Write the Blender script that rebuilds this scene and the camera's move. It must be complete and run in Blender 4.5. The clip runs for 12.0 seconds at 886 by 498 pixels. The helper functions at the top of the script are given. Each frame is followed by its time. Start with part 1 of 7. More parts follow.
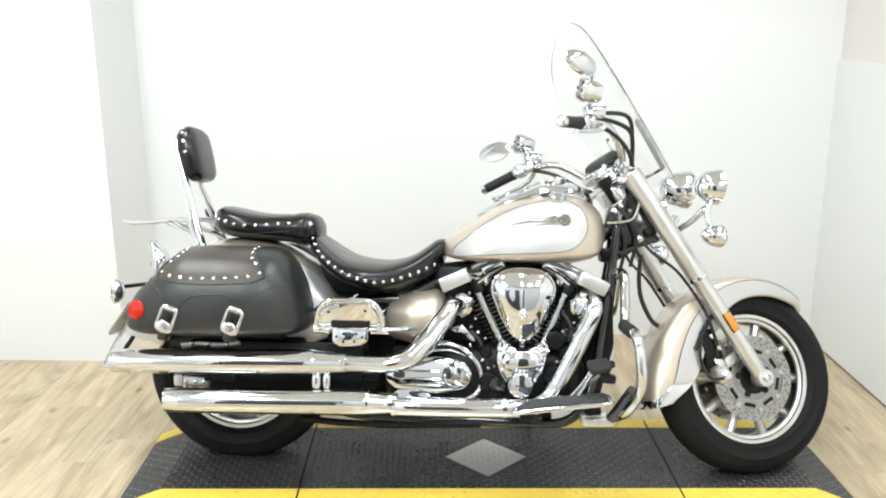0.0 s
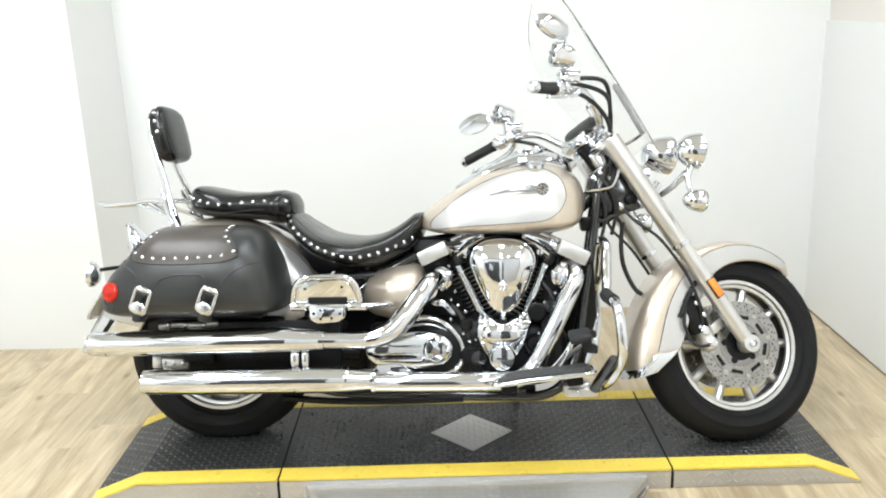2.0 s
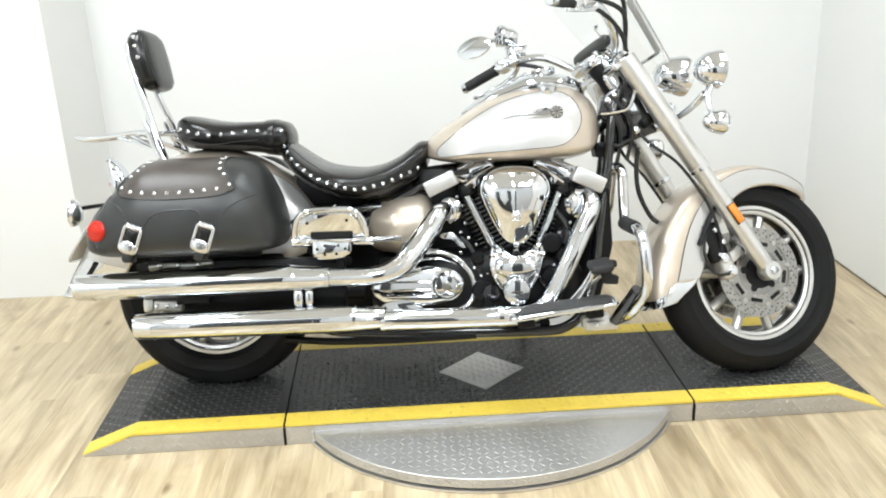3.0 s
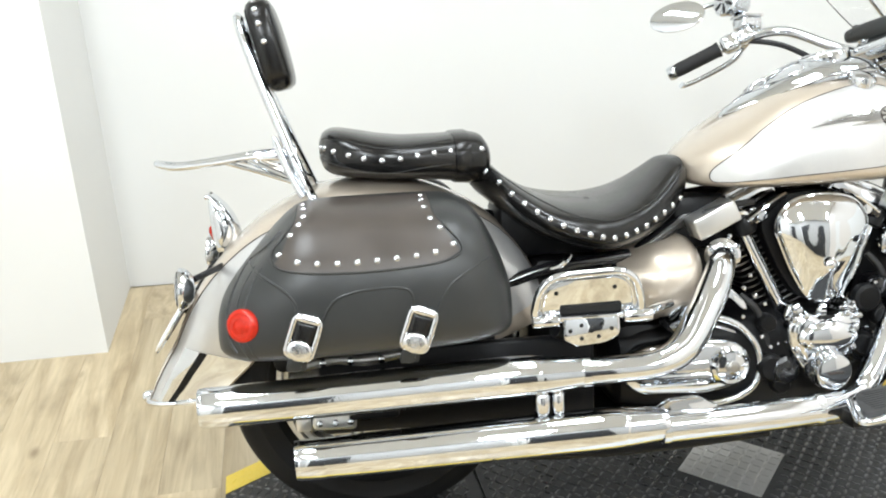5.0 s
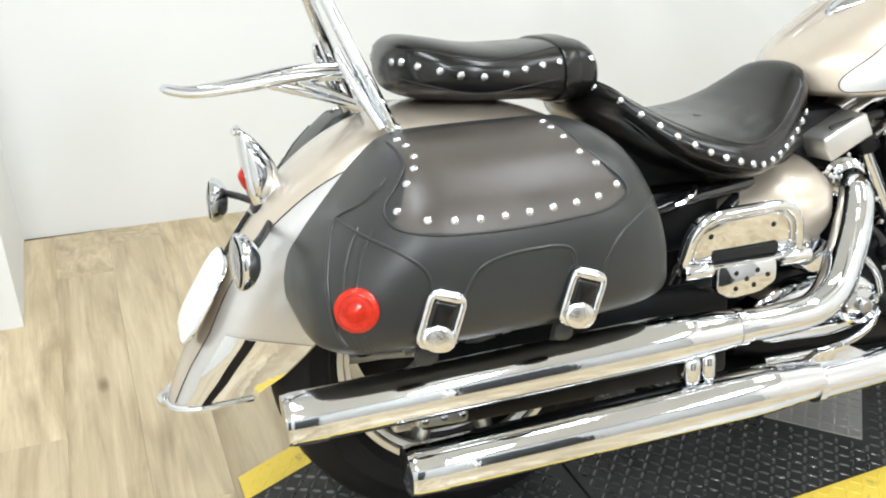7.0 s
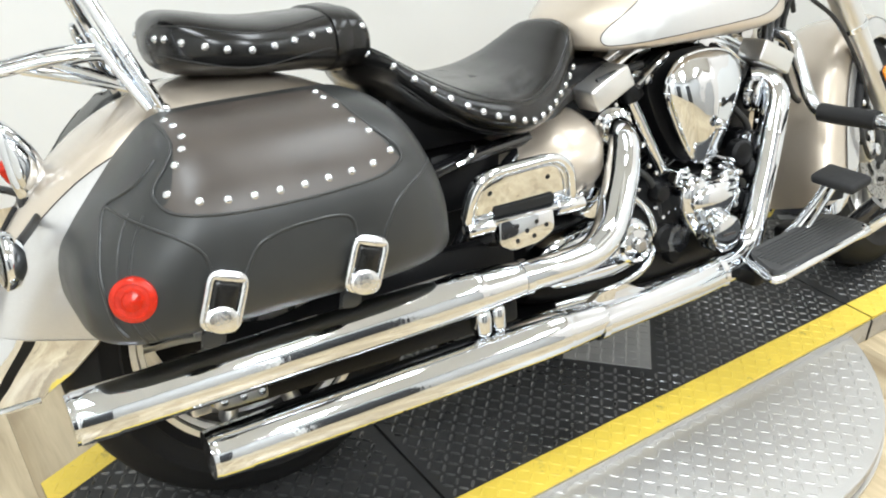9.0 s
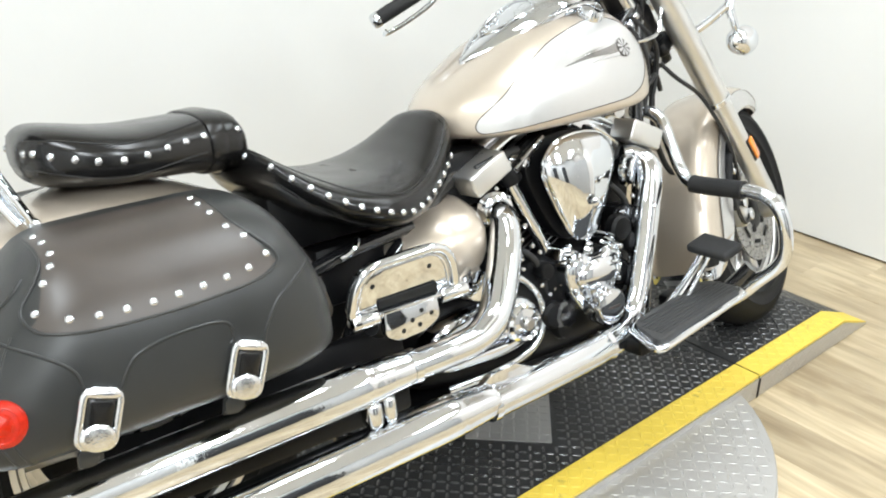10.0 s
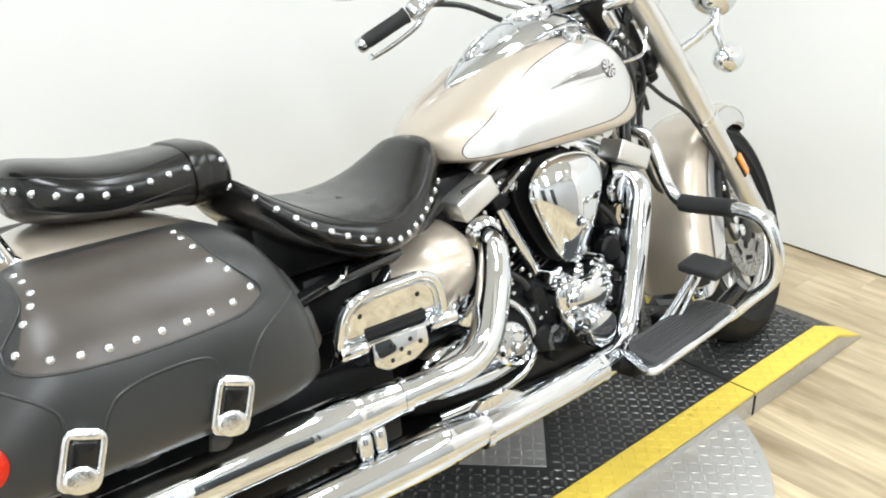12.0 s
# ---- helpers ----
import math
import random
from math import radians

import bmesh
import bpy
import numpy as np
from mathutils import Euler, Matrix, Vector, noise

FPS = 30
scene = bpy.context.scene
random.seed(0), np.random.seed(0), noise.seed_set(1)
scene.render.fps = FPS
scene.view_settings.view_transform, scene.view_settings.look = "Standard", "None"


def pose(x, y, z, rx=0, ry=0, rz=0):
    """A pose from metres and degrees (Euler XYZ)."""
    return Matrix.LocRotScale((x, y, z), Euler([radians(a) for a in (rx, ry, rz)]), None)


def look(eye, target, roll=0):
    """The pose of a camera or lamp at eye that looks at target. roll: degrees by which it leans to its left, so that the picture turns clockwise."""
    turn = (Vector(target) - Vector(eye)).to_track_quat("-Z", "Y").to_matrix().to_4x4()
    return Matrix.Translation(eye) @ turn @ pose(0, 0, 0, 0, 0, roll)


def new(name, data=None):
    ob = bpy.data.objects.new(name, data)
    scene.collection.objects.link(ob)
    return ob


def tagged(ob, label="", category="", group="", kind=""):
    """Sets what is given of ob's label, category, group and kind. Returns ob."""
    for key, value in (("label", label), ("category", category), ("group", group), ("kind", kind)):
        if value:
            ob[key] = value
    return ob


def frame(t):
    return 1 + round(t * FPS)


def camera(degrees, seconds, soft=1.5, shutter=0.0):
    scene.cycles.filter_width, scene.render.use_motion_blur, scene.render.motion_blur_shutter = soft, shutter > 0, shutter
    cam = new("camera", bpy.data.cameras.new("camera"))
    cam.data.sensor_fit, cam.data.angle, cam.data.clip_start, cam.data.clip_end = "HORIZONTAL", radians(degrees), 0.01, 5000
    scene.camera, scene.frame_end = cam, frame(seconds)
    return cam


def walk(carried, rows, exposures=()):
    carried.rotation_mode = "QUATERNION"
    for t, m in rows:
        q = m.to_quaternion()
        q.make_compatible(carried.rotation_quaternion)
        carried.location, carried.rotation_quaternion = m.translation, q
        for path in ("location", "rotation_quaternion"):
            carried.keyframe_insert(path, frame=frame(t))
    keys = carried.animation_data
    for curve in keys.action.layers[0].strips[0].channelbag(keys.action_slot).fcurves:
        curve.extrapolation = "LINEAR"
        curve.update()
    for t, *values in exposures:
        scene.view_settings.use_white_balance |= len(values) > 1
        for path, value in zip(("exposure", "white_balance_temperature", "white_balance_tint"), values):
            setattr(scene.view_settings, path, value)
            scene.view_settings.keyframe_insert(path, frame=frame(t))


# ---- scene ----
cam = camera(51.67, 12.0, soft=2.0)
EXPOSURE, LAMP = -0.70, 55.0
PATH = [
    (0, (-0.136, -2.896, 1.526), (-0.1489, -0.9547, 1.0431), 0.34),
    (0.5, (-0.105, -2.896, 1.508), (-0.1347, -0.9548, 1.0261), 0.08),
    (1, (-0.118, -2.887, 1.498), (-0.1310, -0.9476, 1.0111), -0.44),
    (1.5, (-0.088, -2.871, 1.505), (-0.0913, -0.9359, 1.0010), -1.09),
    (2, (-0.033, -2.861, 1.480), (-0.0678, -0.9288, 0.9634), -1.52),
    (2.5, (-0.020, -2.819, 1.440), (-0.1424, -0.8868, 0.9367), -0.53),
    (2.8, (-0.094, -2.758, 1.442), (-0.1793, -0.8521, 0.8408), -2.73),
    (3, (-0.192, -2.717, 1.394), (-0.1386, -0.8203, 0.7627), -1.98),
    (3.2, (-0.280, -2.686, 1.395), (-0.2596, -0.7901, 0.7581), -1.40),
    (4.8, (-0.924, -1.826, 1.392), (-0.6326, 0.0152, 0.6682), -1.53),
    (5, (-0.993, -1.712, 1.380), (-0.6781, 0.1185, 0.6371), -1.32),
    (5.2, (-1.041, -1.569, 1.368), (-0.7131, 0.2804, 0.6811), -0.51),
    (5.5, (-1.108, -1.373, 1.400), (-0.8345, 0.4996, 0.7534), 1.04),
    (5.8, (-1.168, -1.260, 1.423), (-0.8765, 0.6183, 0.8020), -2.00),
    (6, (-1.218, -1.229, 1.415), (-0.8257, 0.6196, 0.7585), -1.32),
    (6.3, (-1.299, -1.197, 1.385), (-0.7079, 0.5794, 0.6816), -3.06),
    (6.5, (-1.339, -1.196, 1.354), (-0.6753, 0.5493, 0.6372), -2.05),
    (6.8, (-1.383, -1.201, 1.310), (-0.7014, 0.4888, 0.4848), -0.85),
    (7, (-1.387, -1.196, 1.281), (-0.7071, 0.4429, 0.3576), 0.92),
    (7.2, (-1.382, -1.190, 1.257), (-0.6931, 0.3959, 0.2522), 2.44),
    (8.8, (-1.352, -1.220, 1.275), (-0.4510, 0.2437, 0.2519), 1.71),
    (9.1, (-1.317, -1.240, 1.303), (-0.2782, 0.1790, 0.3503), 1.60),
    (9.5, (-1.287, -1.263, 1.320), (-0.1342, 0.1091, 0.4323), 1.43),
    (10, (-1.284, -1.271, 1.338), (-0.1151, 0.1148, 0.4920), 0.65),
    (10.5, (-1.282, -1.272, 1.340), (-0.1191, 0.1362, 0.5254), -0.08),
    (11, (-1.288, -1.273, 1.362), (-0.1335, 0.1609, 0.5810), 0.49),
    (11.5, (-1.271, -1.268, 1.348), (-0.1166, 0.1447, 0.5284), 0.31),
    (12, (-1.260, -1.265, 1.353), (-0.0764, 0.1246, 0.5360), -0.40),
]
walk(cam, [(t, look(eye, target, roll)) for t, eye, target, roll in PATH], [(0.0, EXPOSURE)])

# ---- light: ceiling panels of the studio corner ----
world = bpy.data.worlds.new("world")
world.use_nodes = True
world.node_tree.nodes["Background"].inputs[0].default_value = (0.9, 0.92, 1.0, 1)
world.node_tree.nodes["Background"].inputs[1].default_value = 0.1
scene.world = world


def ceiling_lamp(x, y, sx, sy, power, z=2.66):
    d = bpy.data.lights.new("ceiling_lamp", "AREA")
    d.shape, d.size, d.size_y, d.energy, d.color = "RECTANGLE", sx, sy, power, (0.883, 0.950, 1.0)
    o = new("ceiling_lamp", d)
    o.location = (x, y, z)
    return o


for lx, share in ((-1.6, 1.00), (0.0, 0.74), (1.2, 0.47)):
    ceiling_lamp(lx, -0.15, 0.32, 1.3, LAMP * share)
for lx, share in ((-2.0, 1.85), (-0.3, 1.68), (1.2, 0.80)):
    ceiling_lamp(lx, -2.5, 0.32, 1.3, LAMP * share)


# ---- materials ----
def nodes_of(name):
    m = bpy.data.materials.new(name)
    m.use_nodes = True
    return m, m.node_tree, m.node_tree.nodes["Principled BSDF"]


def add(nt, kind, **kw):
    n = nt.nodes.new(kind)
    for k, v in kw.items():
        if k in n.inputs:
            n.inputs[k].default_value = v
    return n


def plain(name, col, rough=0.5, metal=0.0, var=0.08, scale=6.0, bump=0.0, bscale=60.0, coat=0.0, rvar=0.08, fine=0.0, spec=None):
    """A surface with uneven tone and gloss at two scales and fine relief."""
    m, nt, p = nodes_of(name)
    tc = add(nt, "ShaderNodeTexCoord")
    n1 = add(nt, "ShaderNodeTexNoise", Scale=scale, Detail=6.0, Roughness=0.6)
    n2 = add(nt, "ShaderNodeTexNoise", Scale=bscale, Detail=3.0)
    nt.links.new(tc.outputs["Object"], n1.inputs["Vector"])
    nt.links.new(tc.outputs["Object"], n2.inputs["Vector"])
    mix = add(nt, "ShaderNodeMix")
    mix.data_type = "RGBA"
    mix.inputs["A"].default_value = (*[c * (1 - var) for c in col], 1)
    mix.inputs["B"].default_value = (*[min(1, c * (1 + var)) for c in col], 1)
    ad = add(nt, "ShaderNodeMath")
    ad.operation = "MULTIPLY_ADD"
    nt.links.new(n2.outputs["Fac"], ad.inputs[0])
    ad.inputs[1].default_value = fine
    nt.links.new(n1.outputs["Fac"], ad.inputs[2])
    nt.links.new(ad.outputs[0], mix.inputs["Factor"])
    nt.links.new(mix.outputs["Result"], p.inputs["Base Color"])
    mr = add(nt, "ShaderNodeMapRange")
    mr.inputs["To Min"].default_value, mr.inputs["To Max"].default_value = max(0.0, rough - rvar), min(1, rough + rvar)
    nt.links.new(n1.outputs["Fac"], mr.inputs["Value"])
    nt.links.new(mr.outputs[0], p.inputs["Roughness"])
    p.inputs["Metallic"].default_value = metal
    p.inputs["Coat Weight"].default_value = coat
    p.inputs["Coat Roughness"].default_value = 0.04
    if bump:
        b = add(nt, "ShaderNodeBump", Strength=bump, Distance=0.002)
        nt.links.new(n2.outputs["Fac"], b.inputs["Height"])
        nt.links.new(b.outputs["Normal"], p.inputs["Normal"])
    if spec is not None:
        p.inputs["Specular IOR Level"].default_value = spec
    return m


def leather(name, col, rough, pores=0.35):
    m, nt, p = nodes_of(name)
    tc = add(nt, "ShaderNodeTexCoord")
    v = add(nt, "ShaderNodeTexVoronoi", Scale=420.0)
    v.feature = "DISTANCE_TO_EDGE"
    n = add(nt, "ShaderNodeTexNoise", Scale=14.0, Detail=1.5)
    for q in (v, n):
        nt.links.new(tc.outputs["Object"], q.inputs["Vector"])
    mix = add(nt, "ShaderNodeMix")
    mix.data_type = "RGBA"
    mix.inputs["A"].default_value = (*[c * 0.75 for c in col], 1)
    mix.inputs["B"].default_value = (*[c * 1.3 for c in col], 1)
    nt.links.new(n.outputs["Fac"], mix.inputs["Factor"])
    nt.links.new(mix.outputs["Result"], p.inputs["Base Color"])
    mr = add(nt, "ShaderNodeMapRange")
    mr.inputs["To Min"].default_value, mr.inputs["To Max"].default_value = rough - 0.07, rough + 0.1
    nt.links.new(n.outputs["Fac"], mr.inputs["Value"])
    nt.links.new(mr.outputs[0], p.inputs["Roughness"])
    b = add(nt, "ShaderNodeBump", Strength=pores, Distance=0.0004)
    nt.links.new(v.outputs["Distance"], b.inputs["Height"])
    b2 = add(nt, "ShaderNodeBump", Strength=0.15, Distance=0.004)
    nt.links.new(n.outputs["Fac"], b2.inputs["Height"])
    nt.links.new(b.outputs["Normal"], b2.inputs["Normal"])
    nt.links.new(b2.outputs["Normal"], p.inputs["Normal"])
    return m


def flake(name, col, rough=0.32):
    """Metallic paint under clear lacquer."""
    m, nt, p = nodes_of(name)
    tc = add(nt, "ShaderNodeTexCoord")
    v = add(nt, "ShaderNodeTexVoronoi", Scale=1800.0)
    n = add(nt, "ShaderNodeTexNoise", Scale=3.0, Detail=3.0)
    nt.links.new(tc.outputs["Object"], v.inputs["Vector"])
    nt.links.new(tc.outputs["Object"], n.inputs["Vector"])
    mix = add(nt, "ShaderNodeMix")
    mix.data_type = "RGBA"
    mix.inputs["A"].default_value = (*[c * 0.86 for c in col], 1)
    mix.inputs["B"].default_value = (*[min(1, c * 1.12) for c in col], 1)
    nt.links.new(v.outputs["Color"], mix.inputs["Factor"])
    nt.links.new(mix.outputs["Result"], p.inputs["Base Color"])
    mr = add(nt, "ShaderNodeMapRange")
    mr.inputs["To Min"].default_value, mr.inputs["To Max"].default_value = rough - 0.04, rough + 0.04
    nt.links.new(n.outputs["Fac"], mr.inputs["Value"])
    nt.links.new(mr.outputs[0], p.inputs["Roughness"])
    p.inputs["Metallic"].default_value = 0.6
    p.inputs["Coat Weight"].default_value = 1.0
    p.inputs["Coat Roughness"].default_value = 0.03
    return m


def plank_wood():
    """Oak: long grain, mottled streaks, small knots, each plank its own tone."""
    m, nt, p = nodes_of("oak_plank")
    tc = add(nt, "ShaderNodeTexCoord")
    oi = add(nt, "ShaderNodeObjectInfo")
    off = add(nt, "ShaderNodeVectorMath")
    off.operation = "MULTIPLY_ADD"
    nt.links.new(oi.outputs["Random"], off.inputs[0])
    off.inputs[1].default_value = (31.0, 57.0, 13.0)
    nt.links.new(tc.outputs["Object"], off.inputs[2])

    def field(scale, detail, rough, distortion):
        mp = add(nt, "ShaderNodeMapping")
        mp.inputs["Scale"].default_value = scale
        nt.links.new(off.outputs[0], mp.inputs["Vector"])
        g = add(nt, "ShaderNodeTexNoise", Scale=1.0, Detail=detail, Roughness=rough, Distortion=distortion)
        nt.links.new(mp.outputs[0], g.inputs["Vector"])
        return g.outputs["Fac"]

    def ramp(fac, p0, c0, p1, c1):
        r = add(nt, "ShaderNodeValToRGB")
        e = r.color_ramp.elements
        e[0].position, e[0].color, e[1].position, e[1].color = p0, c0, p1, c1
        nt.links.new(fac, r.inputs["Fac"])
        return r.outputs["Color"]

    def times(a, b, fac=1.0):
        mx = add(nt, "ShaderNodeMix")
        mx.data_type, mx.blend_type = "RGBA", "MULTIPLY"
        mx.inputs["Factor"].default_value = fac
        nt.links.new(a, mx.inputs[6])
        nt.links.new(b, mx.inputs[7])
        return mx.outputs[2]

    grain = field((55.0, 3.0, 1.0), 8.0, 0.65, 0.5)
    col = ramp(field((13.0, 1.5, 1.0), 5.0, 0.6, 1.4), 0.34, (0.42, 0.325, 0.195, 1), 0.64, (0.62, 0.512, 0.338, 1))
    col = times(col, ramp(grain, 0.30, (0.76, 0.74, 0.71, 1), 0.62, (1.04, 1.04, 1.04, 1)), 0.8)
    col = times(col, ramp(field((7.0, 2.4, 1.0), 3.0, 0.5, 0.8), 0.33, (0.72, 0.69, 0.66, 1), 0.50, (1.0, 1.0, 1.0, 1)), 0.75)
    kmap = add(nt, "ShaderNodeMapping")
    kmap.inputs["Scale"].default_value = (7.5, 3.4, 1.0)
    nt.links.new(off.outputs[0], kmap.inputs["Vector"])
    kn = add(nt, "ShaderNodeTexVoronoi", Scale=1.0)
    nt.links.new(kmap.outputs[0], kn.inputs["Vector"])
    col = times(col, ramp(kn.outputs["Distance"], 0.03, (0.42, 0.36, 0.30, 1), 0.13, (1.0, 1.0, 1.0, 1)), 0.8)
    hs = add(nt, "ShaderNodeHueSaturation")
    val = add(nt, "ShaderNodeMapRange")
    val.inputs["To Min"].default_value, val.inputs["To Max"].default_value = 0.90, 1.10
    nt.links.new(oi.outputs["Random"], val.inputs["Value"])
    nt.links.new(val.outputs[0], hs.inputs["Value"])
    nt.links.new(col, hs.inputs["Color"])
    nt.links.new(hs.outputs["Color"], p.inputs["Base Color"])
    p.inputs["Roughness"].default_value = 0.31
    p.inputs["Specular IOR Level"].default_value = 0.65
    b = add(nt, "ShaderNodeBump", Strength=0.12, Distance=0.001)
    nt.links.new(grain, b.inputs["Height"])
    nt.links.new(b.outputs["Normal"], p.inputs["Normal"])
    return m


def clear(name, col, rough=0.02, ior=1.45, alpha_mix=0.0):
    m, nt, p = nodes_of(name)
    p.inputs["Base Color"].default_value = (*col, 1)
    p.inputs["Roughness"].default_value = rough
    p.inputs["IOR"].default_value = ior
    p.inputs["Transmission Weight"].default_value = 1.0
    return m


WALL = plain("white_wall_paint", (0.785, 0.79, 0.78), 0.62, var=0.02, scale=2.0, bump=0.08, bscale=180.0)
WALLB = plain("rear_room_paint", (0.44, 0.44, 0.432), 0.7, var=0.1, scale=1.5, bump=0.08, bscale=150.0)
WALLT = plain("beige_wall_paint", (0.74, 0.70, 0.66), 0.6, var=0.03, scale=2.0, bump=0.08, bscale=180.0)
CEIL = plain("ceiling_white", (0.82, 0.82, 0.80), 0.8, var=0.03, scale=3.0, bump=0.1, bscale=90.0)
OAK = plank_wood()
JOINT = plain("dark_joint", (0.40, 0.315, 0.205), 0.9)
DECK = plain("worn_black_tread_plate", (0.027, 0.027, 0.027), 0.38, 0.0, var=0.5, scale=9.0, bump=0.25, bscale=160.0, fine=0.5, spec=0.20)
ALU = plain("aluminium_tread_plate", (0.53, 0.522, 0.51), 0.41, 0.75, var=0.12, scale=7.0, bump=0.1, bscale=200.0)
DECKLUG = plain("polished_tread_bars", (0.13, 0.13, 0.131), 0.28, 0.8, var=0.4, scale=7.0, bump=0.1, bscale=160.0, fine=0.3)


def worn_yellow():
    """Yellow paint with dark scuffs."""
    m = plain("worn_yellow_paint", (0.73, 0.54, 0.075), 0.48, var=0.14, scale=16.0, bump=0.15, bscale=150.0, fine=0.3)
    nt, p = m.node_tree, m.node_tree.nodes["Principled BSDF"]
    tc = add(nt, "ShaderNodeTexCoord")
    n = add(nt, "ShaderNodeTexNoise", Scale=26.0, Detail=8.0, Roughness=0.72)
    nt.links.new(tc.outputs["Object"], n.inputs["Vector"])
    r = add(nt, "ShaderNodeValToRGB")
    r.color_ramp.elements[0].position, r.color_ramp.elements[1].position = 0.60, 0.70
    nt.links.new(n.outputs["Fac"], r.inputs["Fac"])
    mix = add(nt, "ShaderNodeMix")
    mix.data_type = "RGBA"
    old = p.inputs["Base Color"].links[0].from_socket
    nt.links.new(old, mix.inputs["A"])
    mix.inputs["B"].default_value = (0.20, 0.15, 0.06, 1)
    half = add(nt, "ShaderNodeMath")
    half.operation = "MULTIPLY"
    half.inputs[1].default_value = 0.7
    nt.links.new(r.outputs["Color"], half.inputs[0])
    nt.links.new(half.outputs[0], mix.inputs["Factor"])
    nt.links.new(mix.outputs["Result"], p.inputs["Base Color"])
    return m


PLATE = plain("white_plate_enamel", (0.84, 0.84, 0.83), 0.3, var=0.04, scale=12.0)
YELLOW = worn_yellow()
CHROME = plain("chrome", (0.70, 0.722, 0.755), 0.05, 1.0, var=0.04, rvar=0.03, scale=9.0, bump=0.18, bscale=26.0)
SATIN = plain("satin_aluminium", (0.68, 0.675, 0.66), 0.34, 0.9, var=0.05, scale=20.0, bump=0.006, bscale=300.0)
STEEL = plain("brushed_disc_steel", (0.37, 0.362, 0.350), 0.28, 1.0, var=0.1, scale=30.0)
BLACKM = plain("black_engine_coating", (0.005, 0.005, 0.0055), 0.38, 0.0, var=0.3, scale=15.0, bump=0.15, bscale=220.0, spec=0.22)
ENGRAVED = plain("engraved_chrome", (0.68, 0.69, 0.71), 0.08, 1.0, var=0.2, scale=120.0, bump=0.35, bscale=260.0)
MAT = plain("worn_mat_rubber", (0.035, 0.035, 0.035), 0.6, var=0.35, scale=25.0, bump=0.3, bscale=300.0, fine=0.3)
DARKCHROME = plain("smoked_emblem_metal", (0.30, 0.295, 0.29), 0.22, 0.8, var=0.1)
GLOSSB = plain("gloss_black_enamel", (0.010, 0.010, 0.011), 0.14, 0.0, var=0.2, coat=0.6)
PLASTIC = plain("black_plastic", (0.009, 0.009, 0.0095), 0.5, var=0.2, scale=20.0, bump=0.1, bscale=300.0)
RUBBER = plain("tyre_rubber", (0.0075, 0.0076, 0.0082), 0.66, var=0.3, scale=18.0, bump=0.2, bscale=260.0, spec=0.22)
GRIP = plain("grip_rubber", (0.012, 0.012, 0.0125), 0.72, var=0.25, scale=40.0, bump=0.35, bscale=420.0)
SEATL = leather("seat_vinyl", (0.0052, 0.0049, 0.0048), 0.22, 0.09)
BAGL = leather("saddlebag_leather", (0.0215, 0.0228, 0.0225), 0.34, 0.35)
# Lighter and browner than the leather of the bag itself.
LIDL = leather("lid_panel_leather", (0.056, 0.0465, 0.0400), 0.34, 0.35)
SEATL.node_tree.nodes["Principled BSDF"].inputs["Specular IOR Level"].default_value = 0.22
PIPING = leather("leather_piping", (0.006, 0.006, 0.006), 0.4, 0.2)
for hide, gloss in ((SEATL, 0.42), (BAGL, 0.5), (LIDL, 0.46)):
    hide.node_tree.nodes["Principled BSDF"].inputs["Specular IOR Level"].default_value = gloss
GOLD = flake("champagne_metallic_paint", (0.58, 0.503, 0.412), 0.34)
SILVER = flake("silver_metallic_paint", (0.56, 0.555, 0.548), 0.33)
LINE = plain("pinstripe_paint", (0.06, 0.05, 0.045), 0.3)
REDLENS = plain("red_lens", (0.47, 0.018, 0.005), 0.10, var=0.55, scale=120.0, coat=0.12, spec=0.3, bump=0.35, bscale=170.0)
AMBER = plain("amber_lens", (0.80, 0.24, 0.01), 0.14, var=0.12, scale=60.0, coat=1.0)
SHIELD = clear("windscreen_acrylic", (0.985, 0.99, 0.99), 0.01, 1.4)
LENS = clear("lamp_lens_glass", (0.98, 0.98, 0.98), 0.03, 1.35)
MIRROR = plain("mirror_glass", (0.92, 0.92, 0.92), 0.015, 1.0, var=0.0, rvar=0.01)
FIN = plain("machined_fin_edge", (0.20, 0.20, 0.20), 0.35, 0.9)
BOLT = plain("zinc_bolt", (0.5, 0.5, 0.49), 0.3, 1.0)


# ---- mesh helpers ----
def pchip(xs, ys, x):
    xs, ys = np.asarray(xs, float), np.asarray(ys, float)
    h, d = np.diff(xs), np.diff(ys) / np.diff(xs)
    s = np.zeros(len(xs))
    for i in range(1, len(xs) - 1):
        if d[i - 1] * d[i] > 0:
            w1, w2 = 2 * h[i] + h[i - 1], h[i] + 2 * h[i - 1]
            s[i] = (w1 + w2) / (w1 / d[i - 1] + w2 / d[i])
    s[0], s[-1] = d[0], d[-1]
    i = int(np.clip(np.searchsorted(xs, x) - 1, 0, len(h) - 1))
    u = np.clip((x - xs[i]) / h[i], 0, 1)
    return float((2 * u**3 - 3 * u**2 + 1) * ys[i] + (u**3 - 2 * u**2 + u) * h[i] * s[i] + (3 * u**2 - 2 * u**3) * ys[i + 1] + (u**3 - u**2) * h[i] * s[i + 1])


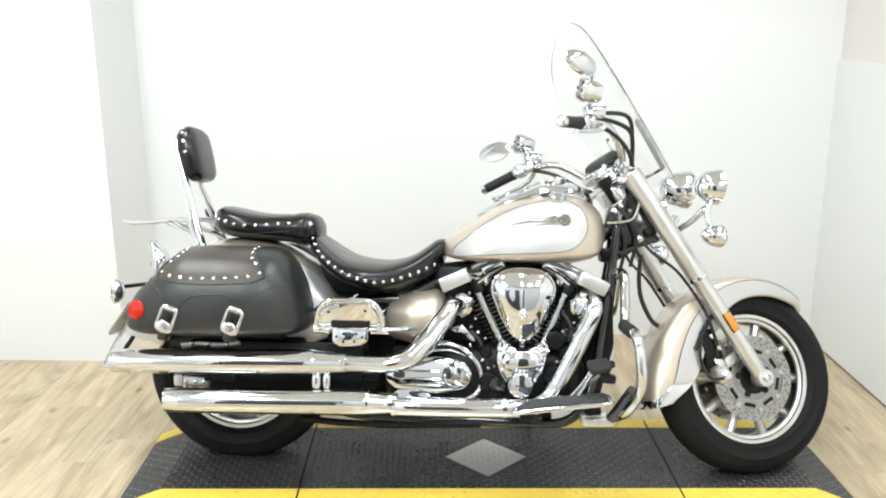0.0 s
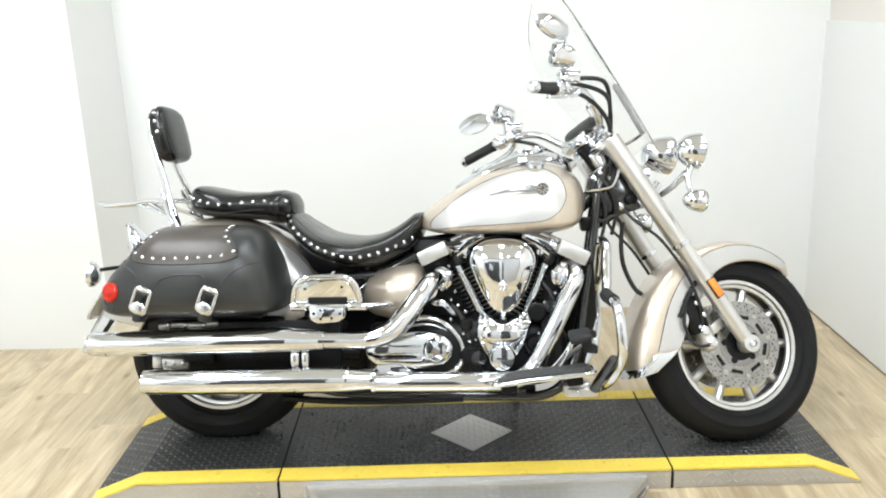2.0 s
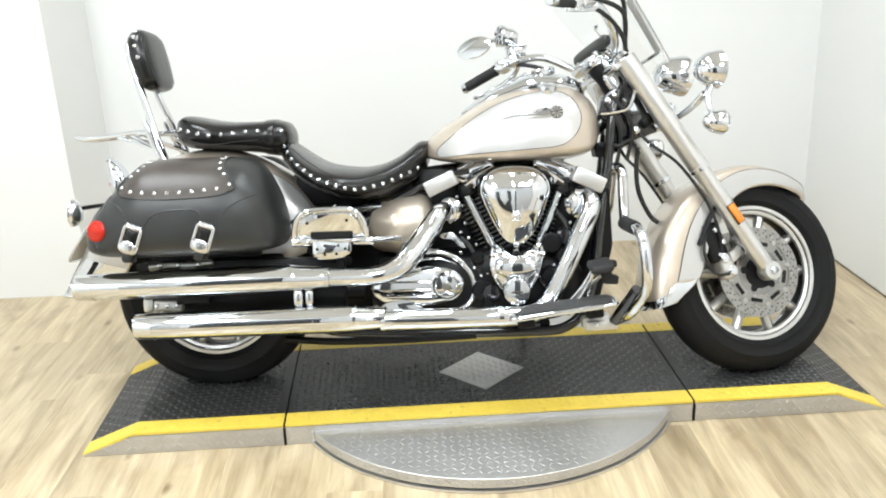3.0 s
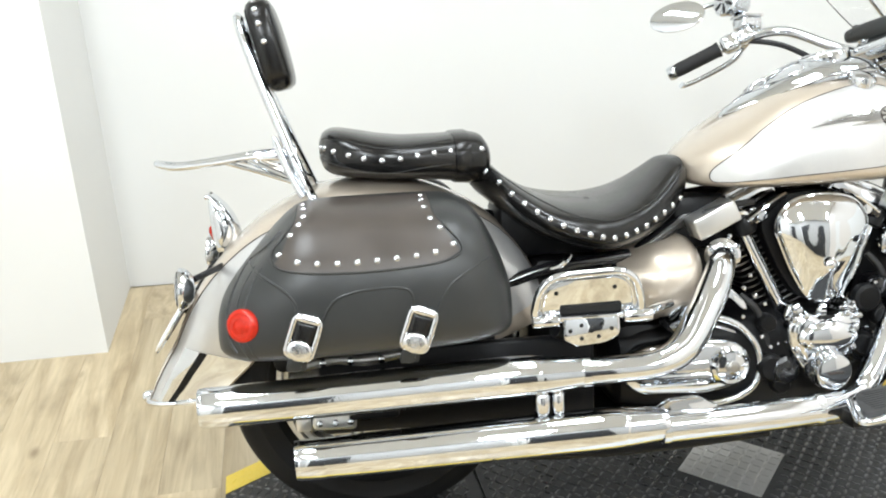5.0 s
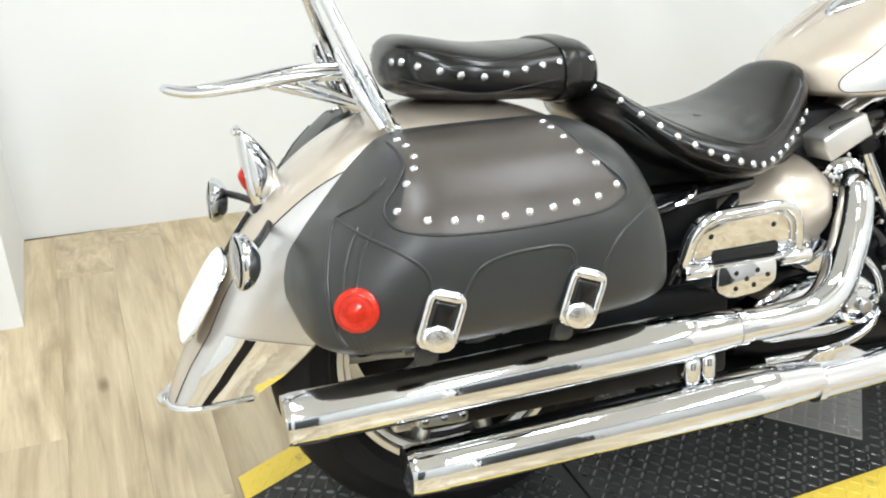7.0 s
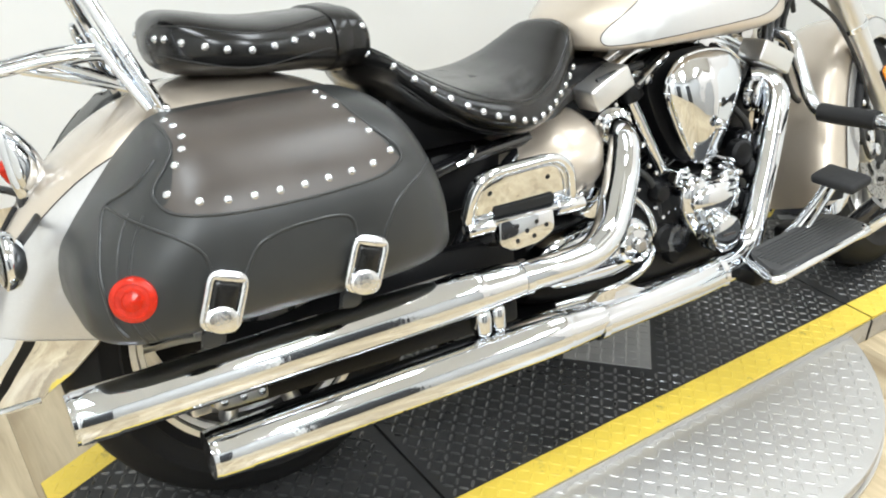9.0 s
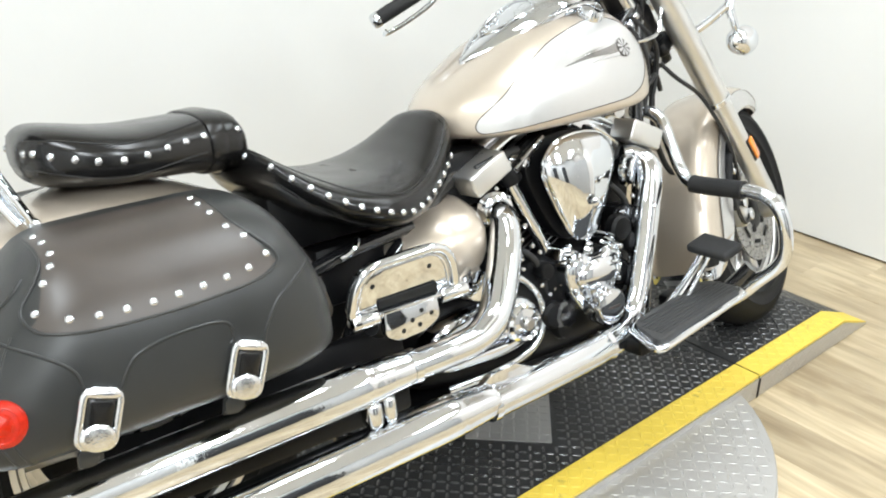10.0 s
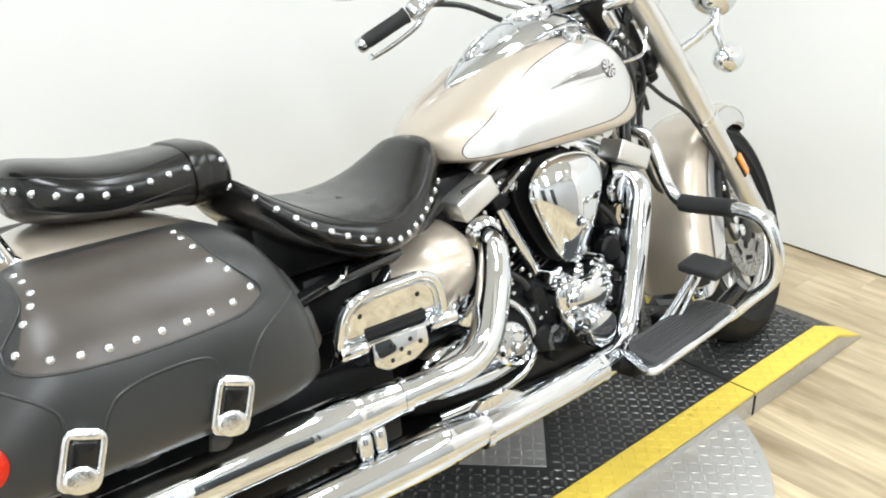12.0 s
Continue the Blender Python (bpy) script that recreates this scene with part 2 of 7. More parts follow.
def spline(pts, per=8, closed=False):
    """Points of a smooth curve through pts."""
    P = [Vector(p) for p in pts]
    n, out = len(P), []
    for i in range(n if closed else n - 1):
        if closed:
            a, b, c, d = P[(i - 1) % n], P[i], P[(i + 1) % n], P[(i + 2) % n]
        else:
            a, b, c, d = P[max(i - 1, 0)], P[i], P[i + 1], P[min(i + 2, n - 1)]
        for k in range(per):
            u = k / per
            out.append(0.5 * (2 * b + (c - a) * u + (2 * a - 5 * b + 4 * c - d) * u * u + (3 * b - a - 3 * c + d) * u**3))
    if not closed:
        out.append(P[-1])
    return out


def skin(bm, rings, closed=True, caps=True, loop=False):
    vs = [[bm.verts.new(p) for p in r] for r in rings]
    n = len(vs[0])
    m = len(vs)
    for i in range(m if loop else m - 1):
        a, b = vs[i], vs[(i + 1) % m]
        for k in range(n if closed else n - 1):
            q = (k + 1) % n
            bm.faces.new((a[k], a[q], b[q], b[k]))
    if caps and closed and not loop:
        bm.faces.new(list(reversed(vs[0])))
        bm.faces.new(vs[-1])
    return bm


def tube(pts, r, seg=12, per=8, smooth=True, loop=False, bm=None, caps=True, flat=1.0):
    """A round bar along pts; r is one radius or one per point. flat squeezes it across."""
    bm = bm or bmesh.new()
    C = spline(pts, per, loop) if smooth else [Vector(p) for p in pts]
    if np.isscalar(r):
        R = [float(r)] * len(C)
    else:
        t = np.linspace(0, len(r) - 1, len(C))
        R = [float(v) for v in np.interp(t, range(len(r)), r)]
    rings, up = [], None
    for i, c in enumerate(C):
        a = C[i - 1] if (i or loop) else c
        b = C[(i + 1) % len(C)] if (i < len(C) - 1 or loop) else c
        d = (b - a).normalized()
        if up is None:
            up = d.cross(Vector((0, 0, 1)))
            if up.length < 0.1:
                up = d.cross(Vector((0, 1, 0)))
        up = (up - d * up.dot(d)).normalized()
        w = d.cross(up)
        rings.append([c + R[i] * (math.cos(q) * up + math.sin(q) * w * flat) for q in (2 * math.pi * k / seg for k in range(seg))])
    return skin(bm, rings, caps=caps, loop=loop)


def lathe(profile, seg=32, m=None, bm=None, close=False):
    """Turns (radius, height) pairs about z."""
    bm = bm or bmesh.new()
    m = m or Matrix.Identity(4)
    rings = [[m @ Vector((r * math.cos(a), r * math.sin(a), h)) for a in (2 * math.pi * k / seg for k in range(seg))] for r, h in profile]
    return skin(bm, rings, caps=not close, loop=close)


def rbox(sx, sy, sz, bevel=0.004, m=None, bm=None, seg=2):
    b = bmesh.new()
    bmesh.ops.create_cube(b, size=1.0, matrix=Matrix.Diagonal((sx, sy, sz, 1)))
    if bevel:
        bmesh.ops.bevel(b, geom=list(b.edges), offset=bevel, segments=seg, profile=0.5, affect="EDGES")
    if m:
        bmesh.ops.transform(b, matrix=m, verts=b.verts)
    return merge(bm, b) if bm else b


def merge(bm, b):
    me = bpy.data.meshes.new("tmp")
    b.to_mesh(me)
    b.free()
    bm.from_mesh(me)
    bpy.data.meshes.remove(me)
    return bm


def slab(outline, y0, y1, bevel=0.003, m=None, bm=None, seg=2, dome=0.0):
    """An outline in (x, z), made thick from y0 to y1 (y1 is the face), with rounded edges; dome lifts the middle of the face."""
    b = bmesh.new()
    n = len(outline)
    cx, cz = sum(p[0] for p in outline) / n, sum(p[1] for p in outline) / n
    d = y1 - y0
    steps = [(1.0, y0), (1.0, y1 - math.copysign(bevel, d))]
    size = max(abs(p[0] - cx) for p in outline)
    for k in range(1, seg + 1):
        a = k / seg * math.pi / 2
        steps.append((1 - bevel / size * (1 - math.cos(a)), y1 - math.copysign(bevel * (1 - math.sin(a)), d)))
    if dome:
        e = steps[-1][0]
        for k in range(1, 6):
            s = math.cos(k / 6 * math.pi / 2)
            steps.append((e * s, y1 + dome * math.sin(k / 6 * math.pi / 2)))
    rings = [[Vector((cx + (x - cx) * s, y, cz + (z - cz) * s)) for x, z in outline] for s, y in steps]
    skin(b, rings)
    bmesh.ops.recalc_face_normals(b, faces=b.faces)
    if m:
        bmesh.ops.transform(b, matrix=m, verts=b.verts)
    return merge(bm, b) if bm else b


def rounded(pts, r=0.02, k=5):
    """An outline with its corners rounded."""
    out, n = [], len(pts)
    for i in range(n):
        a, b, c = Vector(pts[i - 1]), Vector(pts[i]), Vector(pts[(i + 1) % n])
        p, q = b + (a - b).normalized() * min(r, (a - b).length * 0.45), b + (c - b).normalized() * min(r, (c - b).length * 0.45)
        for j in range(k + 1):
            u = j / k
            out.append(tuple((1 - u) ** 2 * p + 2 * u * (1 - u) * b + u * u * q))
    return out


class Body:
    """A smooth body along x: rows of (x, yc, half width, z bottom, z top); w is the share of the height at which it is widest."""

    def __init__(self, rows, e=2.4, w=0.5, et=None, inner=None):
        self.x = [r[0] for r in rows]
        self.c = list(zip(*[r[1:] for r in rows]))
        self.e, self.w, self.et, self.inner = e, w, et or e, inner

    def at(self, x):
        return [pchip(self.x, c, x) for c in self.c]

    def side(self, x, z, sgn=-1, lift=0.0):
        yc, hw, zb, zt = self.at(x)
        zw = zb + (zt - zb) * self.w
        e = self.et if z > zw else self.e
        r = min(0.999, abs((z - zw) / ((zt - zw) if z > zw else (zw - zb))))
        p = Vector((x, yc + sgn * hw * (1 - r**e) ** (1 / e), z))
        return p + lift * self.normal(x, z, sgn) if lift else p

    def normal(self, x, z, sgn=-1):
        d = 0.004
        a = self.side(x + d, z, sgn) - self.side(x - d, z, sgn)
        b = self.side(x, z + d, sgn) - self.side(x, z - d, sgn)
        n = a.cross(b).normalized()
        return n if n.y * sgn > 0 else -n

    def ring(self, x, n, grow=0.0):
        yc, hw, zb, zt = self.at(x)
        zw = zb + (zt - zb) * self.w
        out = []
        for k in range(n):
            a = 2 * math.pi * k / n
            c, s = math.cos(a), math.sin(a)
            e = self.et if s > 0 else self.e
            h = (zt - zw if s > 0 else zw - zb) + grow
            hy = min(hw, self.inner[1]) if self.inner and c * self.inner[0] < 0 else hw
            out.append(Vector((x, yc + math.copysign((hy + grow) * abs(c) ** (2 / e), c), zw + math.copysign(h * abs(s) ** (2 / e), s))))
        return out

    def mesh(self, nx=28, n=36):
        x0, x1 = self.x[0], self.x[-1]
        xs = [x0 + (x1 - x0) * (1 - math.cos(math.pi * i / nx)) / 2 for i in range(nx + 1)]
        bm = skin(bmesh.new(), [self.ring(x, n) for x in xs])
        bmesh.ops.recalc_face_normals(bm, faces=bm.faces)
        return bm

    def band(self, x0, x1, grow, n=40, lip=0.003):
        xs = ((x0, 0.0), (x0 + lip * 0.3, grow * 0.8), (x0 + lip, grow), (x1 - lip, grow), (x1 - lip * 0.3, grow * 0.8), (x1, 0.0))
        bm = skin(bmesh.new(), [self.ring(x, n, g) for x, g in xs], caps=False)
        bmesh.ops.recalc_face_normals(bm, faces=bm.faces)
        return bm

    def seam(self, pts, r=0.003, sgn=-1, per=8, loop=False, lift=0.0, seg=8):
        c = spline([(x, 0, z) for x, z in pts], per, loop)
        return tube([self.side(p.x, p.z, sgn, lift) for p in c], r, seg, smooth=False, loop=loop)

    def patch(self, outline, lift=0.0015, sgn=-1, rings=7):
        """A thin panel that lies on the side of the body within an outline in (x, z)."""
        n = len(outline)
        cx, cz = sum(p[0] for p in outline) / n, sum(p[1] for p in outline) / n
        bm = bmesh.new()
        R = []
        for k in range(rings, 0, -1):
            s = k / rings
            R.append([self.side(cx + (x - cx) * s, cz + (z - cz) * s, sgn, lift if k < rings else -0.001) for x, z in outline])
            if k == rings:
                R.append([self.side(cx + (x - cx) * 0.995, cz + (z - cz) * 0.995, sgn, lift) for x, z in outline])
        skin(bm, R, caps=False)
        bm.verts.ensure_lookup_table()
        last = [v for v in bm.verts][-n:]
        bm.faces.new(last)
        bmesh.ops.recalc_face_normals(bm, faces=bm.faces)
        return bm


def shape(name, bm, material, angle=38):
    me = bpy.data.meshes.new(name)
    bm.to_mesh(me)
    bm.free()
    for mt in material if isinstance(material, (list, tuple)) else (material,):
        me.materials.append(mt)
    me.polygons.foreach_set("use_smooth", [True] * len(me.polygons))
    me.set_sharp_from_angle(angle=radians(angle))
    return me


def part(name, bm, material, parent=None, label="", m=None, angle=38):
    me = bm if isinstance(bm, bpy.types.Mesh) else shape(name, bm, material, angle)
    ob = new(name, me)
    if parent is not None:
        ob.parent = parent
    if m is not None:
        ob.matrix_basis = m
    if label:
        tagged(ob, label)
    return ob


def along(p, n):
    """The pose at p whose z points along n."""
    return Matrix.Translation(p) @ Vector(n).to_track_quat("Z", "Y").to_matrix().to_4x4()


def axis_y(x, y, z, sgn=-1):
    """The pose at a place whose z points out of the side of the machine."""
    return along((x, y, z), (0, sgn, 0))


# ---- the room ----
def box_wall(name, x0, x1, y0, y1, z0, z1, mat, label):
    b = rbox(x1 - x0, y1 - y0, z1 - z0, 0.0, pose((x0 + x1) / 2, (y0 + y1) / 2, (z0 + z1) / 2))
    return tagged(part(name, b, mat), label, "wall", kind="structure")


BACK, RIGHT, COLX, COLY = 1.51, 1.66, -1.618, 1.056
LEFT, FRONT, TOP = -2.7, -3.6, 2.7
north = box_wall("wall_north", COLX - 0.16, RIGHT + 0.2, BACK + 0.004, BACK + 0.124, 0, TOP, WALL, "smooth white painted wall behind the motorcycle")
north.matrix_basis = Matrix.Translation((0, BACK, 0)) @ Matrix.Rotation(radians(-2.4), 4, "Z") @ Matrix.Translation((0, -BACK, 0))
column = box_wall("wall_column", LEFT - 0.24, COLX, COLY, BACK + 0.2, -0.05, TOP + 0.05, WALL, "white painted projecting wall beside the alcove")
column.matrix_basis = Matrix.Translation((COLX, 0, 0)) @ Matrix.Rotation(radians(-1.05), 4, "Y") @ Matrix.Translation((-COLX, 0, 0))
box_wall("wall_east", RIGHT + 0.014, RIGHT + 0.134, FRONT, BACK + 0.1, 0, TOP, WALLT, "pale beige painted side wall")
box_wall("wall_panel", RIGHT, RIGHT + 0.014, -1.6, BACK - 0.002, 0.007, 1.365, WALL, "white panel lining the lower side wall")
box_wall("wall_west", LEFT - 0.12, LEFT, FRONT, COLY, 0, TOP, WALL, "plain wall of the room")
box_wall("wall_south", LEFT - 0.12, RIGHT + 0.12, FRONT - 0.12, FRONT, 0, TOP, WALLB, "plain wall of the room")
# Unseen dark panels, added so the chrome has something dark to reflect.
PANELG = plain("dark_panel_paint", (0.018, 0.019, 0.021), 0.5, var=0.15, scale=3.0)
for k, (dx0, dx1) in enumerate(((-2.2, -1.3), (-0.25, 0.45))):
    box_wall("door_%d" % (k + 1), dx0, dx1, FRONT, FRONT + 0.03, 0.004, 2.06, PANELG, "dark panel added on the unseen wall for chrome reflections").location = (0, 0.001, 0)
    box_wall("trim", dx0 - 0.06, dx0 - 0.002, FRONT, FRONT + 0.045, 0.004, 2.12, WALL, "white strip added beside the dark panel")
ceiling = rbox(RIGHT - LEFT + 0.24, BACK - FRONT + 0.24, 0.1, 0.0, pose((LEFT + RIGHT) / 2, (BACK + FRONT) / 2, TOP + 0.05))
tagged(part("ceiling", ceiling, CEIL), "plain white ceiling", "ceiling", kind="structure")

floor = tagged(part("floor", rbox(RIGHT - LEFT + 0.24, BACK - FRONT + 0.24, 0.1, 0.0, pose((LEFT + RIGHT) / 2, (BACK + FRONT) / 2, -0.055)), JOINT),
               "pale oak plank floor", "floor", kind="structure")


# ---- the show platform ----
DZ = 0.065
JX, EX, TIP, HY, STRIPE = 0.614, 1.056, 1.207, 0.297, 0.070


def lug_field(name, spots, mat, parent, label, tall=0.0017):
    """Raised bars of tread plate: (centre, along, across, normal)."""
    V, F = [], []
    for c, u, v, n in spots:
        i = len(V)
        for a, b, h in ((-0.0108, 0, 0), (-0.0065, -0.0034, 0), (0.0065, -0.0034, 0), (0.0108, 0, 0), (0.0065, 0.0034, 0), (-0.0065, 0.0034, 0), (-0.0060, 0, tall), (0.0060, 0, tall)):
            V.append(tuple(c + u * a + v * b + n * h))
        F += [(i, i + 1, i + 6), (i + 1, i + 2, i + 7, i + 6), (i + 2, i + 3, i + 7), (i + 3, i + 4, i + 7), (i + 4, i + 5, i + 6, i + 7), (i + 5, i, i + 6)]
    me = bpy.data.meshes.new(name)
    me.from_pydata(V, [], F)
    me.materials.append(mat)
    me.polygons.foreach_set("use_smooth", [True] * len(me.polygons))
    me.set_sharp_from_angle(angle=radians(20))
    return tagged(part(name, me, mat, parent), label, kind="stuff")


def lug_spots(x0, x1, y0, y1, place, step=0.0205, keep=None):
    out = []
    nx, ny = int((x1 - x0) / step), int((y1 - y0) / step)
    for i in range(nx):
        for j in range(ny):
            x, y = x0 + (i + 0.5) * (x1 - x0) / nx, y0 + (j + 0.5) * (y1 - y0) / ny
            if keep and not keep(x, y):
                continue
            c, ex, ey, n = place(x, y)
            s = 1 if (i + j) % 2 else -1
            u = (ex * math.cos(0.785) + ey * math.sin(0.785) * s).normalized()
            out.append((c, u, n.cross(u), n))
    return out


def deck_z(x):
    return DZ if abs(x) <= EX else max(0.006, DZ - (abs(x) - EX) / (TIP - EX) * (DZ - 0.006))


def deck_place(x, y):
    n = Vector((0, 0, 1))
    ex = Vector((1, 0, 0))
    if abs(x) > EX:
        k = (DZ - 0.006) / (TIP - EX)
        ex = Vector((1, 0, -math.copysign(k, x))).normalized()
        n = ex.cross(Vector((0, 1, 0)))
    return Vector((x, y, deck_z(x))), ex, Vector((0, 1, 0)), n


platform = tagged(new("display_platform"), "black tread-plate show platform with yellow edges on the oak floor", "platform")
platform.matrix_basis = pose(-0.003, 0.008, 0, 0, 0, 1.2)


def deck_section(x0, x1):
    xs = sorted({x0, x1, *[s * EX for s in (-1, 1) if x0 < s * EX < x1]})
    rings = [[Vector((x, -HY, 0.0)), Vector((x, HY, 0.0)), Vector((x, HY, deck_z(x) - 0.003)), Vector((x, HY - 0.003, deck_z(x))), Vector((x, -HY + 0.003, deck_z(x))), Vector((x, -HY, deck_z(x) - 0.003))] for x in xs]
    bm = skin(bmesh.new(), rings)
    bmesh.ops.recalc_face_normals(bm, faces=bm.faces)
    return part("deck_section", bm, DECK, platform, angle=10)


def stripe(x0, x1, s):
    """Yellow edge of a deck section, running down its end ramp."""
    bm = bmesh.new()
    xs = sorted({x0, x1, *[q * EX for q in (-1, 1) if x0 < q * EX < x1]})
    rings = []
    for x in xs:
        a, b = HY - STRIPE, HY + 0.0012
        z = deck_z(x)
        rings.append([Vector((x, s * a, z + 0.0002)), Vector((x, s * a, z + 0.0014)), Vector((x, s * b, z + 0.0014)), Vector((x, s * b, z - 0.006 if z > 0.02 else z - 0.004)), Vector((x, s * (HY - 0.003), z - 0.003))])
    skin(bm, rings)
    bmesh.ops.recalc_face_normals(bm, faces=bm.faces)
    return part("yellow_edge", bm, YELLOW, platform, "worn yellow painted edge", angle=10)


def skirt(x0, x1, s):
    bm = bmesh.new()
    xs = sorted({x0, x1, *[q * EX for q in (-1, 1) if x0 < q * EX < x1]})
    rings = [[Vector((x, s * (HY + 0.0004), 0.001)), Vector((x, s * (HY + 0.004), 0.001)), Vector((x, s * (HY + 0.004), max(0.004, deck_z(x) - 0.0075))), Vector((x, s * (HY + 0.0004), max(0.004, deck_z(x) - 0.0075)))] for x in xs]
    skin(bm, rings)
    bmesh.ops.recalc_face_normals(bm, faces=bm.faces)
    return part("side_skirt", bm, ALU, platform, "bare aluminium tread-plate side", angle=10)


SECTIONS = ((-TIP, -JX - 0.003), (-JX + 0.003, JX - 0.003), (JX + 0.003, TIP))
for a, b in SECTIONS:
    deck_section(a, b)
    for s in (-1, 1):
        stripe(a, b, s)
        skirt(a, b, s)
for s in (-1, 1):
    part("joint_bar", rbox(0.0085, 2 * HY + 0.012, 0.056, 0.001, pose(s * JX, 0, 0.0285)), BLACKM, platform, "black joint between deck sections")

in_diamond = lambda x, y: abs(x) + abs(y + 0.008) < 0.155
lug_field("deck_tread", lug_spots(-TIP + 0.01, TIP - 0.01, -HY + STRIPE + 0.003, HY - STRIPE - 0.003, deck_place, keep=lambda x, y: not in_diamond(x, y) and abs(abs(x) - JX) > 0.016), DECKLUG, platform, "raised tread bars")
for s in (-1, 1):
    y0, y1 = sorted((s * (HY - STRIPE + 0.002), s * (HY - 0.003)))
    lug_field("edge_tread", lug_spots(-TIP + 0.01, TIP - 0.01, y0, y1, lambda x, y: (deck_place(x, y)[0] + Vector((0, 0, 0.0013)), *deck_place(x, y)[1:]), step=0.0205, keep=lambda x, y: abs(abs(x) - JX) > 0.016), YELLOW, platform, "raised tread bars under yellow paint")
lug_field("skirt_tread", lug_spots(-TIP + 0.06, TIP - 0.06, 0.004, 0.056, lambda x, y: (Vector((x, -HY - 0.004, y)), Vector((1, 0, 0)), Vector((0, 0, 1)), Vector((0, -1, 0))), step=0.0215, keep=lambda x, y: y < deck_z(x) - 0.015), ALU, platform, "raised tread bars of bare aluminium")

q = 0.139
dia = slab([(-q, 0), (0, -q), (q, 0), (0, q)], 0.0, 0.0025, 0.0006, pose(0, -0.008, DZ + 0.0005, 90, 0, 0))
dplate = part("diamond_plate", dia, ALU, platform, "bare aluminium diamond of tread plate", angle=20)
lug_field("diamond_tread", lug_spots(-q, q, -q, q, lambda x, y: (Vector((x, y - 0.008, DZ + 0.003)), Vector((1, 0, 0)), Vector((0, 1, 0)), Vector((0, 0, 1))), step=0.0195, keep=lambda x, y: abs(x) + abs(y) < q - 0.012), ALU, dplate, "raised tread bars")
for sx, sy in ((-1, 0), (1, 0), (0, 1), (0, -1)):
    part("screw", lathe([(0.0045, 0), (0.004, 0.0015), (0.001, 0.002)], 12, pose(sx * (q - 0.014), sy * (q - 0.014) - 0.008, DZ + 0.003)), BOLT, dplate)

DISC_R, DISC_Z = 0.608, 0.042
turntable = tagged(new("turntable"), "round bare aluminium tread-plate turntable under the platform", "turntable")
part("disc", lathe([(DISC_R, 0.014), (DISC_R, DISC_Z - 0.002), (DISC_R - 0.002, DISC_Z), (0.02, DISC_Z)], 96), ALU, turntable, angle=30)
part("base_ring", lathe([(DISC_R + 0.006, 0.001), (DISC_R + 0.006, 0.008), (DISC_R - 0.02, 0.009)], 96), SATIN, turntable, "bare metal base ring")
part("bearing", lathe([(DISC_R - 0.012, 0.009), (DISC_R - 0.012, 0.0145), (0.1, 0.0145)], 96), BLACKM, turntable, "black bearing gap")
lug_field("disc_tread", lug_spots(-DISC_R, DISC_R, -DISC_R, -HY + 0.006, lambda x, y: (Vector((x, y, DISC_Z)), Vector((1, 0, 0)), Vector((0, 1, 0)), Vector((0, 0, 1))), step=0.0235, keep=lambda x, y: x * x + y * y < (DISC_R - 0.014) ** 2), ALU, turntable, "raised tread bars", 0.0010)
spots = []
for i in range(128):
    a = math.pi + (i + 0.5) / 128 * math.pi
    n = Vector((math.cos(a), math.sin(a), 0))
    e = Vector((-math.sin(a), math.cos(a), 0))
    u = (e + Vector((0, 0, 0.9 if i % 2 else -0.9))).normalized()
    spots.append((n * DISC_R + Vector((0, 0, 0.028)), u, n.cross(u), n))
lug_field("rim_tread", spots, ALU, turntable, "raised tread bars on the rim")

# ---- the motorcycle, in its own frame: x ahead, y to its left, z up from the deck ----
bike = tagged(new("motorcycle"), "champagne and silver cruiser motorcycle leaning on its side stand", "motorcycle")
bike.matrix_basis = pose(0.0, -0.025, 0.065, -12.0, 0.0, -3.5)

RAKE, STEER_ANGLE = radians(33.8), radians(20.5)
STEM = Vector((-math.sin(RAKE), 0, math.cos(RAKE)))
A0 = Vector((0.725, 0, 0.283))
STEER = Matrix.Translation(A0) @ Matrix.Rotation(STEER_ANGLE, 4, STEM) @ Matrix.Translation(-A0)
RW, FW = Vector((-0.849, 0, 0.311)), Vector((0.868, 0, 0.307))

stud_mesh = shape("stud", lathe([(0.0064, -0.0010), (0.0064, 0.0006), (0.0056, 0.0026), (0.0035, 0.0041), (0.0008, 0.0046)], 12), CHROME)
bolt_mesh = shape("bolt", lathe([(0.0068, -0.002), (0.0068, 0.003), (0.0058, 0.0045), (0.003, 0.005)], 6), CHROME, 25)
cap_mesh = shape("cap", lathe([(0.010, -0.003), (0.010, 0.004), (0.008, 0.008), (0.004, 0.0098), (0.001, 0.010)], 16), CHROME)


def stud(parent, body, x, z, sgn=-1):
    return part("stud", stud_mesh, None, parent, m=along(body.side(x, z, sgn), body.normal(x, z, sgn)))


def bolt(parent, x, y, z, n=(0, -1, 0), mesh=None, name="bolt", s=1.0):
    return part(name, mesh or bolt_mesh, None, parent, m=along((x, y, z), n) @ Matrix.Scale(s, 4))


def evenly(pts, n, per=16):
    """n points at equal steps along a smooth curve in (x, z)."""
    c = spline([(x, 0, z) for x, z in pts], per)
    d = np.cumsum([0] + [(c[i + 1] - c[i]).length for i in range(len(c) - 1)])
    return [(float(np.interp(s, d, [p.x for p in c])), float(np.interp(s, d, [p.z for p in c]))) for s in np.linspace(0, d[-1], n)]


GROOVE = plain("groove_black", (0.006, 0.006, 0.006), 0.9)

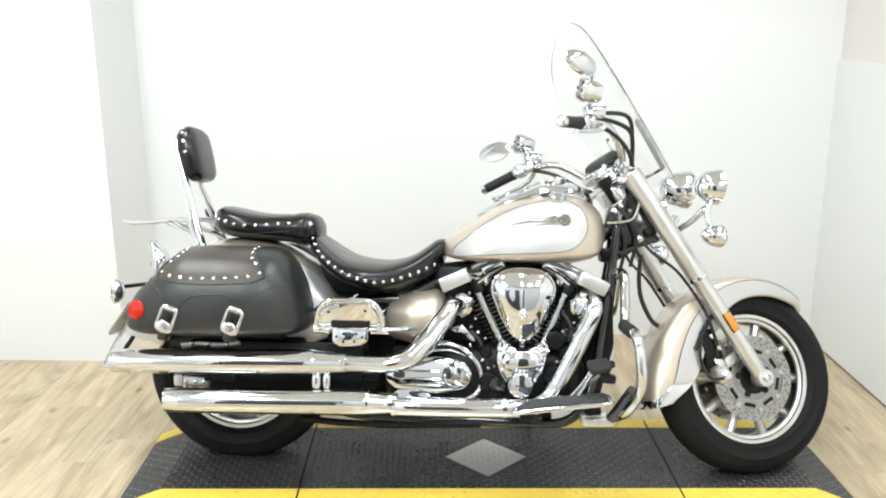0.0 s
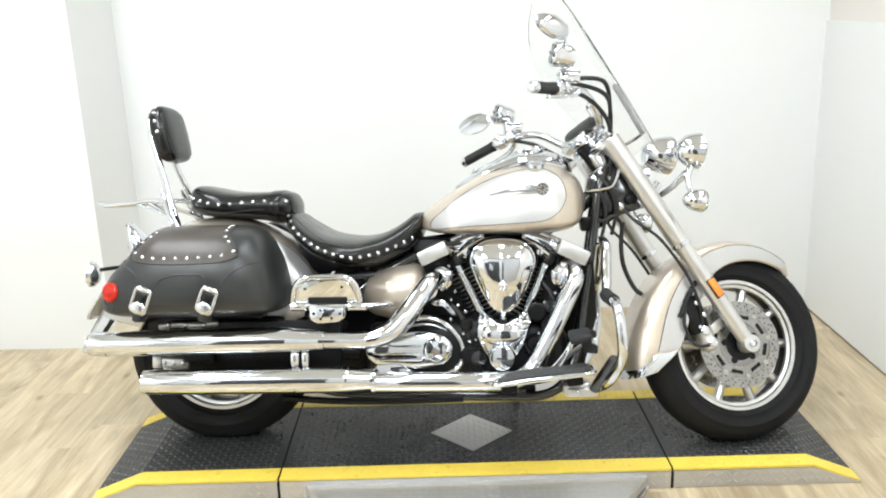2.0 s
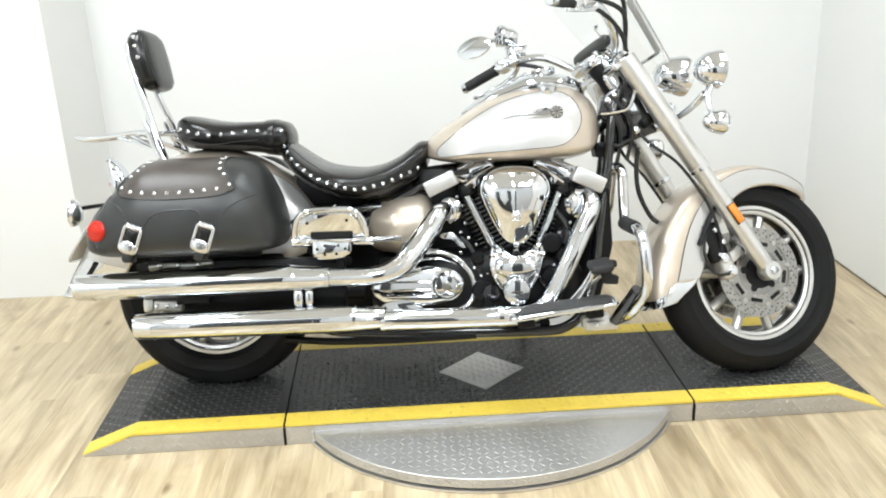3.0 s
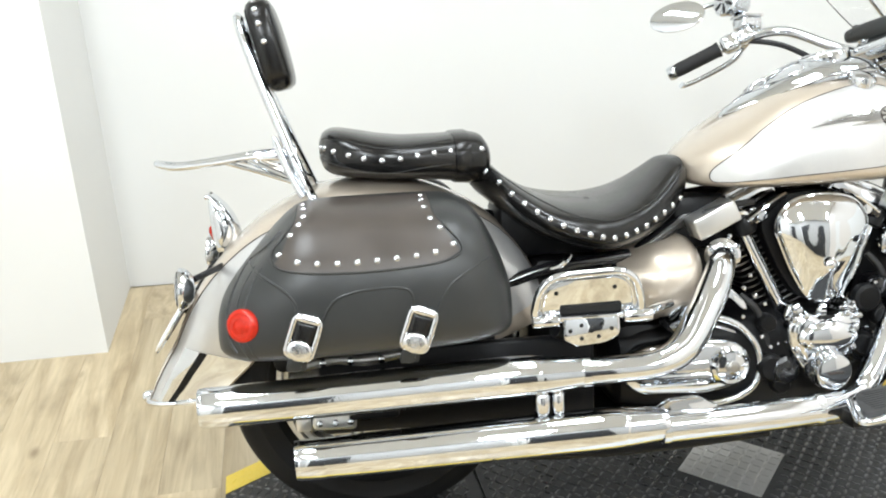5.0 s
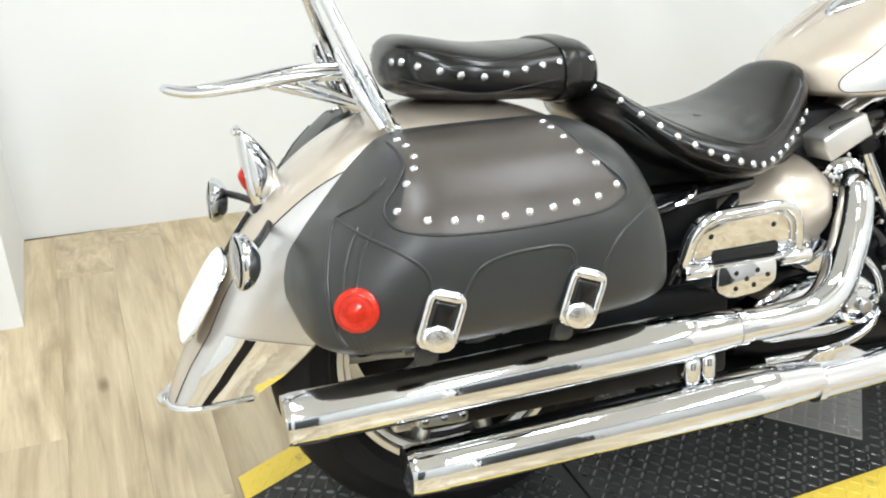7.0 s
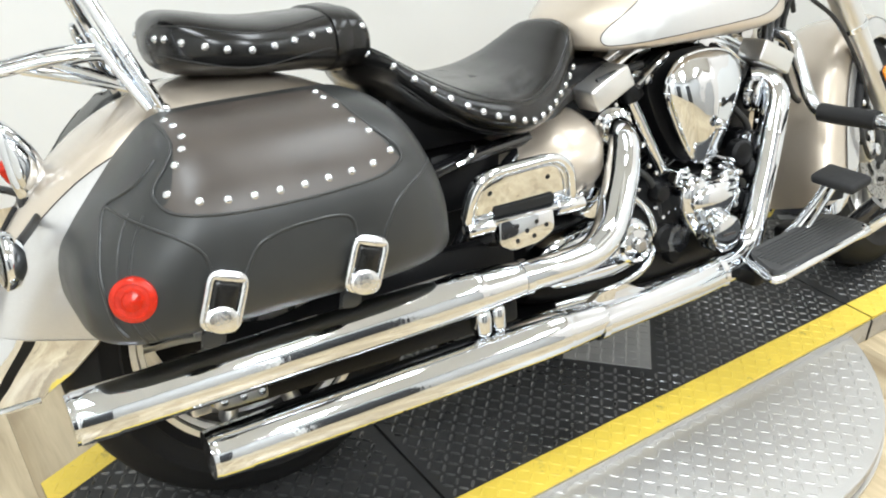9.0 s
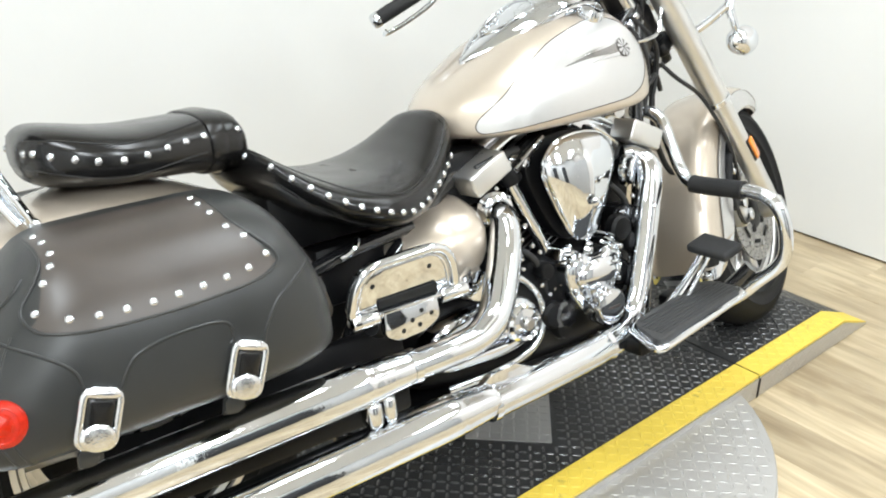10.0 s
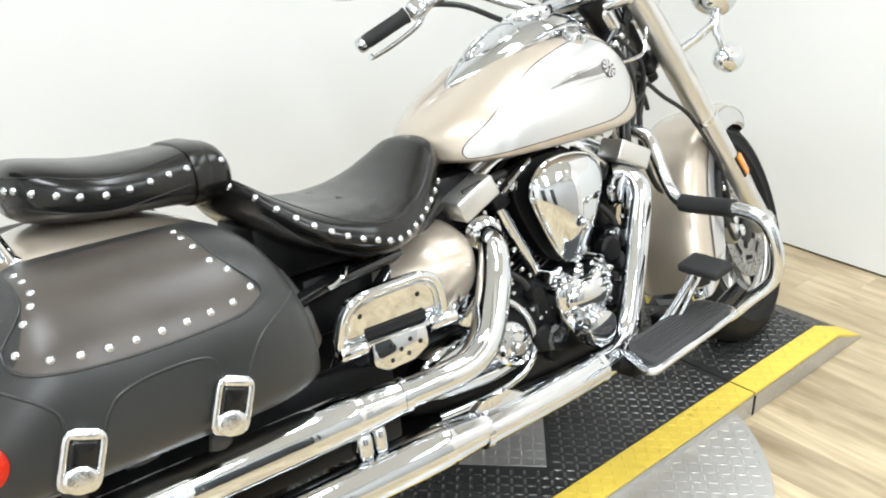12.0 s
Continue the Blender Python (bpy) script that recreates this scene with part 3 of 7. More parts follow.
# wheels
def wheel(name, centre, half, r_out, m, discs):
    hub = axis_y(*centre)
    rim = lathe([(0.2005, -half * 0.70), (0.204, -half * 0.76), (0.214, -half * 0.76), (0.217, -half * 0.72), (0.217, -half * 0.66), (0.206, -half * 0.55), (0.201, 0), (0.206, half * 0.55), (0.217, half * 0.66), (0.217, half * 0.72), (0.214, half * 0.76), (0.204, half * 0.76), (0.2005, half * 0.70), (0.197, half * 0.45), (0.190, 0), (0.197, -half * 0.45)], 72, hub, close=True)
    bmesh.ops.recalc_face_normals(rim, faces=rim.faces)
    # Inner barrel faces go black: the shade inside the rim, put into colour.
    inv = hub.inverted()
    for fc2 in rim.faces:
        c = inv @ fc2.calc_center_median()
        fc2.material_index = 1 if math.hypot(c.x, c.y) < 0.2 and abs(c.z) < half * 0.64 else 0
    w = part(name, rim, [SATIN, BLACKM], bike, "cast aluminium wheel with a black tyre", m, 30)
    k = r_out
    prof = [(0.206, -half * 0.60), (0.216, -half * 0.78), (0.228, -half * 0.92), (0.2295, -half * 0.955), (0.2315, -half * 0.955), (0.233, -half * 0.935), (0.245, -half * 0.985), (0.262, -half), (0.2635, -half * 1.022), (0.2665, -half * 1.022), (0.268, -half * 0.995), (0.282, -half * 0.95), (k - 0.017, -half * 0.78), (k - 0.006, -half * 0.5), (k - 0.001, -half * 0.22), (k, 0)]
    prof += [(r, -h) for r, h in reversed(prof[:-1])]
    prof.append((0.2, 0))
    ty = lathe(prof, 96, hub, close=True)
    bmesh.ops.recalc_face_normals(ty, faces=ty.faces)
    tyre = part("tyre", ty, RUBBER, w, "black road tyre with shallow grooves", angle=60)
    V, F = [], []
    for i in range(44):
        for s in (-1, 1):
            a0 = 2 * math.pi * (i + (0.5 if s > 0 else 0)) / 44
            j = len(V)
            for u in range(5):
                t = 0.22 + 0.62 * u / 4
                a = a0 + 0.10 * u / 4
                rr = float(np.interp(t, [0, 0.22, 0.5, 0.78, 0.95], [k, k - 0.001, k - 0.006, k - 0.017, k - 0.033])) + 0.0008
                for da in (-0.009, 0.009):
                    V.append(tuple(hub @ Vector((rr * math.cos(a + da), rr * math.sin(a + da), s * half * t))))
            F += [(j + 2 * u, j + 2 * u + 1, j + 2 * u + 3, j + 2 * u + 2) for u in range(4)]
    me = bpy.data.meshes.new("tread_groove")
    me.from_pydata(V, [], F)
    me.materials.append(GROOVE)
    tagged(part("tread_groove", me, None, tyre), "dark tread grooves", kind="stuff")
    for z in (-half * 0.64, half * 0.64):
        face = lathe([(0.206, z * 0.9), (0.2045, z * 1.03), (0.198, z * 0.99), (0.190, z * 0.90), (0.188, z * 0.7), (0.196, z * 0.6)], 72, hub, close=True)
        bmesh.ops.recalc_face_normals(face, faces=face.faces)
        part("rim_face", face, SATIN, w, "bright machined rim face", angle=30)
    for i in range(5):
        for s in (-1, 1):
            a = 2 * math.pi * i / 5 + 0.31
            d0, d1 = a + s * 0.36, a + s * 0.29
            p0 = hub @ Vector((0.045 * math.cos(d0), 0.045 * math.sin(d0), 0.012))
            p1 = hub @ Vector((0.195 * math.cos(d1), 0.195 * math.sin(d1), 0.006))
            part("spoke", tube([p0, p0.lerp(p1, 0.5), p1], [0.019, 0.0155, 0.019], 10, 4, flat=0.9), SATIN, w)
    part("hub", lathe([(0.03, -0.075), (0.052, -0.07), (0.056, -0.03), (0.044, 0), (0.056, 0.03), (0.052, 0.07), (0.03, 0.075)], 32, hub), BLACKM, w, "black hub")
    for k in range(5):
        a = 2 * math.pi * k / 5 + 0.5
        for s in (-1, 1) if discs else ():
            part("hub_hole", lathe([(0.011, 0.0), (0.011, 0.0012), (0.001, 0.0012)], 16, hub @ Matrix.Translation((0.056 * math.cos(a), 0.056 * math.sin(a), s * 0.0705)) @ (Matrix.Identity(4) if s > 0 else Matrix.Rotation(math.pi, 4, "X"))), GROOVE, w)
    if discs:
        for s in (-1, 1):
            part("hub_flange", lathe([(0.040, s * 0.060), (0.073, s * 0.064), (0.073, s * 0.069), (0.040, s * 0.0705)], 40, hub, close=True), DARKCHROME, w, "dark cast hub flange")
    for side in discs:
        z = side * 0.066
        disc = part("brake_disc", lathe([(0.142, z - 0.0025), (0.142, z + 0.0025), (0.108, z + 0.0025), (0.108, z - 0.0025)], 72, hub, close=True), STEEL, w, "drilled steel brake disc")
        V, F = [], []
        for i in range(30):
            for r, o in ((0.117, 0), (0.126, 0.5), (0.134, 0.25)):
                a = 2 * math.pi * (i + o) / 30
                j = len(V)
                for q2 in range(8):
                    b = 2 * math.pi * q2 / 8
                    V.append(tuple(hub @ Vector((r * math.cos(a) + 0.0026 * math.cos(b), r * math.sin(a) + 0.0026 * math.sin(b), z + math.copysign(0.0027, z)))))
                F.append(tuple(range(j, j + 8)))
        me = bpy.data.meshes.new("drill_hole")
        me.from_pydata(V, [], F)
        me.materials.append(GROOVE)
        tagged(part("drill_hole", me, None, disc), "drilled holes", kind="stuff")
        car = part("disc_carrier", lathe([(0.105, z - 0.002), (0.105, z + 0.002), (0.074, z + 0.0035), (0.074, z - 0.002)], 48, hub, close=True), STEEL, w, "slotted steel disc carrier")
        for i in range(8):
            a = 2 * math.pi * (i + 0.5) / 8 + 0.2
            part("slot", rbox(0.012, 0.040, 0.0012, 0.0005, hub @ Matrix.Rotation(a, 4, "Z") @ Matrix.Translation((0.090, 0, z + math.copysign(0.0042, z)))), GROOVE, car)
        for i in range(8):
            a = 2 * math.pi * i / 8 + 0.2
            part("disc_bobbin", lathe([(0.008, -0.004), (0.008, 0.003), (0.005, 0.004)], 12, hub @ Matrix.Translation((0.106 * math.cos(a), 0.106 * math.sin(a), z + math.copysign(0.002, z)))), BOLT, w)
    return w


wheel("front_wheel", FW, 0.066, 0.315, STEER, (1, -1))
rear = wheel("rear_wheel", RW, 0.076, 0.322, None, ())

# Black disc added behind the spokes, keeping the view through them dark.
part("wheel_backing", lathe([(0.16, 0.060), (0.16, 0.085), (0.14, 0.090), (0.06, 0.082), (0.05, 0.060)], 48, along(RW, (0, 1, 0)), close=True), BLACKM, rear, "black disc backing the rear wheel")

REAR = Matrix.Translation((-0.027, 0, 0.006))
TAIL = Matrix.Translation((-0.019, 0, -0.014))

# fenders: an arched section swept about a wheel
def fender(c, a0, a1, rad, hw, drop, n=44, k=33, thick=0.004, power=2.6):
    """rad, hw and drop are (angle, value) tables; angles in degrees from straight ahead, going up and back."""
    val = lambda tab, a: pchip([p[0] for p in tab], [p[1] for p in tab], a)
    def ring(a, off):
        t = radians(a)
        R, w, d = val(rad, a), val(hw, a), val(drop, a)
        out = []
        for i in range(k):
            u = -1 + 2 * i / (k - 1)
            g = math.copysign(abs(math.sin(u * math.pi / 2)) ** 0.85, u)
            f = 1 - (1 - abs(u) ** power) ** (1 / power) if abs(u) < 1 else 1.0
            r = R - d * f - off
            out.append(Vector((c.x + r * math.cos(t), c.y + (w - off) * g, c.z + r * math.sin(t))))
        return out
    rings = []
    for j in range(n + 1):
        a = a0 + (a1 - a0) * j / n
        o, i2 = ring(a, 0), ring(a, thick)
        rings.append(o + list(reversed(i2)))
    bm = skin(bmesh.new(), rings)
    bmesh.ops.recalc_face_normals(bm, faces=bm.faces)
    return bm, ring


rad_r = ((20, 0.410), (50, 0.436), (80, 0.440), (110, 0.434), (140, 0.425), (163, 0.433), (175, 0.466), (182, 0.490))
hw_r = ((20, 0.150), (45, 0.158), (70, 0.155), (105, 0.150), (150, 0.116), (170, 0.096), (182, 0.072))
dr_r = ((20, 0.20), (80, 0.19), (130, 0.175), (160, 0.170), (175, 0.165), (182, 0.135))
bm, ring_r = fender(RW, 20, 182, rad_r, hw_r, dr_r, 56, power=2.15)
rear_fender = part("rear_fender", bm, GOLD, bike, "champagne rear fender with silver flanks")


def on_ring(r, i):
    k = min(int(i), len(r) - 2)
    return r[k].lerp(r[k + 1], i - k)


def flank(ring, a0, a1, i0, i1, sgn, n=30, lift=0.0015):
    """A painted panel on the side of a fender."""
    R = []
    for j in range(n + 1):
        a = a0 + (a1 - a0) * j / n
        r = ring(a, -lift)
        seq = r[i0:i1 + 1]
        if sgn > 0:
            seq = [Vector((p.x, -p.y, p.z)) for p in seq]
        R.append(seq)
    bm = skin(bmesh.new(), R, closed=False)
    bmesh.ops.recalc_face_normals(bm, faces=bm.faces)
    return bm


rear_stripe = lambda a: pchip([26, 50, 75, 100, 130, 150, 165, 182], [10.0, 9.2, 6.5, 4.8, 7.2, 9.0, 9.6, 9.8], a)


def rear_flank(sgn, n=40, m=14):
    R = []
    for j in range(n + 1):
        a = 26 + 155 * j / n
        r = ring_r(a, -0.0015)
        R.append([Vector((p.x, p.y * -sgn, p.z)) for p in (on_ring(r, rear_stripe(a) * k / m) for k in range(m + 1))])
    bm = skin(bmesh.new(), R, closed=False)
    bmesh.ops.recalc_face_normals(bm, faces=bm.faces)
    return bm


for sgn in (-1, 1):
    part("flank_panel", rear_flank(sgn), SILVER, rear_fender, "silver panel edged by a dark pinstripe")
    r = [on_ring(ring_r(a, -0.002), rear_stripe(a)) for a in (26 + 155 * j / 40 for j in range(41))]
    part("pinstripe", tube([Vector((p.x, p.y * -sgn, p.z)) for p in r], 0.0011, 6, smooth=False), LINE, rear_fender)
for sgn in (-1, 1):
    part("tail_plate", flank(ring_r, 164.5, 182.2, 0, 6, sgn, 12, 0.003), CHROME, rear_fender, "chrome plate round the fender tail")
    part("tail_strip", flank(ring_r, 164.8, 181.8, 2, 3, sgn, 12, 0.0045), BLACKM, rear_fender, "black strip on the chrome plate")
tip = [ring_r(182, -0.003)[i] for i in range(33)]
part("fender_trim", tube(tip, 0.0055, 8, smooth=False), CHROME, rear_fender, "chrome edge trim")
part("trim_tip", lathe([(0.004, -0.006), (0.012, 0), (0.014, 0.008), (0.010, 0.016), (0.003, 0.019)], 16, along(ring_r(182, 0)[16], (-1, 0, -0.3))), CHROME, rear_fender)

rad_f = ((44, 0.332), (60, 0.340), (90, 0.346), (130, 0.352), (170, 0.360), (200, 0.395))
hw_f = ((44, 0.010), (47, 0.026), (58, 0.072), (90, 0.092), (140, 0.098), (180, 0.098), (200, 0.085))
dr_f = ((44, 0.010), (60, 0.042), (80, 0.062), (95, 0.077), (112, 0.100), (130, 0.135), (160, 0.15), (180, 0.145), (188, 0.125), (195, 0.075))
bm, ring_f = fender(FW, 46, 195, rad_f, hw_f, dr_f, 52)
front_fender = part("front_fender", bm, GOLD, bike, "champagne front fender with silver flanks", STEER)
stripe_at = lambda a: pchip([54, 90, 120, 145, 165, 184], [3.0, 2.8, 2.1, 1.45, 1.15, 1.1], a)


def front_flank(sgn, n=44, m=18):
    R = []
    for j in range(n + 1):
        a = 54 + 129.5 * j / n
        r = ring_f(a, -0.0022)
        R.append([Vector((p.x, p.y * -sgn, p.z)) for p in (on_ring(r, stripe_at(a) * k / m) for k in range(m + 1))])
    bm = skin(bmesh.new(), R, closed=False)
    bmesh.ops.recalc_face_normals(bm, faces=bm.faces)
    return bm


def tip_guard(sgn, n=12, m=40):
    """Scalloped guard: high on the flank, dipping to a narrow band round the front."""
    R = []
    for k in range(m + 1):
        i = 16 * (k / m) ** 1.7
        a0 = pchip([0, 0.25, 0.6, 0.95, 1.3, 2.2, 4, 8, 16], [183.2, 184.6, 185.2, 184.6, 185.6, 189.0, 190.8, 191.6, 191.6], i)
        row = []
        for j in range(n + 1):
            a = a0 + (195.4 - a0) * j / n
            bulge = 0.0032 + 0.004 * math.sin(math.pi * j / n) * max(0, 1 - i / 3)
            p = on_ring(ring_f(a, -bulge), i)
            row.append(Vector((p.x, p.y * -sgn, p.z)))
        R.append(row)
    bm = skin(bmesh.new(), R, closed=False)
    bmesh.ops.recalc_face_normals(bm, faces=bm.faces)
    return bm


for sgn in (-1, 1):
    part("flank_panel", front_flank(sgn), SILVER, front_fender, "silver panel edged by a dark pinstripe")
    r = [on_ring(ring_f(a, -0.0024), stripe_at(a)) for a in (54 + 130 * j / 40 for j in range(41))]
    part("pinstripe", tube([Vector((p.x, p.y * -sgn, p.z)) for p in r], 0.0011, 6, smooth=False), LINE, front_fender)
    part("fender_trim", tip_guard(sgn), CHROME, front_fender, "chrome fender tip guard")

# tank
tank_body = Body([(-0.166, 0, 0.030, 0.722, 0.745), (-0.150, 0, 0.085, 0.701, 0.765), (-0.110, 0, 0.138, 0.690, 0.798), (-0.04, 0, 0.185, 0.684, 0.841), (0.05, 0, 0.201, 0.682, 0.890), (0.16, 0, 0.208, 0.682, 0.917),
                  (0.26, 0, 0.199, 0.686, 0.920), (0.325, 0, 0.169, 0.700, 0.890), (0.358, 0, 0.125, 0.724, 0.857), (0.374, 0, 0.06, 0.765, 0.815)], e=2.4, w=0.16, et=2.5)
tank = part("fuel_tank", tank_body.mesh(44, 56), GOLD, bike, "champagne fuel tank with silver side panels")
panel_line = [(-0.121, 0.710), (-0.118, 0.733), (-0.071, 0.773), (-0.012, 0.818), (0.060, 0.858), (0.140, 0.884), (0.205, 0.894), (0.258, 0.886), (0.296, 0.850), (0.306, 0.803), (0.282, 0.757), (0.236, 0.731), (0.150, 0.7235), (0.057, 0.718), (-0.03, 0.712), (-0.098, 0.706)]
smooth_line = [(p.x, p.z) for p in spline([(x, 0, z) for x, z in panel_line], 6, True)]
for sgn in (-1, 1):
    part("side_panel", tank_body.patch(smooth_line, 0.0012, sgn, 10), SILVER, tank, "silver side panel")
    part("pinstripe", tube([tank_body.side(x, z, sgn, 0.0014) for x, z in smooth_line], 0.0011, 6, smooth=False, loop=True), LINE, tank)
    ec = (0.233, 0.829)
    ring_e = [(ec[0] + 0.0185 * math.cos(2 * math.pi * k / 28), ec[1] + 0.0185 * math.sin(2 * math.pi * k / 28)) for k in range(28)]
    emblem = part("emblem", tank_body.patch(ring_e, 0.004, sgn, 4), LINE, tank, "round chrome wheel emblem with a winged stripe")
    for k in range(9):
        a = 2 * math.pi * k / 9
        wedge = [(ec[0] + r * math.cos(a + d), ec[1] + r * math.sin(a + d)) for r, d in ((0.003, -0.2), (0.0165, -0.21), (0.0175, 0), (0.0165, 0.21), (0.003, 0.2))]
        part("emblem_wedge", tank_body.patch(wedge, 0.0052, sgn, 2), CHROME, emblem)
    for x0, x1, z0, z1, h, mt in ((0.065, 0.212, 0.811, 0.8325, 0.0105, DARKCHROME), (0.125, 0.212, 0.8085, 0.8195, 0.0045, CHROME), (0.09, 0.20, 0.820, 0.840, 0.0035, CHROME)):
        wing = [(x0, z0), (x0 + 0.45 * (x1 - x0), z0 + 0.42 * (z1 - z0)), (x1, z1 - h), (x1 + 0.004, z1), (x1, z1 + h * 0.6), (x0 + 0.5 * (x1 - x0), z0 + 0.62 * (z1 - z0) + h * 0.35)]
        part("emblem_wing", tank_body.patch([(p.x, p.z) for p in spline([(x, 0, z) for x, z in wing], 4, True)], 0.003, sgn, 3), mt, emblem)

# instrument console: a teardrop plate along the top of the tank
CON = [(-0.052, 0.003, 0.838, 0.003), (-0.040, 0.018, 0.844, 0.009), (-0.023, 0.033, 0.851, 0.014), (0.024, 0.066, 0.872, 0.024), (0.088, 0.088, 0.897, 0.033), (0.172, 0.100, 0.920, 0.038), (0.240, 0.096, 0.922, 0.036), (0.295, 0.076, 0.910, 0.032), (0.325, 0.045, 0.898, 0.022), (0.336, 0.010, 0.890, 0.008)]


def console_at(x, u, lift=0.0):
    """The plate's upper side at x, u from -1 to 1 across it."""
    hw, ze, h = (pchip([r[0] for r in CON], [r[k] for r in CON], x) for k in (1, 2, 3))
    return Vector((x, u * hw, ze + h * (0.28 * (1 - abs(u) ** 14) + 0.72 * (1 - abs(u) ** 2.0)) + lift))


def console_plate():
    rings = []
    for k in range(37):
        x = -0.052 + 0.388 * (1 - math.cos(math.pi * k / 36)) / 2
        top = [console_at(x, math.sin(math.pi / 2 * (-1 + j / 12))) for j in range(25)]
        rings.append(top + [Vector((p.x, p.y * 0.98, top[0].z - 0.012)) for p in (top[-1], top[12], top[0])])
    bm = skin(bmesh.new(), rings)
    bmesh.ops.recalc_face_normals(bm, faces=bm.faces)
    return bm


console = part("console", console_plate(), CHROME, bike, "chrome teardrop tank console with a round speedometer", angle=50)
for sgn in (-1, 1):
    part("console_edge", tube([console_at(x, sgn * 1.0, -0.002) + Vector((0, sgn * 0.001, 0)) for x in np.linspace(-0.048, 0.30, 30)], 0.0022, 6, smooth=False), DARKCHROME, console, "dark edging strip")
inner = [(x, u) for x, u in ((0.005, 0.0), (0.030, -0.45), (0.075, -0.62), (0.110, -0.60), (0.125, -0.30), (0.128, 0.0), (0.125, 0.30), (0.110, 0.60), (0.075, 0.62), (0.030, 0.45))]
part("console_ridge", tube([console_at(p.x, p.y, 0.001) for p in spline([(x, u, 0) for x, u in inner], 6, True)], 0.0028, 8, smooth=False, loop=True), CHROME, console)
for x in (0.020, 0.050):
    part("console_screw", cap_mesh, None, console, m=along(console_at(x, 0.0), (-0.3, 0, 1)) @ Matrix.Scale(0.7, 4))
up = Vector((-0.22, 0, 1)).normalized()
dc = console_at(0.190, 0.0, 0.001)
dial = part("speedometer", lathe([(0.054, -0.016), (0.057, 0.001), (0.054, 0.006), (0.047, 0.0045), (0.046, 0.001)], 40, along(dc, up)), CHROME, console, "chrome-ringed speedometer")
part("dial_face", lathe([(0.0465, 0.0), (0.0465, 0.0015), (0.001, 0.0015)], 40, along(dc, up)), PLATE, dial, "pale dial face")
part("needle", rbox(0.034, 0.002, 0.001, 0.0, along(dc, up) @ Matrix.Rotation(0.8, 4, "Z") @ Matrix.Translation((0.017, 0, 0.0025))), LINE, dial)
fm0 = along((0.212, -0.118, 0.900), (0.06, -0.45, 1))
filler = part("filler_cap", lathe([(0.027, -0.006), (0.027, 0.010), (0.024, 0.016), (0.012, 0.019), (0.001, 0.0195)], 32, fm0), CHROME, tank, "chrome fuel filler cap")
for k in range(14):
    a = 2 * math.pi * k / 14
    part("knurl", rbox(0.003, 0.004, 0.011, 0.001, fm0 @ Matrix.Rotation(a, 4, "Z") @ Matrix.Translation((0.0272, 0, 0.004))), CHROME, filler)

# seats
seat_body = Body([(-0.616, 0, 0.045, 0.715, 0.745), (-0.604, 0, 0.092, 0.700, 0.765), (-0.585, 0, 0.137, 0.684, 0.765), (-0.56, 0, 0.187, 0.660, 0.745), (-0.53, 0, 0.217, 0.636, 0.724), (-0.48, 0, 0.243, 0.606, 0.698), (-0.416, 0, 0.253, 0.584, 0.684), (-0.36, 0, 0.238, 0.574, 0.680),
                  (-0.30, 0, 0.204, 0.580, 0.689), (-0.246, 0, 0.165, 0.598, 0.712), (-0.208, 0, 0.136, 0.616, 0.738), (-0.178, 0, 0.110, 0.642, 0.757), (-0.160, 0, 0.085, 0.678, 0.758), (-0.150, 0, 0.035, 0.705, 0.738)], e=2.4, w=0.45, et=2.5)
seat = part("rider_seat", seat_body.mesh(52, 52), SEATL, bike, "black studded vinyl rider seat, dished")
stud_line = [(-0.597, 0.752), (-0.583, 0.739), (-0.556, 0.709), (-0.509, 0.673), (-0.449, 0.642), (-0.383, 0.622), (-0.350, 0.620), (-0.293, 0.631), (-0.239, 0.650), (-0.185, 0.675)]
up_line = [(-0.590, 0.762), (-0.560, 0.737), (-0.512, 0.703), (-0.452, 0.671), (-0.390, 0.654), (-0.345, 0.653), (-0.290, 0.665), (-0.238, 0.688), (-0.190, 0.722), (-0.164, 0.745)]
low_line = [(-0.575, 0.705), (-0.535, 0.662), (-0.485, 0.628), (-0.416, 0.603), (-0.355, 0.595), (-0.295, 0.604), (-0.240, 0.622), (-0.190, 0.648), (-0.166, 0.680)]
for sgn in (-1, 1):
    part("seam", seat_body.seam(up_line, 0.0014, sgn), PIPING, seat)
    part("seam", seat_body.seam(low_line, 0.0012, sgn), PIPING, seat)
    for x, z in evenly(stud_line, 18):
        stud(seat, seat_body, x, z, sgn)

pil_body = Body([(-0.938, 0, 0.050, 0.790, 0.830), (-0.930, 0, 0.084, 0.770, 0.846), (-0.906, 0, 0.121, 0.756, 0.855), (-0.86, 0, 0.145, 0.748, 0.848), (-0.81, 0, 0.153, 0.743, 0.838), (-0.75, 0, 0.146, 0.740, 0.832), (-0.69, 0, 0.128, 0.735, 0.832),
                 (-0.63, 0, 0.110, 0.727, 0.834), (-0.600, 0, 0.101, 0.726, 0.829), (-0.585, 0, 0.086, 0.738, 0.810), (-0.578, 0, 0.045, 0.760, 0.790)], e=2.8, w=0.50, et=2.6)
pillion = part("pillion_seat", pil_body.mesh(36, 44), SEATL, bike, "black studded vinyl pillion pad")
part("strap", pil_body.band(-0.660, -0.626, 0.0035), SEATL, pillion, "black strap across the pad")
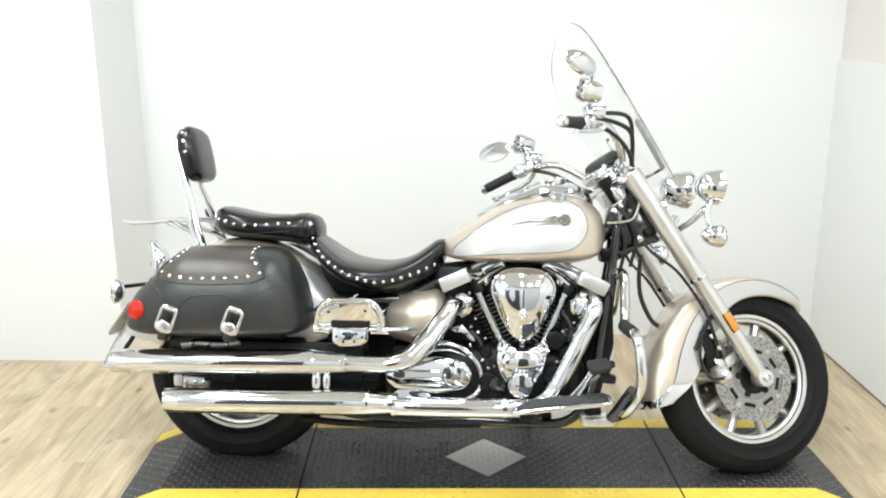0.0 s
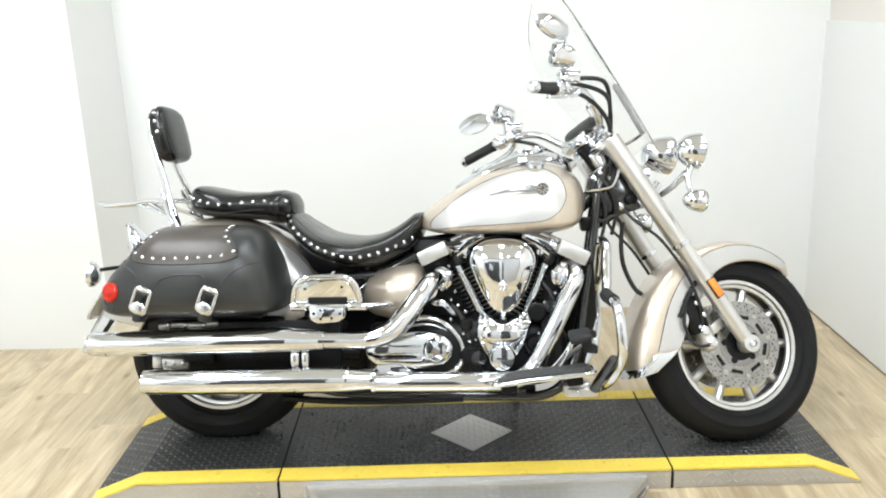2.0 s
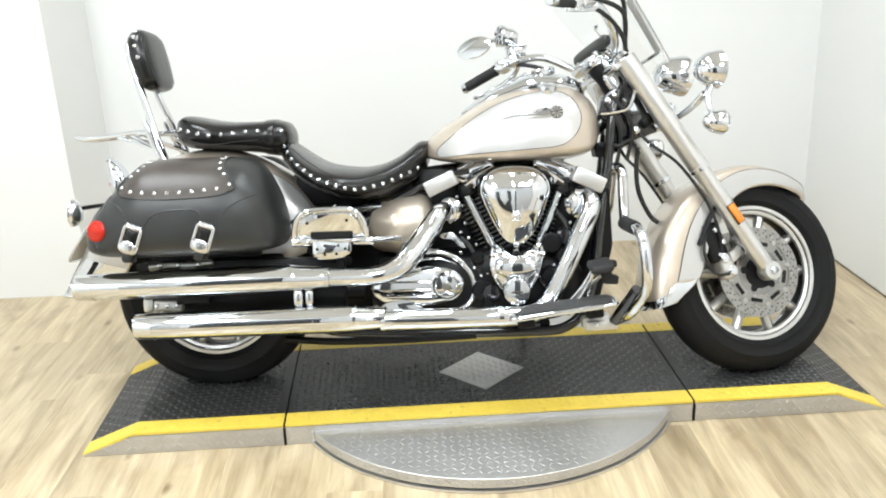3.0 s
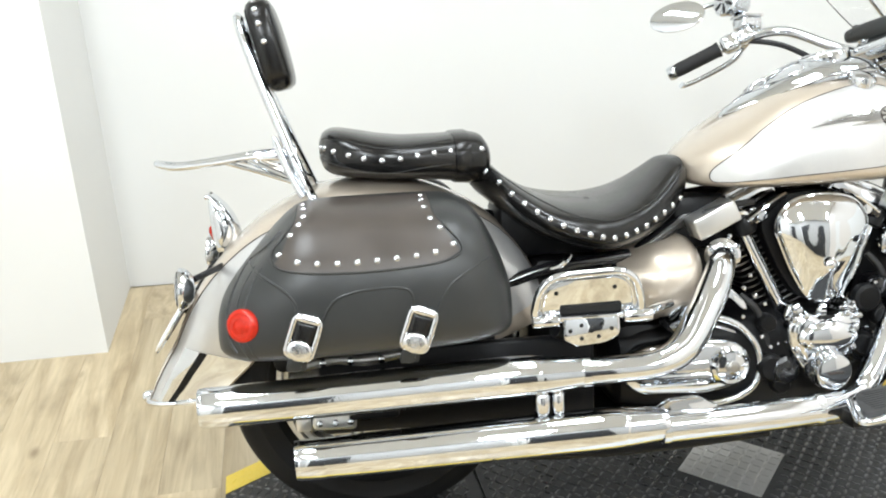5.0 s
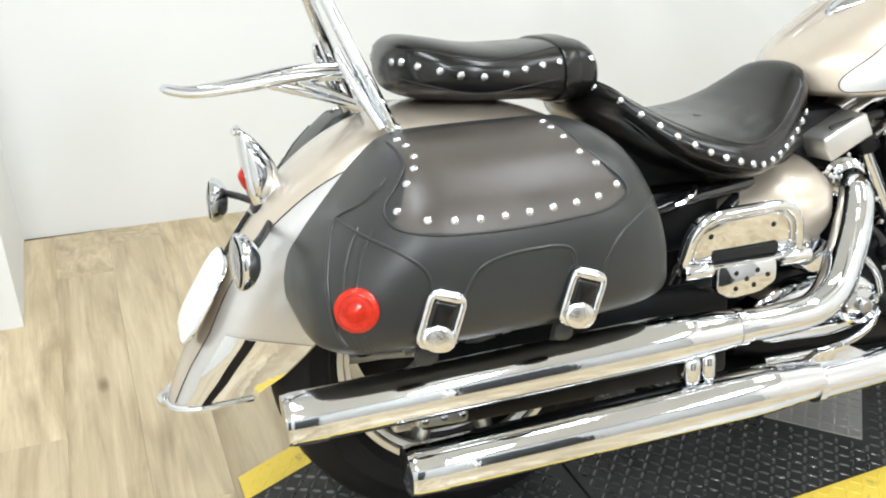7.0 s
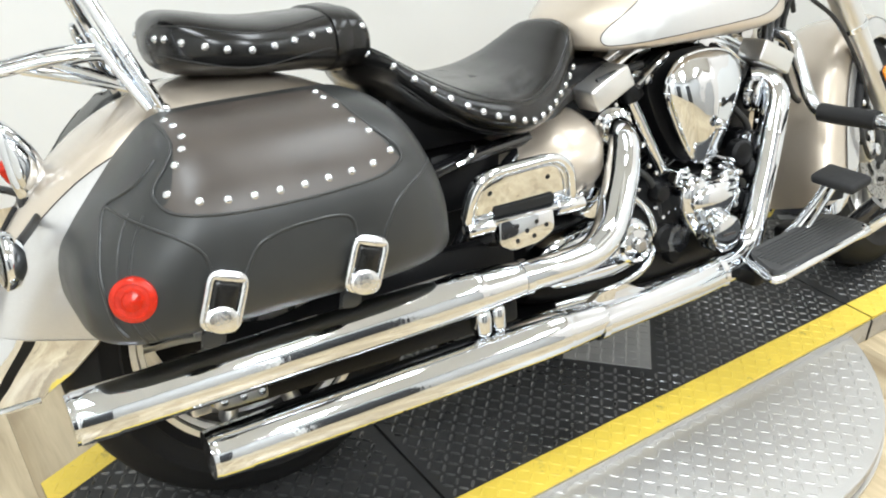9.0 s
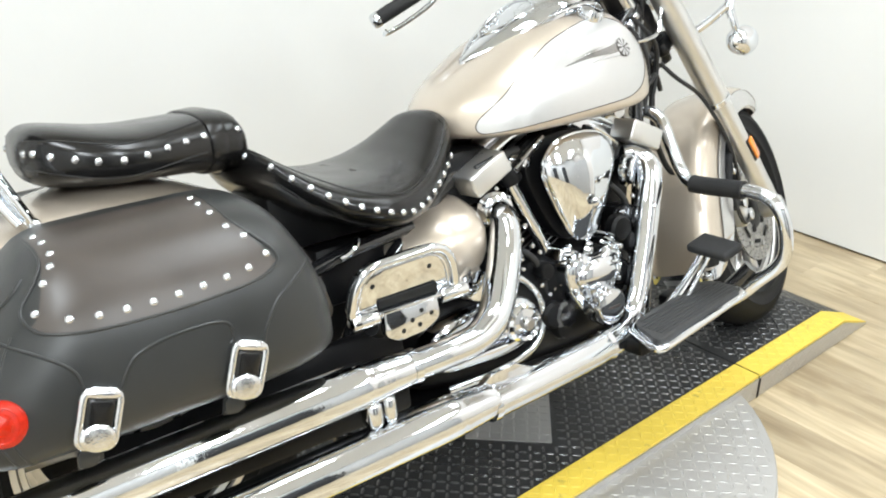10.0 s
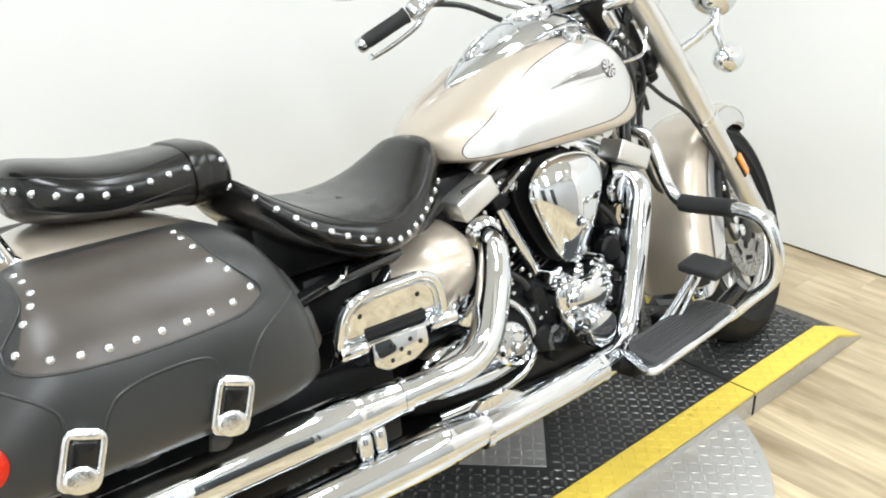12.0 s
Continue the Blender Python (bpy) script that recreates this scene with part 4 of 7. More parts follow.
for sgn in (-1, 1):
    line = [(-0.934, 0.817), (-0.926, 0.817), (-0.908, 0.811), (-0.879, 0.803), (-0.849, 0.795), (-0.813, 0.790), (-0.776, 0.791), (-0.741, 0.795), (-0.706, 0.798), (-0.671, 0.800)]
    part("seam", pil_body.seam([(-0.930, 0.836), (-0.890, 0.832), (-0.850, 0.822), (-0.800, 0.813), (-0.720, 0.817), (-0.665, 0.822)], 0.0011, sgn), PIPING, pillion)
    part("seam", pil_body.seam([(x, z - 0.026) for x, z in line], 0.0012, sgn), PIPING, pillion)
    for x, z in line:
        stud(pillion, pil_body, x, z, sgn)
    stud(pillion, pil_body, -0.603, 0.799, sgn)

# backrest and rack
pad_body = Body([(0.0, 0, 0.058, -0.014, 0.014), (0.006, 0, 0.078, -0.025, 0.025), (0.03, 0, 0.099, -0.031, 0.031), (0.10, 0, 0.108, -0.033, 0.033), (0.150, 0, 0.102, -0.031, 0.031), (0.178, 0, 0.078, -0.025, 0.025), (0.188, 0, 0.055, -0.013, 0.013)], e=4.0)
turn = Matrix(((0, 0, 1, 0), (0, 1, 0, 0), (1, 0, 0, 0), (0, 0, 0, 1)))
lean_back = Matrix.Translation((-1.004, 0.0, 0.938)) @ Matrix.Rotation(radians(-13), 4, "Y") @ turn
bm = pad_body.mesh(24, 44)
bmesh.ops.transform(bm, matrix=lean_back, verts=bm.verts)
bmesh.ops.recalc_face_normals(bm, faces=bm.faces)
pad = part("backrest_pad", bm, SEATL, bike, "black studded backrest pad")
for sgn in (-1, 1):
    for hgt in (-0.0235, 0.0235):
        part("seam", tube([lean_back @ pad_body.side(x, hgt, sgn, 0.0005) for x in np.linspace(0.022, 0.168, 14)], 0.002, 6, smooth=False), PIPING, pad)
    for x in (0.183, 0.164, 0.1345, 0.0985):
        p, nn = lean_back @ pad_body.side(x, -0.004, sgn), lean_back.to_3x3() @ pad_body.normal(x, -0.004, sgn)
        part("stud", stud_mesh, None, pad, m=along(p, nn))
bar = part("backrest_bar", tube([(-0.930, -0.126, 0.715), (-0.950, -0.118, 0.765), (-0.975, -0.098, 0.83), (-1.012, -0.072, 0.93), (-1.044, -0.058, 1.03), (-1.056, -0.035, 1.072), (-1.060, 0, 1.084), (-1.056, 0.035, 1.072), (-1.044, 0.058, 1.03), (-1.012, 0.072, 0.93), (-0.975, 0.098, 0.83), (-0.950, 0.118, 0.765), (-0.930, 0.126, 0.715)], 0.0105, 12), CHROME, bike, "chrome backrest hoop", REAR)
part("pad_bracket", rbox(0.012, 0.10, 0.10, 0.004, pose(-1.030, 0, 1.03, 0, -12, 0)), CHROME, bar)
for sgn in (-1, 1):
    part("side_plate", tube([(-0.922, sgn * 0.133, 0.700), (-0.945, sgn * 0.128, 0.755), (-0.970, sgn * 0.106, 0.815)], [0.020, 0.015, 0.012], 12, 6, flat=0.4), CHROME, bar, "flat chrome side plate")
    part("hoop_brace", tube([(-0.998, sgn * 0.090, 0.838), (-0.992, sgn * 0.098, 0.815), (-0.970, sgn * 0.116, 0.765), (-0.946, sgn * 0.130, 0.718)], [0.005, 0.0085, 0.0085, 0.0085], 10, 6), CHROME, bar)
    for zz in (0.735, 0.775, 0.80):
        bolt(bar, -0.935 - (zz - 0.735) * 0.45, sgn * (0.137 - (zz - 0.735) * 0.22), zz, (-0.3, sgn, 0.2), cap_mesh, "cap", 0.55)
    bolt(bar, -0.928, sgn * 0.140, 0.715, (0, sgn, 0), cap_mesh, "cap")
    bolt(bar, -0.946, sgn * 0.134, 0.757, (0, sgn, 0), cap_mesh, "cap", 0.7)
rack = part("luggage_rack", tube([(-0.965, -0.085, 0.798), (-1.04, -0.072, 0.800), (-1.13, -0.052, 0.790), (-1.21, -0.028, 0.784), (-1.252, 0, 0.792), (-1.21, 0.028, 0.784), (-1.13, 0.052, 0.790), (-1.04, 0.072, 0.800), (-0.965, 0.085, 0.798)], 0.0075, 10), CHROME, bike, "narrow chrome luggage rack", REAR)
part("rack_crossbar", tube([(-1.06, -0.066, 0.797), (-1.06, 0.066, 0.797)], 0.006, 8, smooth=False), CHROME, rack)
for sgn in (-1, 1):
    part("rack_rod", tube([(-1.100, sgn * 0.058, 0.788), (-1.030, sgn * 0.088, 0.768), (-0.950, sgn * 0.124, 0.742)], 0.0045, 8), CHROME, rack)
    part("rack_rod", tube([(-1.060, sgn * 0.062, 0.790), (-0.995, sgn * 0.092, 0.795), (-0.955, sgn * 0.108, 0.770)], 0.0045, 8), CHROME, rack)
    part("rack_stay", tube([(-0.935, sgn * 0.115, 0.735), (-0.99, sgn * 0.095, 0.762), (-1.055, sgn * 0.066, 0.792)], 0.0065, 8), CHROME, rack)


# saddlebags
def saddlebag(sgn):
    yc = sgn * 0.150
    body = Body([(-1.144, yc, 0.075, 0.478, 0.520), (-1.138, yc, 0.160, 0.462, 0.548), (-1.120, yc, 0.196, 0.450, 0.576), (-1.075, yc, 0.226, 0.440, 0.630), (-1.02, yc, 0.238, 0.437, 0.688), (-0.985, yc, 0.242, 0.436, 0.714), (-0.95, yc, 0.244, 0.436, 0.7225), (-0.85, yc, 0.245, 0.438, 0.7245),
                 (-0.75, yc, 0.244, 0.440, 0.7245), (-0.70, yc, 0.240, 0.442, 0.722), (-0.665, yc, 0.232, 0.444, 0.711), (-0.638, yc, 0.219, 0.447, 0.688), (-0.611, yc, 0.196, 0.452, 0.640), (-0.590, yc, 0.160, 0.461, 0.588), (-0.576, yc, 0.085, 0.480, 0.535)], e=3.4, w=0.29, et=2.75, inner=(sgn, 0.03))
    bag = part("saddlebag", body.mesh(52, 64), BAGL, bike, "black leather saddlebag with studded lid and chrome buckles")
    side = lambda x, z, l=0.0: body.side(x, z, sgn, l)

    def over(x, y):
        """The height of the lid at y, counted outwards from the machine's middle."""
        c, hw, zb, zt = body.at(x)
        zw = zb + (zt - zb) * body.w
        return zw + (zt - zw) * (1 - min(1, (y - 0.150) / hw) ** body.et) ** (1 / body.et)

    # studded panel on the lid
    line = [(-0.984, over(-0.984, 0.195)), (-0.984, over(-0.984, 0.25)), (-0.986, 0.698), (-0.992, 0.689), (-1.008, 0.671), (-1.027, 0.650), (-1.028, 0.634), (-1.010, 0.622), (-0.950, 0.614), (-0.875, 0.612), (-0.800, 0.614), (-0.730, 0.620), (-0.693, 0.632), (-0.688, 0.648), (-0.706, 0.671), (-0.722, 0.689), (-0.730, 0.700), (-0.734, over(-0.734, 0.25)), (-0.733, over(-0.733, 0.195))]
    part("lid_piping", tube([side(p.x, p.z, 0.0005) for p in spline([(x, 0, z) for x, z in line], 8)], 0.0022, 8, smooth=False), BAGL, bag, "raised edge of the lid panel")
    low = lambda x: pchip([-1.030, -1.010, -0.950, -0.875, -0.800, -0.730, -0.688], [0.636, 0.623, 0.615, 0.613, 0.615, 0.621, 0.638], x)
    grid = []
    for k in range(14):
        v = k / 13
        xr, xf = -1.024 + 0.040 * min(1, v * 1.6), -0.691 - 0.043 * min(1, v * 1.6)
        rowp = []
        for j in range(29):
            x = xr + (xf - xr) * j / 28
            zt = body.at(x)[3] - 0.0006
            rowp.append(side(x, low(x) + (zt - low(x)) * math.sin(v * math.pi / 2), 0.0012))
        grid.append(rowp)
    bm = skin(bmesh.new(), grid, closed=False)
    bmesh.ops.recalc_face_normals(bm, faces=bm.faces)
    part("lid_panel", bm, LIDL, bag, "brownish black lid panel")
    rows = evenly([(-1.015, 0.645), (-0.981, 0.634), (-0.911, 0.629), (-0.839, 0.630), (-0.770, 0.634), (-0.735, 0.638), (-0.702, 0.649)], 10)
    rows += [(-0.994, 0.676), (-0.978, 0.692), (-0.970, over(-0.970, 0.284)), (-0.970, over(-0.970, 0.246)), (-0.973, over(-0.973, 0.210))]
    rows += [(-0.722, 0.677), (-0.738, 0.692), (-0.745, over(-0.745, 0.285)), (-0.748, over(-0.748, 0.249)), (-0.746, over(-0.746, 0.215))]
    for x, z in rows:
        stud(bag, body, x, z, sgn)
    # flap edge with two strap tabs
    flap = [(-1.078, 0.622), (-1.056, 0.613), (-1.030, 0.601), (-1.005, 0.584), (-0.991, 0.566), (-0.989, 0.540), (-0.996, 0.515), (-0.966, 0.505), (-0.945, 0.530), (-0.932, 0.552), (-0.915, 0.569), (-0.880, 0.579), (-0.840, 0.582), (-0.805, 0.581), (-0.785, 0.572), (-0.782, 0.545), (-0.792, 0.515), (-0.758, 0.508), (-0.742, 0.528), (-0.732, 0.552), (-0.706, 0.585), (-0.665, 0.607), (-0.630, 0.618)]
    part("lid_flap", tube([side(p.x, p.z, -0.0006) for p in spline([(x, 0, z) for x, z in flap], 8)], 0.0026, 8, smooth=False), BAGL, bag, "edge of the leather flap")
    part("gusset_seam", tube([side(p.x, p.z, -0.0004) for p in spline([(-1.012, 0, 0.680), (-1.040, 0, 0.654), (-1.078, 0, 0.622), (-1.100, 0, 0.588), (-1.114, 0, 0.548), (-1.112, 0, 0.500), (-1.100, 0, 0.475)], 8)], 0.0030, 8, smooth=False), BAGL, bag, "stitched corner of the bag")
    for off in (0.016, 0.030):
        part("gusset_seam", tube([side(p.x, p.z, -0.0008) for p in spline([(-1.078 + off, 0, 0.622), (-1.100 + off, 0, 0.588), (-1.113 + off, 0, 0.548), (-1.110 + off, 0, 0.500), (-1.094 + off, 0, 0.462)], 8)], 0.0022, 8, smooth=False), BAGL, bag)
    for bx in (-0.979, -0.775):
        pts = [(bx + 0.007, 0.533), (bx + 0.004, 0.522), (bx, 0.502), (bx - 0.010, 0.467), (bx - 0.017, 0.438)]
        rings = []
        for k, p in enumerate(spline([(x, 0, z) for x, z in pts], 5)):
            c = side(p.x, max(p.z, 0.460), 0.003) - Vector((0, 0, max(0, 0.460 - p.z)))
            nn = body.normal(p.x, max(p.z, 0.49), sgn)
            ex = Vector((1, 0, 0))
            rings.append([c - ex * 0.0165 - nn * 0.003, c - ex * 0.0165 + nn * 0.002, c + ex * 0.0165 + nn * 0.002, c + ex * 0.0165 - nn * 0.003])
        bm = skin(bmesh.new(), rings)
        bmesh.ops.recalc_face_normals(bm, faces=bm.faces)
        part("strap", bm, BAGL, bag, "black leather strap", angle=30)
        zc = 0.505
        c, nn = side(bx, zc), body.normal(bx, zc, sgn)
        f = Matrix.Translation(c + nn * 0.007) @ Matrix.Rotation(radians(20), 4, "Y")
        hw, hh = 0.0235, 0.0375
        loop = rounded([(-hw, -hh), (hw, -hh), (hw, hh), (-hw, hh)], 0.014, 5)
        buckle = part("buckle", tube([f @ Vector((x, 0, z)) + nn * 0.002 * (1 - abs(z) / hh) for x, z in loop], 0.0055, 10, smooth=False, loop=True), ENGRAVED, bag, "engraved chrome buckle")
        keeper = slab([(0.0232 * math.cos(a), -0.0235 + 0.0190 * math.sin(a)) for a in (2 * math.pi * k / 24 for k in range(24))], 0, sgn * 0.007, 0.003, f @ Matrix.Translation(nn * 0.002), dome=sgn * 0.003)
        part("keeper", keeper, ENGRAVED, buckle)
        part("loop", slab(rounded([(-0.0185, -0.020), (0.0185, -0.020), (0.0185, 0.028), (-0.0185, 0.028)], 0.006, 4), sgn * -0.006, sgn * 0.003, 0.002, f, dome=sgn * 0.003), SEATL, buckle, "glossy black leather loop")
        part("top_bar", tube([f @ Vector((x, sgn * d, z)) for x, z, d in ((-0.0195, 0.0335, 0.0), (-0.010, 0.0335, 0.0022), (0.010, 0.0335, 0.0022), (0.0195, 0.0335, 0.0))], 0.0068, 10), ENGRAVED, buckle)
        part("strap_end", slab(rounded([(bx - 0.036, 0.440), (bx - 0.010, 0.437), (bx - 0.004, 0.462), (bx - 0.032, 0.464)], 0.008, 3), side(bx, 0.468).y, side(bx, 0.468).y + sgn * 0.006, 0.001), BAGL, bag, "black leather strap end")
    rc, rn = side(-1.085, 0.527), body.normal(-1.075, 0.527, sgn)
    ref = part("reflector", lathe([(0.0285, -0.004), (0.0285, 0.006), (0.0265, 0.0085), (0.0225, 0.0095), (0.0215, 0.0085), (0.012, 0.0095), (0.001, 0.0105)], 36, along(rc, rn)), REDLENS, bag, "round red reflector")
    part("lens_facet", lathe([(0.0208, 0.0070), (0.0135, 0.0112), (0.0128, 0.0098), (0.0005, 0.0132)], 9, along(rc, rn)), REDLENS, ref, angle=4)
    part("reflector_ring", lathe([(0.030, -0.004), (0.030, 0.004), (0.0282, 0.005), (0.028, -0.004)], 36, along(rc, rn), close=True), REDLENS, ref)
    part("bag_bracket", rbox(0.34, 0.05, 0.012, 0.003, pose(-0.83, sgn * 0.20, 0.434)), BLACKM, bag, "black steel bag bracket")
    return bag


saddlebag(-1)
saddlebag(1)

# tail lamp, signals
prof = [(p.x, p.z) for p in spline([(-1.158, 0, 0.738), (-1.140, 0, 0.730), (-1.116, 0, 0.700), (-1.101, 0, 0.662), (-1.108, 0, 0.628), (-1.132, 0, 0.606), (-1.150, 0, 0.625), (-1.158, 0, 0.680)], 5, True)]
tail = part("tail_lamp", slab(prof, 0.030, -0.030, 0.012, seg=4, dome=-0.012), CHROME, bike, "chrome tail lamp shell with a red lens", TAIL, 50)
part("lens", tube([(-1.146, 0, 0.682), (-1.156, 0, 0.664), (-1.150, 0, 0.640)], [0.008, 0.017, 0.008], 16, 6, flat=0.6), REDLENS, tail, "red lens")
part("visor", tube([(-1.156, -0.016, 0.742), (-1.164, -0.018, 0.736), (-1.164, 0.018, 0.736), (-1.156, 0.016, 0.742)], 0.004, 8), CHROME, tail)
part("tail_mount", rbox(0.07, 0.07, 0.05, 0.015, pose(-1.115, 0, 0.60)), BLACKM, tail, "black lamp mount")
pm1 = Matrix.Translation((-1.246, -0.008, 0.480)) @ Matrix.Rotation(radians(34), 4, "Y")
outline = rounded([(-0.086, -0.074), (0.086, -0.074), (0.086, 0.074), (-0.086, 0.074)], 0.054, 7)
upright = Matrix(((0, 1, 0, 0), (1, 0, 0, 0), (0, 0, 1, 0), (0, 0, 0, 1)))
plate = part("number_plate", slab(outline, 0.0, -0.003, 0.001, pm1 @ upright, dome=-0.006), PLATE, bike, "plain white plate with a chrome rim", TAIL)
part("plate_rim", tube([pm1 @ upright @ Vector((x, 0.001, z)) for x, z in outline], 0.0035, 8, smooth=False, loop=True), CHROME, plate, "chrome rim")
part("plate_bracket", tube([(-1.150, 0, 0.600), (-1.190, 0, 0.545), (-1.225, 0, 0.485)], 0.010, 8), BLACKM, plate, "black plate bracket")
part("signal_bar", tube([(-1.172, -0.20, 0.598), (-1.150, -0.14, 0.600), (-1.128, -0.06, 0.600), (-1.122, 0, 0.600), (-1.128, 0.06, 0.600), (-1.150, 0.14, 0.600), (-1.172, 0.20, 0.598)], 0.0065, 10), BLACKM, bike, "black bar carrying the rear signals", TAIL)
for sgn in (-1, 1):
    mm = along((-1.190, sgn * 0.219, 0.584), (-1, sgn * 0.12, 0.06)) @ Matrix.Diagonal((1.15, 1.15, 0.72, 1))
    s = part("rear_signal", lathe([(0.004, -0.030), (0.020, -0.026), (0.032, -0.011), (0.036, 0.004), (0.036, 0.012), (0.033, 0.014)], 28, mm), CHROME, bike, "chrome bullet turn signal", TAIL)
    part("lens", lathe([(0.033, 0.012), (0.030, 0.018), (0.016, 0.023), (0.001, 0.024)], 28, mm), LENS, s, "clear lens")

# exhaust
def muffler(y, z, z1, x0, x1, r, taper, r2):
    """A muffler from its open tail at x0 to the pipe at x1, rising from z to z1."""
    n = x1 - taper
    p = [(x0, y, z), (x0 + 0.004, y, z), (x0 + 0.14, y, z + 0.2 * (z1 - z)), (n, y, z1), (n + taper * 0.5, y, z1), (x1, y, z1)]
    bm = tube(p, [r * 0.90, r * 0.93, r, r * 1.04, r * 0.95, r2], 32, 10, caps=False)
    m = part("muffler", bm, CHROME, bike, "long chrome muffler")
    part("muffler_tip", lathe([(r * 0.93, 0), (r * 0.96, 0.004), (r * 0.985, 0.05), (r * 0.95, 0.05), (r * 0.80, 0.02), (r * 0.80, 0.0)], 36, along((x0 - 0.002, y, z), (1, 0, 0)), close=True), CHROME, m, "bevelled chrome tip")
    part("bore", lathe([(r * 0.92, 0.0), (r * 0.8, 0.08), (r * 0.4, 0.09)], 28, along((x0 + 0.002, y, z), (1, 0, 0))), BLACKM, m, "dark muffler bore")
    return m


MY = -0.298
muffler(MY, 0.356, 0.369, -1.178, -0.446, 0.0395, 0.165, 0.0295)
muffler(MY, 0.237, 0.248, -1.008, -0.284, 0.0405, 0.150, 0.0305)
up_pipe = part("header_pipe", tube([(-0.455, MY, 0.369), (-0.38, MY, 0.369), (-0.30, MY + 0.006, 0.372), (-0.240, MY + 0.026, 0.392), (-0.195, MY + 0.052, 0.438), (-0.155, MY + 0.080, 0.492), (-0.128, MY + 0.108, 0.530), (-0.108, MY + 0.140, 0.545), (-0.092, MY + 0.175, 0.542)], [0.0275, 0.0275, 0.028, 0.032, 0.034, 0.033, 0.030, 0.026, 0.023], 24, 10), CHROME, bike, "chrome rear header pipe with heat shield")
lo_pipe = part("header_pipe", tube([(-0.295, MY, 0.240), (-0.15, MY + 0.014, 0.238), (0.02, MY + 0.036, 0.236), (0.13, MY + 0.064, 0.235), (0.190, MY + 0.090, 0.260), (0.246, MY + 0.112, 0.350), (0.303, MY + 0.135, 0.470), (0.335, MY + 0.152, 0.545), (0.328, MY + 0.180, 0.580), (0.300, MY + 0.198, 0.585)], [0.0305, 0.031, 0.031, 0.030, 0.0285, 0.029, 0.0305, 0.029, 0.023, 0.021], 24, 10), CHROME, bike, "chrome front header pipe with heat shield")
for pp, parent in (((-0.448, MY, 0.369), up_pipe), ((-0.288, MY, 0.240), lo_pipe), ((0.055, MY + 0.043, 0.2355), lo_pipe)):
    part("pipe_clamp", lathe([(0.029, -0.008), (0.0325, -0.007), (0.0325, 0.007), (0.029, 0.008)], 28, along(pp, (1, 0, 0)), close=True), CHROME, parent)
for pts, r, parent in (([(-0.19, MY + 0.024, 0.446), (-0.150, MY + 0.060, 0.506)], 0.006, up_pipe), ([(0.210, MY + 0.072, 0.288), (0.298, MY + 0.106, 0.475)], 0.006, lo_pipe)):
    for x, y, z in pts:
        bolt(parent, x, y, z, (0, -1, 0.2), None, "bolt", 0.8)
part("shield_rib", tube([(-0.30, MY - 0.014, 0.390), (-0.240, MY + 0.004, 0.416), (-0.198, MY + 0.034, 0.466), (-0.155, MY + 0.070, 0.526)], 0.004, 8), CHROME, up_pipe)
part("muffler_bracket", rbox(0.030, 0.040, 0.052, 0.013, pose(-0.534, MY + 0.002, 0.312), seg=3), CHROME, bike, "rounded chrome clamp joining the mufflers")
part("muffler_bracket", rbox(0.026, 0.036, 0.052, 0.012, pose(-0.502, MY + 0.004, 0.312), seg=3), CHROME, bike, "chrome bracket joining the mufflers")
part("pipe_bracket", slab(rounded([(-0.315, 0.268), (-0.275, 0.292), (-0.215, 0.296), (-0.170, 0.272), (-0.215, 0.262)], 0.008, 3), MY + 0.020, MY + 0.006, 0.003), CHROME, bike, "chrome bracket between the pipes")
part("muffler_backing", rbox(0.10, 0.02, 0.05, 0.006, pose(-0.86, MY + 0.055, 0.315)), BLACKM, bike, "black muffler hanger")
# Large black plate, added so the space between the mufflers stays dark.
part("muffler_backing", rbox(0.56, 0.03, 0.17, 0.01, pose(-0.685, MY + 0.095, 0.335)), BLACKM, bike, "black plate filling the dark space behind the mufflers")
part("belt_guard", slab(rounded([(-1.06, 0.405), (-0.97, 0.428), (-0.60, 0.428), (-0.60, 0.395), (-0.96, 0.385), (-1.05, 0.37)], 0.015, 3), -0.150, -0.162, 0.003), BLACKM, bike, "black guard above the rear wheel")
caliper_r = part("rear_caliper", rbox(0.085, 0.050, 0.034, 0.008, pose(-0.938, -0.222, 0.288, 0, 2, 0), seg=3), SATIN, bike, "bare aluminium rear brake caliper")
for x in (-0.968, -0.938, -0.908):
    bolt(caliper_r, x, -0.247, 0.288, (0, -1, 0), cap_mesh, "cap", 0.7)
part("caliper_arm", rbox(0.032, 0.03, 0.040, 0.006, pose(-1.000, -0.220, 0.288), seg=2), SATIN, caliper_r)
lever_r = part("shock_link", tube([(-0.99, -0.226, 0.402), (-0.93, -0.228, 0.410), (-0.87, -0.228, 0.406), (-0.80, -0.226, 0.413)], [0.012, 0.009, 0.013, 0.009], 12, 5), SATIN, bike, "bare metal linkage under the saddlebag")
for x in (-0.955, -0.90, -0.84):
    bolt(lever_r, x, -0.238, 0.408, (0, -1, 0), cap_mesh, "cap", 0.8)
part("under_pipe", tube([(-0.60, -0.19, 0.168), (-0.45, -0.20, 0.160), (-0.25, -0.20, 0.160), (-0.02, -0.19, 0.168)], 0.011, 10), BLACKM, bike, "black pipe below the engine")

